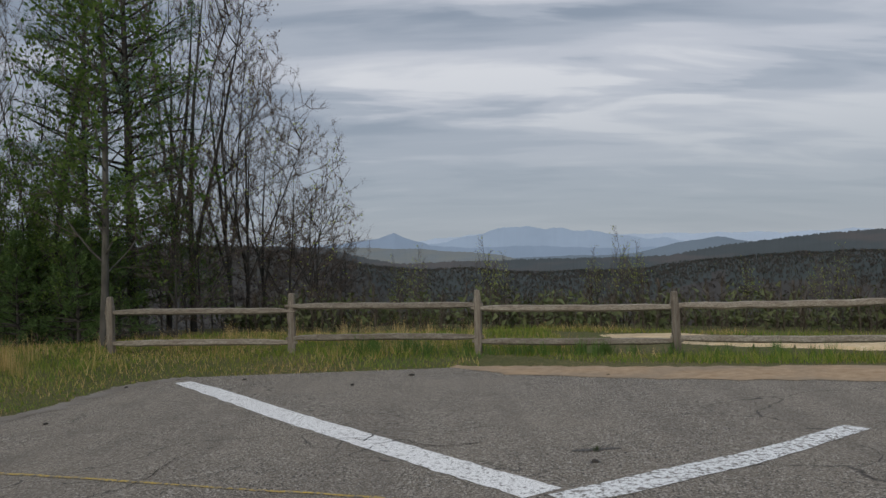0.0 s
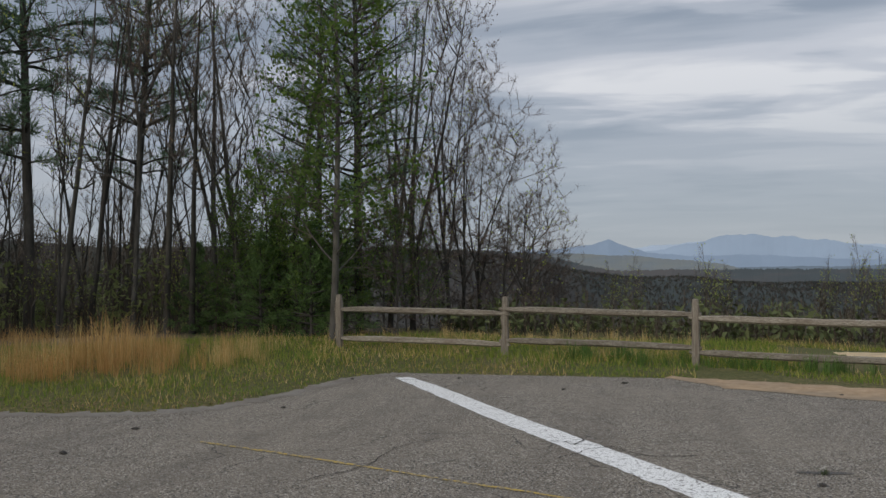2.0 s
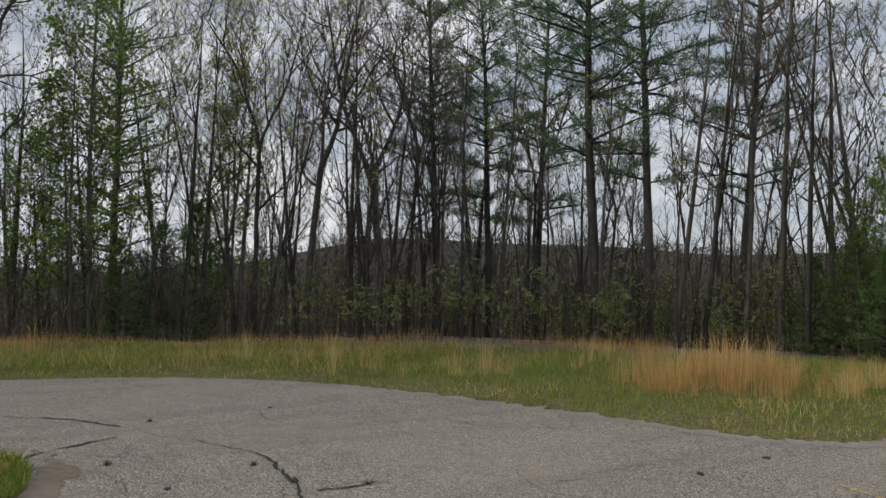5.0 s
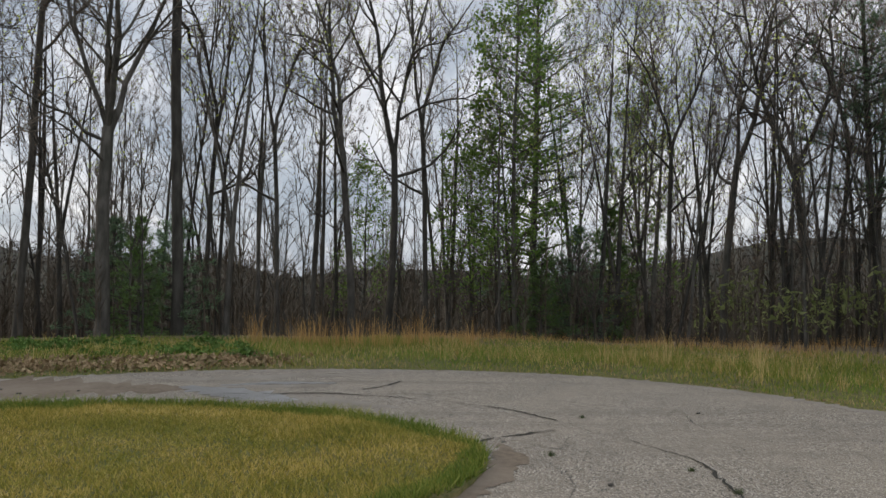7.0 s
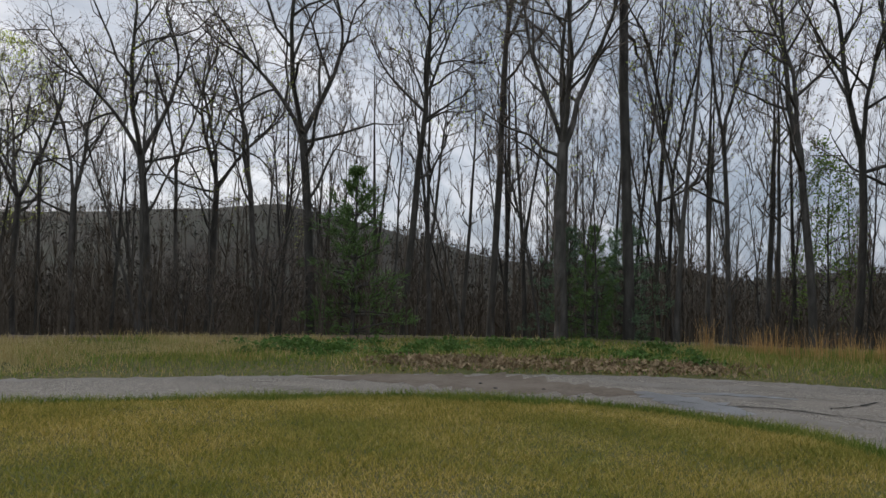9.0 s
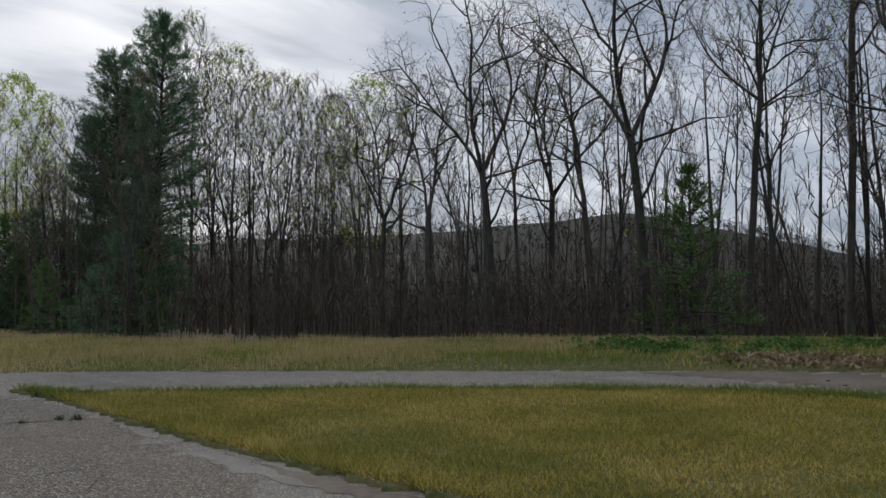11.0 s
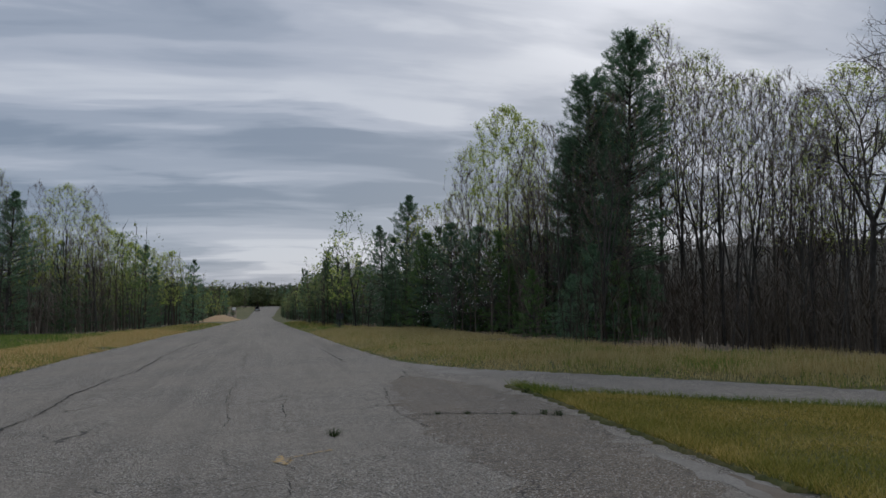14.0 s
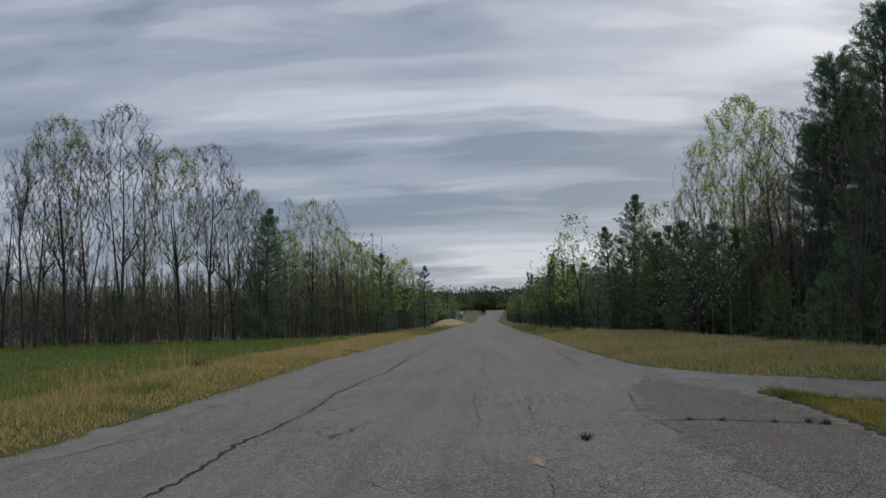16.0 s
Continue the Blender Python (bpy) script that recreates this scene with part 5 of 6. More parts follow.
SLIM = Kind("slender_tree", "tree", "slender leafless tree with upright grey branches", "slender bare trees", [
    crown_parts(111, 12, 0.09, 0.14, 0.34, 210, 1.4, 2, leaf=M_REDBUD, leaves=450, leaf_size=0.032),
    crown_parts(112, 12, 0.085, 0.17, 0.42, 220, 1.2, 3, part_angle=0.12),
    crown_parts(113, 12, 0.09, 0.13, 0.30, 210, 1.2, 1, leaf=M_REDBUD, leaves=500, leaf_size=0.032),
    hardwood_parts(114, 12, 0.08, 0.5, 2, 0.3, 7, 0.42, 0.14, 0.07, 0.65, 5, 5, low=(0.7, 0.9), leaf=M_BUD, leaves=420, leaf_size=0.035)])
BUDDED = Kind("budding_tree", "tree", "slender tree with pale green opening buds", "budding trees", [
    crown_parts(121, 12, 0.10, 0.15, 0.38, 260, 1.4, 1, leaf=M_BUD, leaves=3000, leaf_size=0.036, bark=M_PALEBARK),
    crown_parts(122, 12, 0.10, 0.18, 0.38, 280, 1.2, 2, leaf=M_BUD, leaves=2600, leaf_size=0.036)])
TWIGGY = Kind("twiggy_tree", "tree", "dense bare tree with fine grey-brown twigs", "twiggy trees", [
    crown_parts(131, 11, 0.085, 0.19, 0.14, 420, 0.9, 3, broad=0.5, tip=0.0038, spike=0.26, twig=M_REDTWIG, leaf=M_REDBUD, leaves=700, leaf_size=0.032),
    crown_parts(132, 11, 0.08, 0.17, 0.20, 360, 1.2, 4, broad=0.55, twig=M_REDTWIG, leaf=M_BUD, leaves=700, leaf_size=0.032)])
ROUND = Kind("leafing_tree", "tree", "broad-topped tree covered in fresh yellow-green leaves", "leafing trees", [
    crown_parts(141, 11, 0.12, 0.20, 0.34, 420, 1.2, 2, broad=0.62, leaf=M_BUD, leaves=13000, leaf_size=0.042, bark=M_PALEBARK),
    crown_parts(142, 11, 0.11, 0.21, 0.32, 400, 1.0, 2, broad=0.60, leaf=M_BUD, leaves=7000, leaf_size=0.040)])
CANOPY = Kind("grove_tree", "tree", "tall rounded tree with a dense crown of fine bare twigs", "tall grove trees", [
    crown_parts(181, 12, 0.10, 0.17, 0.36, 460, 1.2, 2, broad=0.66, spikes=8, tip=0.0052, leaf=M_REDBUD, leaves=1500, leaf_size=0.04),
    crown_parts(182, 12, 0.11, 0.16, 0.38, 460, 1.3, 2, broad=0.64, spikes=8, tip=0.0052, leaf=M_BUD, leaves=4200, leaf_size=0.042),
    crown_parts(183, 12, 0.095, 0.13, 0.34, 400, 1.5, 1, broad=0.6, spikes=8, tip=0.0052, leaf=M_BUD, leaves=1500, leaf_size=0.036, bark=M_PALEBARK)])
ROADTREE = Kind("roadside_tree", "tree", "leafing tree crowding the far roadside", "far roadside trees", [
    crown_parts(145, 11, 0.11, 0.20, 0.20, 100, 1.1, 2, broad=0.6, spikes=4, spike=0.6, tip=0.008, leaf=M_BUD, leaves=3000, leaf_size=0.06),
    crown_parts(146, 11, 0.10, 0.22, 0.14, 100, 0.9, 2, broad=0.55, spikes=4, spike=0.6, tip=0.008, leaf=M_LEAF, leaves=3000, leaf_size=0.065),
    crown_parts(147, 11, 0.10, 0.18, 0.18, 110, 1.2, 2, broad=0.6, spikes=6, spike=0.6, tip=0.008, leaf=M_REDBUD, leaves=500, leaf_size=0.07)])
GREEN = Kind("green_tree", "tree", "young tree in bright green spring leaf", "green trees", [
    bare_parts(151, 12, 0.085, 0.16, 44, 1.05, 0.19, 0.03, 6, 5, leaf=M_LEAF, leaves=7000, leaf_size=0.065, bark=M_PALEBARK, limb_r=0.005, trunk_wob=0.015),
    bare_parts(152, 8, 0.06, 0.14, 26, 0.9, 0.27, 0.04, 6, 4, leaf=M_LEAF, leaves=4000, leaf_size=0.06, limb_r=0.008),
    bare_parts(153, 10, 0.08, 0.2, 18, 0.9, 0.30, 0.04, 4, 3, leaf=M_LEAF, leaves=1500, leaf_size=0.12, limb_r=0.008)])
STEM = Kind("sapling", "sapling", "thin bare sapling in the woods' edge", "bare saplings", [
    bare_parts(161, 8, 0.045, 0.3, 11, 0.55, 0.24, 0.05, 4, 4, wob=0.07, lean=0.05),
    bare_parts(162, 9, 0.04, 0.4, 10, 0.5, 0.22, 0.05, 4, 4, wob=0.07, lean=0.08),
    bare_parts(163, 7, 0.035, 0.2, 13, 0.65, 0.28, 0.04, 4, 4, wob=0.08, lean=0.06),
    bare_parts(164, 10, 0.05, 0.45, 10, 0.5, 0.22, 0.05, 4, 4, wob=0.06, lean=0.03, leaf=M_BUD, leaves=160, leaf_size=0.045)])
HEDGE = Kind("twiggy_shrub", "shrub", "rounded bare shrub of fine grey arching twigs", "twiggy shrubs by the fence", [
    crown_parts(175, 6, 0.05, 0.36, 0.05, 520, 0.35, 5, broad=0.5, inner=0.2, twig=M_REDTWIG, part_angle=0.35, gnarl=0.05, tip=0.0034, spike=0.22),
    crown_parts(176, 6, 0.045, 0.38, 0.05, 480, 0.3, 5, broad=0.45, inner=0.2, twig=M_REDTWIG, part_angle=0.4, gnarl=0.05, tip=0.0034, spike=0.22, leaf=M_BUD, leaves=500, leaf_size=0.035)])
SHRUB = Kind("bare_shrub", "shrub", "tangled leafless shrub with grey twigs", "bare shrubs", [
    bare_parts(171, 3.2, 0.022, 0.05, 11, 0.85, 0.6, 0.05, 5, 4, forks=2, wob=0.1, twig=M_REDTWIG),
    bare_parts(172, 3.0, 0.02, 0.05, 11, 0.95, 0.62, 0.04, 5, 4, forks=2, wob=0.11),
    bare_parts(173, 2.6, 0.016, 0.08, 10, 0.8, 0.6, 0.05, 4, 4, forks=2, wob=0.1, leaf=M_BUD, leaves=260, leaf_size=0.04)])
PINE = Kind("white_pine", "pine tree", "dark green white pine with layered boughs", "white pines", [
    pine_parts(201, 12, 0.15, 0.04, 48, 5, 0.125, -0.01, 14, 0.17, blades=9, wide=0.014, column=True),
    pine_parts(202, 12, 0.16, 0.02, 34, 5, 0.27, -0.02, 16, 0.20, taper=0.62, blades=8, wide=0.018),
    pine_parts(203, 10, 0.13, 0.03, 18, 5, 0.27, -0.02, 9, 0.26, taper=0.65, blades=7, wide=0.028),
    pine_parts(204, 12, 0.12, 0.10, 30, 5, 0.16, -0.01, 12, 0.15, blades=7, wide=0.010, column=True, gap=0.1)])
TALLPINE = Kind("tall_pine", "pine tree", "tall pine with bare lower trunk and dark ragged crown", "tall pines", [
    pine_parts(211, 14, 0.13, 0.36, 18, 5, 0.24, -0.03, 15, 0.22, taper=0.4, blades=9, gap=0.1),
    pine_parts(212, 14, 0.12, 0.32, 18, 5, 0.22, -0.03, 14, 0.22, taper=0.4, blades=9, gap=0.12)])
BUSHPINE = Kind("young_evergreen", "evergreen", "young bushy evergreen in the understorey", "young evergreens", [
    pine_parts(221, 4, 0.06, 0.04, 13, 6, 0.40, -0.02, 9, 0.20, material=M_HEMLOCK, taper=0.8, blades=5, wide=0.018),
    pine_parts(222, 4, 0.05, 0.04, 12, 6, 0.48, -0.03, 9, 0.20, material=M_NEEDLE, taper=0.7, blades=5, wide=0.018)])
DOGWOOD = Kind("dogwood", "flowering tree", "small dogwood with white blossom on spreading branches", "flowering dogwoods", [
    bare_parts(231, 3.6, 0.05, 0.25, 15, 1.2, 0.55, 0.0, 5, 4, leaf=M_BLOSSOM, leaves=300, leaf_size=0.042)])


def at_bearing(b, d):
    return -d * math.sin(radians(b)), d * math.cos(radians(b))


def set_out(kind, rows, base):
    """Rows of bearing, distance, height, shape."""
    for b, d, h, sh in rows:
        x, y = at_bearing(b, d)
        kind.plant(x, y, h / base, rng.uniform(0, 6.3), sh)


# wood's edge beside the fence
set_out(GREEN, [(22.7, 18.0, 11.5, 0), (26.8, 20.2, 6.5, 1), (24.4, 19.8, 6.8, 1), (29.0, 21.0, 5.5, 1), (19.0, 20.5, 5.0, 1), (25.0, 20.5, 5.5, 1), (17.4, 20.6, 4.6, 1), (15.8, 21.4, 4.0, 1), (21.6, 19.9, 5.2, 1), (27.6, 21.5, 4.6, 1),
                (79.8, 25, 10.0, 1), (78.5, 24.5, 12.0, 0), (81.5, 25.5, 9.0, 1), (88.8, 28, 9.0, 1), (70.5, 30, 10, 0)], 12)
set_out(PINE, [(20.6, 21.5, 12.0, 3), (23.6, 23.5, 11.0, 3), (77.2, 29.0, 14.0, 3), (155.8, 33.0, 11.8, 0), (157.8, 34.5, 10.8, 0), (156.7, 35.5, 9.6, 0), (159.2, 36.0, 8.4, 0),
               (171.2, 62.0, 9.9, 1), (172.6, 66, 8.0, 1), (169.9, 60, 6.6, 1), (175.4, 100, 8.6, 2), (177.3, 135, 9, 2), (174.2, 82, 7.4, 2),
               (196.6, 54.0, 8.4, 1), (185.5, 108.0, 9.6, 2), (186.3, 118, 7.5, 2), (168.2, 52, 4.6, 1)], 12)
set_out(TALLPINE, [(45.2, 22.2, 15.5, 0), (41.7, 23.3, 15.5, 1), (35.9, 24.5, 14.0, 0), (52.5, 26.0, 13.0, 1), (56.0, 27.5, 13.5, 0), (49.0, 29.0, 14.5, 1)], 14)
set_out(BUSHPINE, [(26.2, 20.5, 2.9, 0), (29.0, 22.0, 2.8, 0), (31.5, 21.5, 2.2, 0), (24.0, 19.5, 2.6, 0), (22.4, 19.6, 2.6, 0), (27.4, 19.8, 2.4, 0), (74.5, 24.5, 3.2, 1), (77.0, 23.5, 2.6, 0), (103.6, 23.5, 3.0, 0), (105.3, 25, 3.2, 1),
                   (166.0, 43, 5.2, 1), (168.0, 45, 5.6, 1), (164.5, 41, 4.8, 0), (169.6, 48, 5.4, 0), (162.6, 40, 5.0, 1), (161.2, 39, 4.4, 0), (160.0, 37.5, 4.2, 1), (167.0, 42, 3.6, 1),
                   (119.9, 23.0, 4.4, 0), (101.5, 24.5, 3.2, 1), (72.2, 27, 4.2, 0)], 4)
set_out(OAK, [(105.8, 22.8, 12.2, 0), (122.7, 23.5, 12.0, 1), (133.0, 25.5, 11.2, 1), (116.4, 24.0, 12.0, 2), (89.9, 23.8, 12.5, 2), (87.5, 24.5, 12.5, 2), (126.1, 26.5, 11.0, 2),
              (101.2, 23.5, 15.0, 3), (137.3, 26.5, 9.4, 2), (110.4, 26.0, 11.5, 3), (129.3, 28, 10.6, 1), (64.8, 26.5, 13.0, 2), (60.1, 25.5, 11.0, 1), (140.6, 29, 9.2, 1)], 11.5)
set_out(TWIGGY, [(62.0, 26.4, 13.0, 0), (65.6, 28.0, 12.5, 1), (17.0, 21.5, 12.0, 0), (14.4, 21.5, 9.0, 1), (12.4, 22.5, 6.4, 0), (18.6, 23.5, 12.5, 1), (60.5, 29, 12, 1), (69.6, 27, 12.0, 1),
                 (144.8, 31, 8.0, 0), (142.8, 34, 8.0, 0), (161.4, 37, 9.6, 1), (159.5, 34, 7.0, 0), (166.2, 46, 9.0, 1), (163.2, 42, 8.6, 0), (167.6, 47, 7.8, 0), (169.4, 50, 7.4, 1)], 11)
set_out(BUDDED, [(143.5, 36.0, 10.0, 0), (165.9, 47.0, 10.4, 0), (148.0, 34.0, 10.6, 1),
                 (69.4, 27.0, 12.0, 0), (71.8, 26.0, 12, 1), (74.5, 29, 13, 1), (167.8, 49, 8.2, 0)], 12)
set_out(CANOPY, [(209.0, 50.0, 12.8, 1), (207.6, 52, 12.0, 0), (205.9, 50.0, 13.8, 0), (204.4, 52, 12.2, 2), (202.1, 51.0, 11.6, 1), (200.2, 51.0, 11.8, 0), (198.6, 54, 10.4, 0), (197.2, 56, 10.0, 2), (210.8, 50, 11.2, 0),
                (153.5, 38.0, 14.2, 2), (150.8, 37.0, 12.6, 1), (149.0, 38.0, 11.8, 0), (146.4, 37.0, 11.4, 2), (152.2, 39, 12.6, 0), (144.6, 36, 10.6, 0)], 12)
set_out(ROUND, [(164.1, 44.0, 11.8, 0), (141.2, 33.0, 10.4, 1), (193.4, 60.0, 9.8, 1), (191.6, 70, 9.0, 1), (190.2, 82.0, 9.0, 0), (188.2, 95.0, 8.6, 0), (195.4, 58, 7.4, 0),
                (186.8, 100, 8.2, 1), (189.2, 88, 8.4, 0), (162.6, 47, 9.2, 1)], 11)
set_out(SLIM, [(211.4, 49, 10.4, 3), (212.6, 50, 10.8, 0), (98.2, 23.5, 13, 0), (99.6, 25.0, 12.0, 3),
               (96.1, 25.0, 11.5, 1), (94.8, 24.5, 11.5, 3), (92.6, 26.0, 12.0, 2), (84.7, 25.5, 13.0, 3), (83.2, 25.5, 12.0, 2), (108.0, 26, 12, 0), (114.6, 25, 12, 1), (112.4, 27, 11.5, 2), (118.4, 27, 11.5, 0),
               (72.9, 25.0, 12.5, 2), (68.3, 26, 12, 3), (124.6, 27, 11, 1), (131.2, 27, 10.4, 3), (145.8, 33, 10.4, 0), (147.2, 35, 10.8, 2), (142.2, 31, 9.6, 1), (144.2, 33, 10.0, 2), (149.6, 33, 10.6, 1),
               (151.6, 34, 11.2, 2), (135.2, 28, 9.6, 2), (139.2, 30, 9.4, 0)], 12)
set_out(HEDGE, [(13.6, 22.0, 7.2, 0), (10.8, 22.5, 5.4, 1), (8.6, 23.5, 4.2, 0), (16.4, 20.5, 4.6, 1)], 6)
set_out(SHRUB, [(9.4, 23.0, 3.6, 0), (6.8, 24.0, 2.8, 1), (18.0, 19.5, 3.0, 1)], 3.2)
set_out(DOGWOOD, [(167.6, 40, 3.4, 0), (164.7, 38, 3.2, 0), (161.0, 37, 3.0, 0), (173.8, 58, 3.6, 0)], 3.6)
# leaning stems between the pines and the fence
for b in (26.0, 28.2, 30.2, 31.8, 33.4, 35.6, 38.2, 40.0):
    x, y = at_bearing(b, rng.uniform(21, 26))
    SLIM.plant(x, y, rng.uniform(0.85, 1.1), rng.uniform(0, 6.3), int(rng.integers(0, 4)), 0, (rng.normal(-0.02, 0.05), rng.uniform(0.03, 0.16)))


def fill(count, bounds, away, mix, small=(0.7, 1.15)):
    """Scatter trees over bearings and distances beyond the pavement."""
    placed = 0
    while placed < count:
        b = rng.uniform(*bounds)
        d = rng.uniform(15, 75)
        x, y = at_bearing(b, d)
        o = float(off_road(np.array([x]), np.array([y]))[0])
        if not away[0] < o < away[1]:
            continue
        kind = mix[int(rng.integers(0, len(mix)))]
        kind.plant(x, y, rng.uniform(*small), rng.uniform(0, 6.3), None, 0, (rng.normal(0, 0.035), rng.normal(0, 0.035)))
        placed += 1


fill(60, (24, 138), (6.8, 14), [STEM, STEM, STEM, SHRUB], (0.6, 1.05))
fill(8, (138, 152), (7, 14), [STEM, SHRUB], (0.5, 0.75))
fill(38, (28, 140), (9, 28), [SLIM, SLIM, STEM, SLIM], (0.7, 1.0))
fill(16, (28, 64), (7, 15), [STEM, SHRUB, STEM], (0.6, 1.05))
fill(16, (82, 118), (7, 17), [STEM, STEM, SLIM], (0.8, 1.1))
fill(9, (46, 61), (8, 16), [TWIGGY, SLIM, STEM], (0.8, 1.05))
fill(5, (34, 60), (8, 18), [SLIM, STEM, SHRUB], (0.7, 1.05))
fill(30, (156.5, 173), (6.8, 14), [BUSHPINE, TWIGGY, BUSHPINE, BUSHPINE], (0.55, 0.85))
fill(8, (158, 168), (9, 18), [TWIGGY, SLIM], (0.6, 0.75))
# both sides of the road, going away
for side in (-1, 1):
    for n in range(60 if side < 0 else 50):
        y = -(58 + 210 * rng.uniform(0, 1) ** 1.5) if side < 0 else -(62 + 230 * rng.uniform(0, 1) ** 1.5)
        edge = float(edge_x(WEST if side < 0 else EAST, y))
        gap = 3.5 if side < 0 else 5.0
        x = edge + side * (gap + rng.exponential(6.0))
        kind = [ROADTREE, ROADTREE, PINE, ROADTREE, ROADTREE, PINE, ROADTREE, BUSHPINE][int(rng.integers(0, 8))]
        kind.plant(x, y, rng.uniform(0.5, 0.85), rng.uniform(0, 6.3), 2 if kind is PINE else None)
for n in range(24):
    x, y = rng.uniform(9, 48), rng.uniform(-66, -46)
    y -= 0.0 if x > 14 else 6
    [SLIM, BUDDED, STEM, SLIM, BUSHPINE][int(rng.integers(0, 5))].plant(x, y, rng.uniform(0.6, 0.85), rng.uniform(0, 6.3))
for n in range(12):
    [PINE, ROADTREE][n % 2].plant(rng.uniform(-14, 30), rng.uniform(-356, -343), rng.uniform(0.6, 0.9), rng.uniform(0, 6.3), 2 if n % 2 == 0 else None)
# small budding saplings behind the fence
for b, d, h in ((357.2, 21, 2.1), (356.0, 22, 1.8), (348.1, 20.5, 2.2), (349.5, 21, 1.8), (346.9, 21.0, 1.9), (1.8, 22, 2.0), (3.5, 23, 2.0), (334.3, 19, 1.7), (340, 20, 1.5), (335.8, 19.5, 1.5)):
    x, y = at_bearing(b, d)
    SHRUB.plant(x, y, h / 3.0, rng.uniform(0, 6.3), 2, 0, label="small shrub with yellow-green buds behind the fence", wide=0.6)


# ---- woods further off, past counting: stuff ----
def woods(name, label, count, bearings, near, far, material, height, form, pieces, seed, clear=None, even=1.0):
    """Joined trees of a few thin pieces each: bare, leaf or pine."""
    r = np.random.default_rng(seed)
    b = np.radians(r.uniform(bearings[0], bearings[1], count))
    d = near * (far / near) ** (r.uniform(0, 1, count) ** even)
    x, y = -d * np.sin(b), d * np.cos(b)
    keep = np.ones(count, bool)
    if form == "pine" and far > 400:
        keep &= stand(x, y) if bearings[0] < 0 else fbm(x * 0.006, y * 0.02, seed + 3, 3) > 0.0
    if clear:
        keep &= off_road(x, y) > clear
    x, y, d, b = x[keep], y[keep], d[keep], b[keep]
    n = len(x)
    h = height * r.uniform(0.55, 1.2, n) * (np.clip(450 / d, 0.45, 1) if far > 850 else 1)
    base = np.stack([x, y, ground_z(x, y) - 0.3], -1)
    up = np.zeros((n, 3))
    up[:, 2] = 1
    tri, stems = [], 1
    px = 0.0007 * d
    across = np.stack([np.cos(b), np.sin(b), 0 * b], -1)
    lean = r.normal(0, 0.05, (n, 3)) * h[:, None]
    lean[:, 2] = 0
    top = base + up * h[:, None] + lean
    w = (h * 0.0045 + 0.35 * px)[:, None]
    tri.append(np.stack([base - across * w, base + across * w, top], 1))
    for k in range(pieces):
        a = r.uniform(0, 6.3, n)
        out = np.stack([np.cos(a), np.sin(a), 0 * a], -1)
        side = np.stack([-np.sin(a), np.cos(a), 0 * a], -1)
        if form == "pine":
            q = r.uniform(0.08, 0.97, n)
            c = base + lean * q[:, None] + up * (h * q)[:, None]
            reach = (h * 0.24 * (1 - q) ** 0.7 * r.uniform(0.35, 1.15, n) + 0.15)[:, None]
            wd = (h * (0.035 if far > 400 else 0.013) + 0.5 * px)[:, None]
            e = c + out * reach + up * (h * r.uniform(-0.03, 0.05, n))[:, None]
            tri.append(np.stack([c + out * reach * 0.3 - side * wd, e + up * wd * 1.2, c + out * reach * 0.3 + side * wd], 1))
        elif form == "crown":
            q = r.normal(0, 1, (n, 3))
            q *= (r.uniform(0.3, 1.0, n) / np.linalg.norm(q, axis=1))[:, None]
            c = base + up * (h * 0.58)[:, None] + q * np.stack([h * 0.38, h * 0.38, h * 0.4], -1)
            p, s2 = r.normal(0, 0.7, (n, 3)), r.normal(0, 0.7, (n, 3))
            tri.append(np.stack([c, c + p * 1.3 * (0.3 + px)[:, None], c + s2 * 1.3 * (0.3 + px)[:, None]], 1))
        elif form == "leaf" and k > 9:
            q = r.normal(0, 1, (n, 3))
            q *= (r.uniform(0.3, 1.0, n) / np.linalg.norm(q, axis=1))[:, None]
            c = base + lean * 0.7 + up * (h * 0.64)[:, None] + q * np.stack([h * 0.28, h * 0.28, h * 0.34], -1)
            sz = (0.10 + 0.9 * px)[:, None]
            p, s2 = r.normal(0, 0.7, (n, 3)), r.normal(0, 0.7, (n, 3))
            tri.append(np.stack([c, c + p * sz, c + s2 * sz], 1))
        else:
            q = r.uniform(0.3, 0.95, n)
            c = base + lean * q[:, None] + up * (h * q)[:, None]
            ln = h * (0.10 + 0.24 * (1 - q)) * r.uniform(0.5, 1.2, n)
            e = c + out * (ln * r.uniform(0.35, 0.9, n))[:, None] + up * (ln * r.uniform(0.6, 1.1, n))[:, None]
            wd = (0.008 + 0.42 * px)[:, None]
            tri.append(np.stack([c - side * wd, c + side * wd, e], 1))
            stems += 1
    v = np.concatenate(tri).reshape(-1, 3)
    me = mesh_of(name, v, np.arange(len(v)).reshape(-1, 3), [material, M_FARBARE])
    me.polygons.foreach_set("material_index", (np.arange(len(v) // 3) < (0 if form == "bare" else stems * n)).astype(np.int32))
    tagged(new(name, me), label, "woods", kind="stuff")


woods("bare_woods", "grey-brown leafless trunks filling the wood behind", 900, (24, 158), 34, 110, M_FARBARE, 8.5, "bare", 34, 31, 12)
woods("floor_scrub", "olive budding scrub under the wood's edge", 170, (22, 66), 20.5, 36, M_NEARLEAF, 2.4, "leaf", 60, 65, 6.5)
woods("brushwood", "brown leafless brush on the wood's floor", 3600, (22, 160), 21, 80, M_FARBARE, 2.7, "bare", 16, 38, 6.2)
woods("undergrowth", "low brown brush at the foot of the wood's trunks", 2200, (105, 150), 30, 80, M_FARBARE, 1.5, "bare", 16, 71, 6.2)
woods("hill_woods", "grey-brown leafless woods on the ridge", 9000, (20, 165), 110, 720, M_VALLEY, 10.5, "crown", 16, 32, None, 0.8)
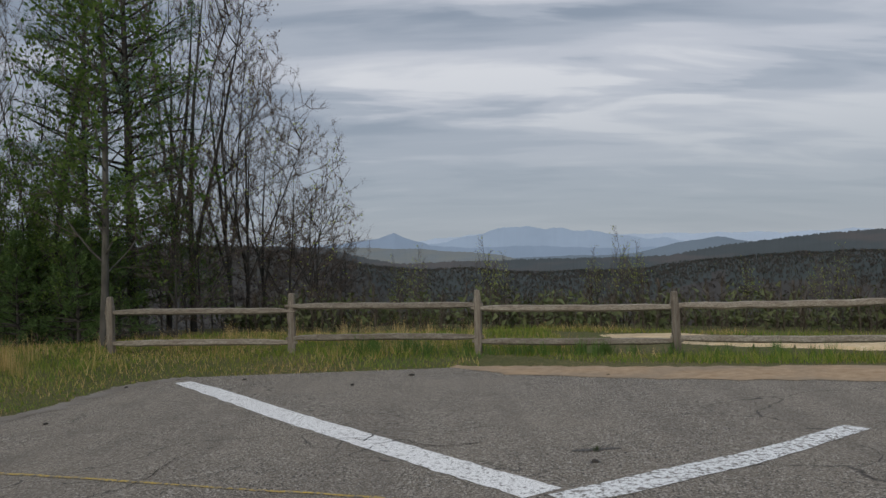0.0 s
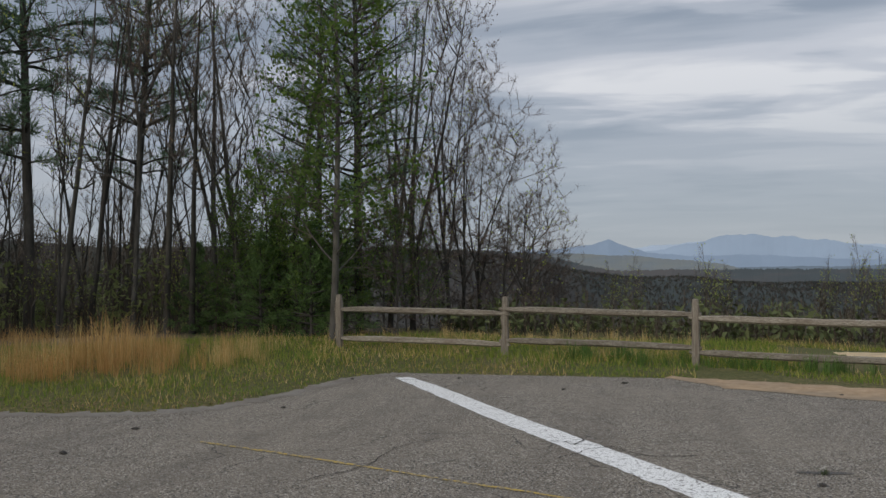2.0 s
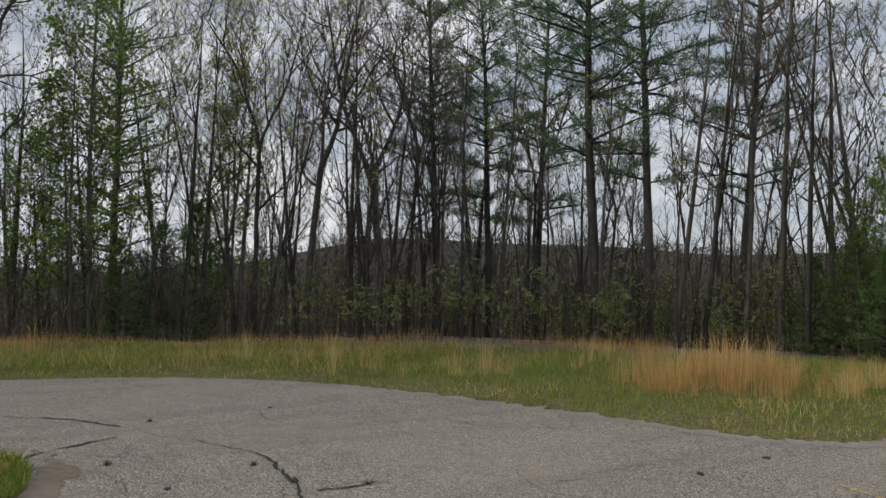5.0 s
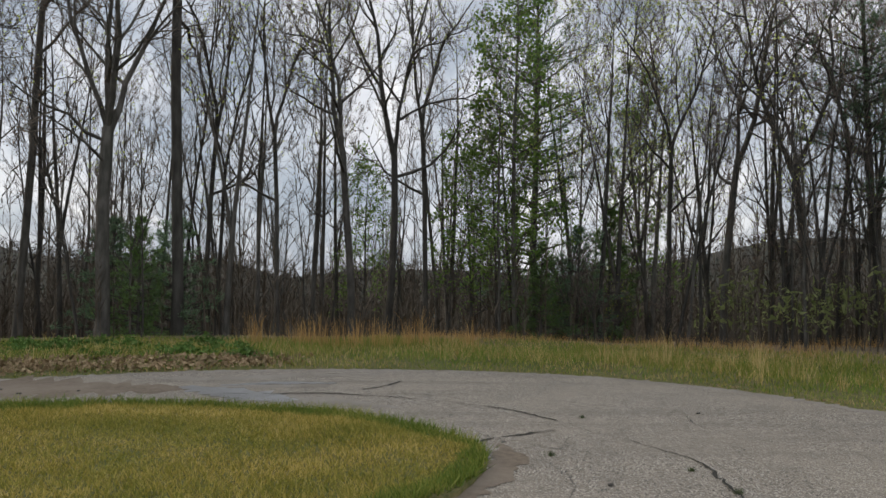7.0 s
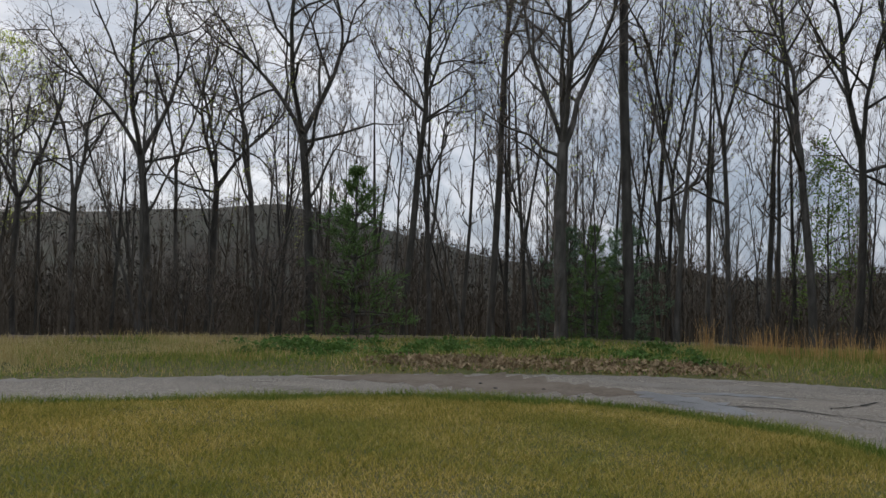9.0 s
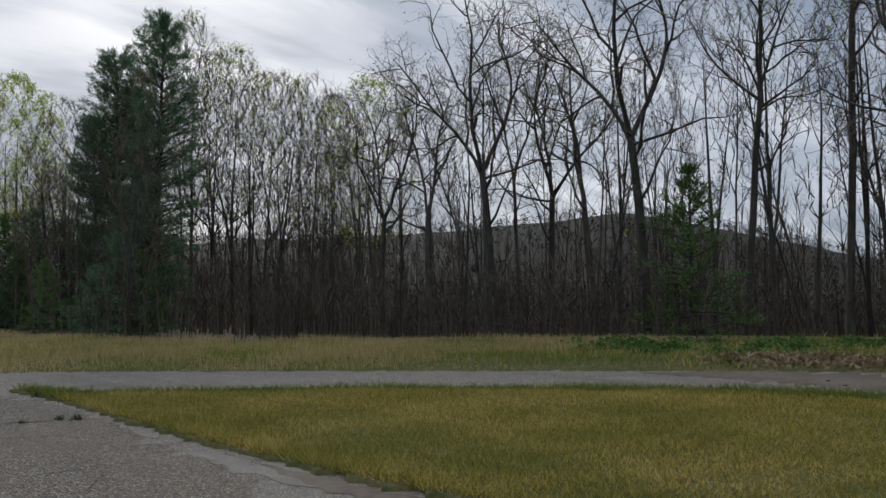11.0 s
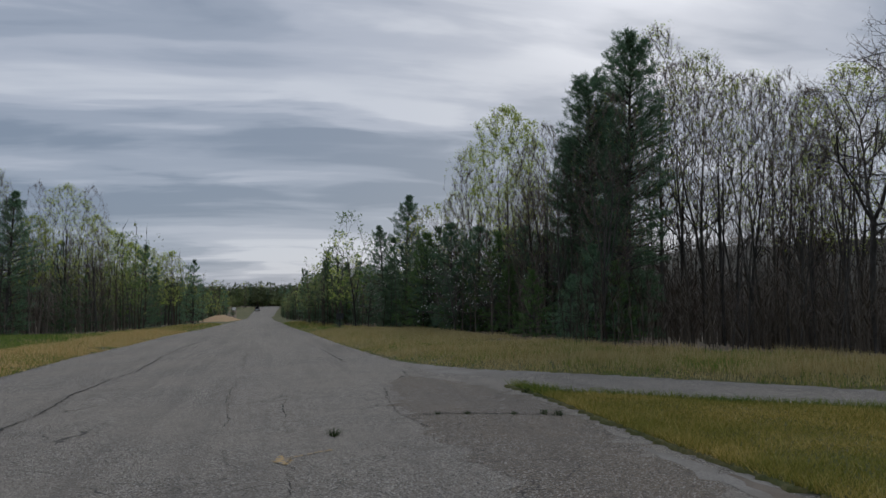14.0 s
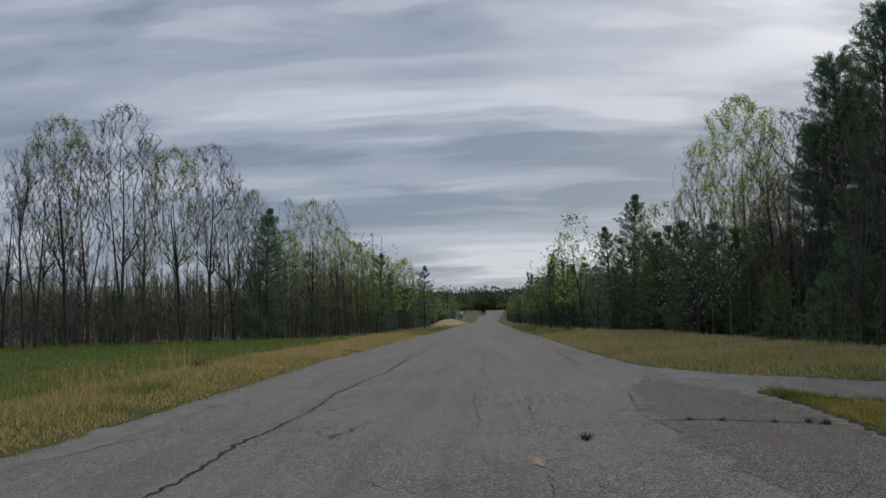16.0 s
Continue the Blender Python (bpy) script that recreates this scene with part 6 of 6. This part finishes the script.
woods("hill_leafing", "pale green leafing trees among the hill woods", 900, (20, 165), 120, 720, M_FARLEAF, 8, "leaf", 30, 39, None, 0.8)
woods("hill_pines", "dark pines scattered over the hill woods", 700, (20, 165), 110, 720, M_FARPINE, 7, "pine", 26, 33, None, 0.8)
woods("valley_woods", "grey-brown bare woods covering the valley floor", 15000, (-42, 20), 150, 1020, M_HAZYWOOD, 4.8, "crown", 13, 34, None, 0.6)
woods("valley_pines", "dark green pine stands in the valley", 16000, (-42, 20), 420, 1050, M_HAZYPINE, 5.2, "pine", 10, 35, None, 0.45)
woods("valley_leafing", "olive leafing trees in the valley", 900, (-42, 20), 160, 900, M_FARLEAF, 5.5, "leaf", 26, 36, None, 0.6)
woods("roadside_woods", "leafing woods along the road", 700, (158, 181), 66, 330, M_NEARLEAF, 6.2, "leaf", 80, 37, 6)
woods("edge_leafing", "olive leafing thicket behind the roadside grass", 260, (157, 174), 38, 75, M_NEARLEAF, 4.2, "leaf", 110, 57, 8)
woods("edge_thicket", "brown bare thicket behind the roadside grass", 900, (140, 174), 33, 75, M_NEARBRUSH, 3.6, "bare", 40, 58, 8)
woods("roadside_pines", "dark evergreens crowding along the road", 380, (158, 181), 46, 330, M_NEARPINE, 5.4, "pine", 170, 40, 5)
woods("roadside_brush", "bare brown brush under the roadside trees", 1000, (157, 181), 36, 200, M_NEARBRUSH, 4.0, "bare", 22, 41, 6.5)
woods("field_woods", "bare grey woods behind the green field", 900, (186, 226), 54, 190, M_NEARBRUSH, 7.0, "bare", 36, 42, 6)
woods("field_leafing", "pale leafing trees behind the green field", 700, (182, 226), 62, 330, M_NEARLEAF, 6.0, "leaf", 80, 43, 5)
woods("field_pines", "dark young evergreens under the field's trees", 420, (182, 226), 51, 330, M_NEARPINE, 3.4, "pine", 110, 44, 5)
woods("field_brush", "brown brush at the foot of the field's trees", 1500, (186, 226), 50, 120, M_NEARBRUSH, 3.6, "bare", 24, 45, 6)
woods("verge_leafing", "green leafing trees close along the far road", 420, (173.5, 181), 75, 330, M_NEARLEAF, 7.0, "leaf", 90, 61, 2.5)
woods("verge_pines", "evergreens close along the far road", 150, (173.5, 181), 75, 330, M_NEARPINE, 6.5, "pine", 170, 62, 2.5)
woods("bank_leafing", "leafing trees close behind the soil bank", 480, (181.3, 197), 60, 330, M_NEARLEAF, 8.0, "leaf", 100, 63, 4.5)
woods("bank_pines", "evergreens close behind the soil bank", 130, (181.3, 190), 90, 330, M_NEARPINE, 6.0, "pine", 170, 64, 5)
woods("thicket", "bare thicket behind the roadside trees", 120, (156, 169), 40, 70, M_NEARBRUSH, 6.5, "bare", 44, 47, 8)
woods("slope_scrub", "low olive scrub on the slope behind the fence", 900, (-34, 15), 19, 30, M_FARLEAF, 1.2, "leaf", 26, 48, 6.5)
woods("slope_brush", "low bare brush on the slope behind the fence", 900, (-34, 15), 18.5, 32, M_FARBARE, 1.3, "bare", 20, 49, 6.5)
woods("end_woods", "woods closing the far end of the road", 900, (172, 192), 342, 430, M_FARLEAF, 9.5, "crown", 60, 46)
woods("end_brush", "low brush under the trees closing the road", 700, (172, 192), 340, 372, M_NEARLEAF, 4.0, "crown", 40, 60)
woods("end_pines", "dark evergreens closing the far end of the road", 130, (172, 192), 345, 420, M_NEARPINE, 9.0, "pine", 50, 59)


# ---- grass ----
def blades(name, x, y, z, tall, wide, material, label, bend=0.35, category="grass"):
    n = len(x)
    r = np.random.default_rng(n)
    a = r.uniform(0, 6.3, n)
    side = np.stack([np.cos(a), np.sin(a), 0 * a], -1)
    lean = r.normal(0, bend, (n, 2))
    h = tall * r.uniform(0.5, 1.3, n)
    p = np.stack([x, y, z - 0.01], -1)
    w = (wide * r.uniform(0.6, 1.3, n))[:, None]
    tip = p + np.stack([lean[:, 0] * h, lean[:, 1] * h, h], -1)
    v = np.stack([p - side * w, p + side * w, tip], 1).reshape(-1, 3)
    return tagged(new(name, mesh_of(name, v, np.arange(3 * n).reshape(-1, 3), material)), label, category, kind="stuff")


def lawn():
    r = np.random.default_rng(41)
    x, y = r.uniform(-11.7, -4.0, 300000), r.uniform(-14.2, 1.05, 300000)
    a, b = edge_x(ISLE_W, y), edge_x(ISLE_E, y)
    keep = (x > a + 0.02) & (x < b - 0.02)
    x, y, a, b = x[keep], y[keep], a[keep], b[keep]
    rim = np.minimum(x - a, b - x)
    z = 0.035 + 0.04 * np.minimum(1, rim / 1.2)
    tall = 0.055 + 0.05 * np.exp(-rim / 0.25) + 0.02 * fbm(x * 1.3, y * 1.3, 6)
    green = np.where(y > -0.6, rim, x - a) + 0.45 * fbm(x * 1.1, y * 1.1, 19) < np.where(rim < 0.22, 0.55, 0.4)
    tall = np.maximum(tall * np.where(green, 1.35, 1.0), 0.03)
    for name, on, material, label in (("lawn_grass", ~green, M_LAWN, "short mown grass, green fading to straw"),
                                      ("lawn_edge_grass", green, M_LUSH, "longer green grass along the lawn's edge")):
        blades(name, x[on], y[on], z[on], tall[on], 0.0075, material, label, 0.6)


lawn()


def verge(name, count, box, away, tall, wide, material, label, seed, where=None, bend=0.35):
    r = np.random.default_rng(seed)
    x, y = r.uniform(box[0], box[1], count), r.uniform(box[2], box[3], count)
    d = off_road(x, y)
    keep = (d > away[0]) & (d < away[1])
    if where is not None:
        keep &= where(x, y, d)
    x, y, d = x[keep], y[keep], d[keep]
    h = tall * np.clip(0.35 + d / 2.2, 0.35, 1.0) * (0.8 + 0.5 * fbm(x * 0.8, y * 0.8, 2)).clip(0.4, 1.6)
    blades(name, x, y, ground_z(x, y), h, wide, material, label, bend)


clump_noise = lambda x, y, s, k: fbm(x * k, y * k, s, 3)
in_view = lambda x, y, d: (bearing_of(x, y) < 216)
track = lambda x, y: (y > 19.7 - 0.62 * x) | (y < 14.15 - 0.24 * x) | (x < 2.3)
verge("verge_grass", 520000, (-26, 12, -26, 22), (-0.0, 6.5), 0.15, 0.009, M_VERGE, "rough green and yellow verge grass", 51,
      lambda x, y, d: in_view(x, y, d) & track(x, y) & (d > 0.02) & ((y > -11.5 - 0.25 * (x + 12)) | (clump_noise(x, y, 12, 0.7) < 0.1)) & ((x < 0.5) | (y < 9) | (d > 1.25)))
verge("dry_grass", 150000, (-26, 12, -26, 22), (0.2, 6.8), 0.22, 0.007, M_STRAW, "dry straw-coloured grass among the green", 52,
      lambda x, y, d: in_view(x, y, d) & track(x, y) & (clump_noise(x, y, 4, 0.8) > np.where((bearing_of(x, y) > 84) | (bearing_of(x, y) < 42), 0.02, -0.12)) & ((x < 0.5) | (y < 9) | (d > 2.1)))
verge("roadside_grass", 120000, (-14, 14, -120, -6), (0.02, 4.5), 0.16, 0.014, M_VERGE, "grass strip beside the road", 53,
      lambda x, y, d: (x > 0) | (y < -24))
verge("field_grass", 110000, (8, 42, -50, -6), (2.6, 40), 0.17, 0.02, M_FIELD, "bright green grass field beside the road", 55)
verge("roadside_straw", 50000, (-14, 14, -120, -6), (0.3, 4.5), 0.24, 0.014, M_STRAW, "dry yellow grass along the road edge", 54,
      lambda x, y, d: ((x > 0) | (y < -22)) & (clump_noise(x, y, 9, 0.5) > -0.1))


verge("edge_thatch", 90000, (-14, 9, 5, 15), (0.0, 0.8), 0.07, 0.012, M_DEADLEAF, "short brown thatch along the asphalt edge", 66,
      lambda x, y, d: clump_noise(x, y, 21, 1.7) > 0.75 * d - 0.15, 0.9)
verge("dead_stalks", 90000, (-26, 0, -18, 22), (5.6, 9.5), 0.30, 0.005, M_BROOM, "brown dead stalks along the wood's edge", 58,
      lambda x, y, d: (clump_noise(x, y, 15, 0.6) > -0.1) & (bearing_of(x, y) > 40) & (bearing_of(x, y) < 86))
verge("edge_straw", 150000, (5, 12, -62, -4), (0.12, 2.9), 0.17, 0.011, M_STRAW, "orange-tan dry grass along the road edge", 57,
      lambda x, y, d: clump_noise(x, y, 13, 0.9) > -0.5)
verge("straw_verge", 230000, (-18, 0, -48, -8), (0.2, 6.5), 0.22, 0.009, M_PALESTRAW, "tall dry straw over the loop's verge", 56,
      lambda x, y, d: (y < -11.5 - 0.25 * (x + 12)) & (clump_noise(x, y, 12, 0.7) > -0.45))


# tall dry clumps
def clump_parts(seed, count, tall, spread, material, arch):
    r = np.random.default_rng(seed)
    v, f = [], []
    for _ in range(count):
        a, q = r.uniform(0, 6.3), abs(r.normal(0, spread))
        base = np.array([q * math.cos(a), q * math.sin(a), -0.02])
        h = tall * r.uniform(0.4, 1.2)
        out = np.array([math.cos(a + r.normal(0, 0.6)), math.sin(a + r.normal(0, 0.6)), 0]) * h * abs(r.normal(0.1, arch))
        side = np.array([-math.sin(a), math.cos(a), 0]) * 0.0036
        mid = base + out * 0.3 + [0, 0, h * 0.6]
        tip = base + out + [0, 0, h * r.uniform(0.85, 1.0)]
        k = len(v)
        v += [base - side, base + side, mid + side * 0.8, mid - side * 0.8, tip]
        f += [(k, k + 1, k + 2, k + 3), (k + 3, k + 2, k + 4)]
    return [("tuft", mesh_of("tuft", [tuple(q) for q in v], f, material))]


BROOM = Kind("broomsedge_clump", "dry grass", "upright clump of orange dry broomsedge", "broomsedge clumps",
             [clump_parts(301, 48, 0.9, 0.24, M_BROOM, 0.3), clump_parts(302, 40, 0.75, 0.28, M_BROOM, 0.36), clump_parts(305, 44, 0.85, 0.2, M_STRAW, 0.32)])
WISP = Kind("dry_grass_clump", "dry grass", "wispy arching clump of pale dry grass", "dry grass clumps",
            [clump_parts(303, 22, 0.8, 0.16, M_STRAW, 0.5), clump_parts(304, 16, 0.65, 0.14, M_STRAW, 0.55), clump_parts(306, 30, 0.6, 0.2, M_STRAW, 0.45)])
for n in range(100):
    b = rng.normal(37.0, 4.2) if n % 3 else rng.uniform(26, 44)
    x, y = at_bearing(b, rng.uniform(12.9, 16.2))
    if 25.5 < b < 45 and off_road(np.array([x]), np.array([y]))[0] > 0.9:
        BROOM.plant(x, y, rng.uniform(0.4, 0.8) + 0.35 * math.exp(-((b - 38.0) / 2.2) ** 2), rng.uniform(0, 6.3))
for b, d in ((93.5, 20), (92.4, 20.3), (91.0, 20), (89.8, 20), (88.6, 20.2), (88.0, 20), (86.2, 20.1), (85.4, 20.4), (82.0, 20.2), (96.5, 20.5), (93.0, 20.6)):
    x, y = at_bearing(b, d)
    BROOM.plant(x, y, rng.uniform(0.8, 1.2), rng.uniform(0, 6.3), 0)
    BROOM.plant(x + rng.normal(0, 0.3), y + rng.normal(0, 0.3), rng.uniform(0.6, 1.0), rng.uniform(0, 6.3), 1)
for n in range(56):
    b = rng.uniform(44, 84)
    x, y = at_bearing(b, rng.uniform(14.6, 18.5))
    if off_road(np.array([x]), np.array([y]))[0] > 0.8:
        WISP.plant(x, y, rng.uniform(0.45, 1.15), rng.uniform(0, 6.3))
for n in range(40):
    x, y = at_bearing(rng.uniform(-4, 23), rng.uniform(16.3, 19))
    WISP.plant(x, y, rng.uniform(0.5, 0.8), rng.uniform(0, 6.3))
for b, d, s in ((204.5, 19.5, 1.1), (202.3, 22.0, 1.2), (203.0, 21.5, 1.0), (208.0, 16.5, 1.0), (209.5, 17.0, 0.9), (206.0, 20, 0.8)):
    x, y = at_bearing(b, d)
    WISP.plant(x, y, s * 1.2, rng.uniform(0, 6.3))


# leafy weeds
def weed_parts(seed, count, tall, spread):
    r = np.random.default_rng(seed)
    a, q = r.uniform(0, 6.3, count), np.abs(r.normal(0, spread, count))
    c = np.stack([q * np.cos(a), q * np.sin(a), tall * r.uniform(0.05, 0.9, count) * np.exp(-q / spread * 0.5)], -1)
    return [("foliage", leaves_mesh("foliage", c, 0.045, M_WEED, r, 0.02))]


WEED = Kind("weed", "weed", "low dark green leafy weed in the grass", "leafy weeds", [weed_parts(311, 150, 0.26, 0.26), weed_parts(312, 110, 0.2, 0.2)])
for n in range(60):
    x, y = at_bearing(rng.uniform(97, 128), rng.uniform(17, 20.5))
    if off_road(np.array([x]), np.array([y]))[0] > 0.6:
        WEED.plant(x, y, rng.uniform(0.7, 1.4), rng.uniform(0, 6.3))
SEDGE = Kind("grass_tuft", "grass", "dark green grass tuft at the fence's foot", "green grass tufts", [clump_parts(321, 70, 0.34, 0.12, M_WEED, 0.35), clump_parts(322, 50, 0.26, 0.1, M_WEED, 0.4)])
for n in range(70):
    x = rng.uniform(-2.0, 8.5)
    y = 14.35 - 0.24 * x + rng.normal(0, 0.28)
    SEDGE.plant(x, y, rng.uniform(0.6, 1.2), rng.uniform(0, 6.3))
TUFT = Kind("pavement_weed", "weed", "small dark tuft growing from an asphalt crack", "tufts in the asphalt", [clump_parts(313, 70, 0.10, 0.055, M_TUFT, 0.5)])
for x, y, s in ((-0.7, -9.6, 1.1), (-3.75, -10.45, 1.0), (-3.6, -10.6, 0.9), (-3.2, -10.7, 0.6), (-2.6, -10.9, 0.6), (-2.2, -11.0, 0.6), (-6.5, 3.4, 0.5), (-6.9, 2.9, 0.6),
                (-8.4, 1.7, 0.6), (-4.15, -13.1, 1.3), (1.2, 6.8, 0.5), (-7.7, 2.85, 0.5), (-10.6, 2.7, 0.5), (8.2, -21, 3.5)):
    ob = TUFT.plant(x, y, s, rng.uniform(0, 6.3))
    if off_road(np.array([x]), np.array([y]))[0] == 0:
        ob.location.z = float(road_z(min(y, 0))) + 0.004


# dead leaves drifted on the verge
def dead_leaves():
    r = np.random.default_rng(61)
    path = spline([(-14.4, -7.6), (-15.2, -6.0), (-16.1, -3.9), (-16.8, -1.6)], 40)
    p = path[r.integers(0, len(path), 2600)] + r.normal(0, 0.36, (2600, 2))
    p = p[off_road(p[:, 0], p[:, 1]) > 0.05]
    at = np.c_[p, ground_z(p[:, 0], p[:, 1]) + r.uniform(0.01, 0.10, len(p))]
    tagged(new("dead_leaves", leaves_mesh("dead_leaves", at, 0.055, M_DEADLEAF, r, 0.01)), "brown dead leaves drifted on the verge", "leaves", kind="stuff")


dead_leaves()


# ---- pebbles and sticks on the asphalt ----
def pebble_mesh(seed):
    bm = bmesh.new()
    bmesh.ops.create_icosphere(bm, subdivisions=1, radius=0.04)
    r = np.random.default_rng(seed)
    for vert in bm.verts:
        vert.co *= r.uniform(0.7, 1.2)
        vert.co.z *= 0.55
    return bm_mesh("pebble", bm, M_STONE)


pebbles = [pebble_mesh(s) for s in (1, 2, 3)]
for n, (x, y, s) in enumerate(((-0.52, 12.0, 0.9), (1.12, 6.42, 0.8), (-5.2, 6.2, 1.0), (-5.3, 7.4, 0.8), (-4.6, 11.8, 0.8), (-3.0, 12.2, 0.7), (-1.3, 11.2, 0.8), (2.2, 11.3, 0.6), (-4.4, 9.0, 0.7),
                               (-10.9, 4.4, 0.7), (-13.0, -5.2, 0.9), (-12.6, -4.8, 0.8), (-12.9, -4.1, 0.7), (-12.4, -3.4, 0.7), (-7.2, 1.9, 0.8), (-6.4, 1.4, 0.9))):
    ob = tagged(new("pebble", pebbles[n % 3]), "small dark stone lying on the asphalt", "stone", "pebbles")
    ob.location, ob.rotation_euler, ob.scale = (x, y, float(road_z(min(y, 0))) + 0.012 * s), (0, 0, n * 1.3), (s * 1.4, s, s)


# ---- far along the road ----
def box(name, sx, sy, sz, at, material, parent, bevel=0.03, label=""):
    bm = bmesh.new()
    bmesh.ops.create_cube(bm, size=1)
    bmesh.ops.scale(bm, vec=(sx, sy, sz), verts=bm.verts)
    bmesh.ops.bevel(bm, geom=list(bm.edges), offset=bevel, segments=2, affect="EDGES")
    ob = part(name, bm_mesh(name, bm, material), parent, label)
    ob.location = at
    return ob


def make_car(x, y):
    car = tagged(new("car"), "dark parked car far along the road", "car")
    car.location = (x, y, float(road_z(y)))
    box("body", 1.75, 4.3, 0.62, (0, 0, 0.62), M_CAR, car, 0.14)
    cab = box("cabin", 1.5, 2.3, 0.55, (0, -0.2, 1.15), M_CAR, car, 0.16)
    box("rear_window", 1.25, 0.05, 0.34, (0, 1.16, 0.02), M_GLASS, cab, 0.015, "dark glass")
    box("side_window", 0.05, 1.8, 0.32, (0.75, 0, 0.02), M_GLASS, cab, 0.015, "dark glass")
    box("side_window", 0.05, 1.8, 0.32, (-0.75, 0, 0.02), M_GLASS, cab, 0.015, "dark glass")
    box("bumper", 1.7, 0.2, 0.24, (0, 2.15, 0.46), M_CARPALE, car, 0.05, "pale silver bumper")
    for sx in (-0.7, 0.7):
        box("tail_lamp", 0.28, 0.06, 0.16, (sx, 2.16, 0.78), M_LAMP, car, 0.02, "red tail lamp")
        for sy in (-1.35, 1.35):
            bm = bmesh.new()
            bmesh.ops.create_cone(bm, cap_ends=True, segments=20, radius1=0.32, radius2=0.32, depth=0.2)
            bmesh.ops.bevel(bm, geom=list(bm.edges), offset=0.03, segments=1, affect="EDGES")
            w = part("wheel", bm_mesh("wheel", bm, M_RUBBER), car)
            w.location, w.rotation_euler = (sx * 1.12, sy, 0.32), (0, radians(90), 0)


make_car(6.9, -298)


def make_sign(x, y, h, w, turn, face, label):
    sign = tagged(new("road_sign"), label, "sign")
    sign.location, sign.rotation_euler = (x, y, float(ground_z(x, y))), (0, 0, turn)
    box("post", 0.07, 0.07, h + 0.3, (0, 0, h / 2 - 0.15), M_PLATE, sign, 0.008)
    box("plate", w, 0.03, w * 0.8, (0, 0.06, h - w * 0.3), face, sign, 0.012)


make_sign(-3.6, -48, 0.95, 0.42, 0.1, M_PLATE, "small dark sign plate on a short post in the verge")
make_sign(10.6, -212, 3.0, 0.9, 0.2, M_SIGNWHITE, "white sign on a post beside a soil bank")
x, y = -3.6, -48.4
BUSHPINE.plant(x, y, 0.22, 0.4, 1, label="small dark shrub below the sign post")


def make_bank():
    """A low bank of bare tan soil beside the road."""
    u, v = np.meshgrid(np.linspace(-1, 1, 40), np.linspace(-1, 1, 14), indexing="ij")
    x = 12.3 + 3.0 * v + 0.3 * u
    y = -190 + 36 * u
    h = 1.3 * np.clip(1 - u ** 2, 0, 1) * np.clip(1 - v ** 2, 0, 1) + 0.12 * fbm(x, y, 14)
    verts = np.stack([x, y, ground_z(x, y) + h - 0.1], -1).reshape(-1, 3)
    f = [[i * 14 + j, (i + 1) * 14 + j, (i + 1) * 14 + j + 1, i * 14 + j + 1] for i in range(39) for j in range(13)]
    tagged(new("soil_bank", mesh_of("soil_bank", verts, f, M_BANK, True)), "low bank of bare tan soil beside the road", "soil", kind="structure")


make_bank()
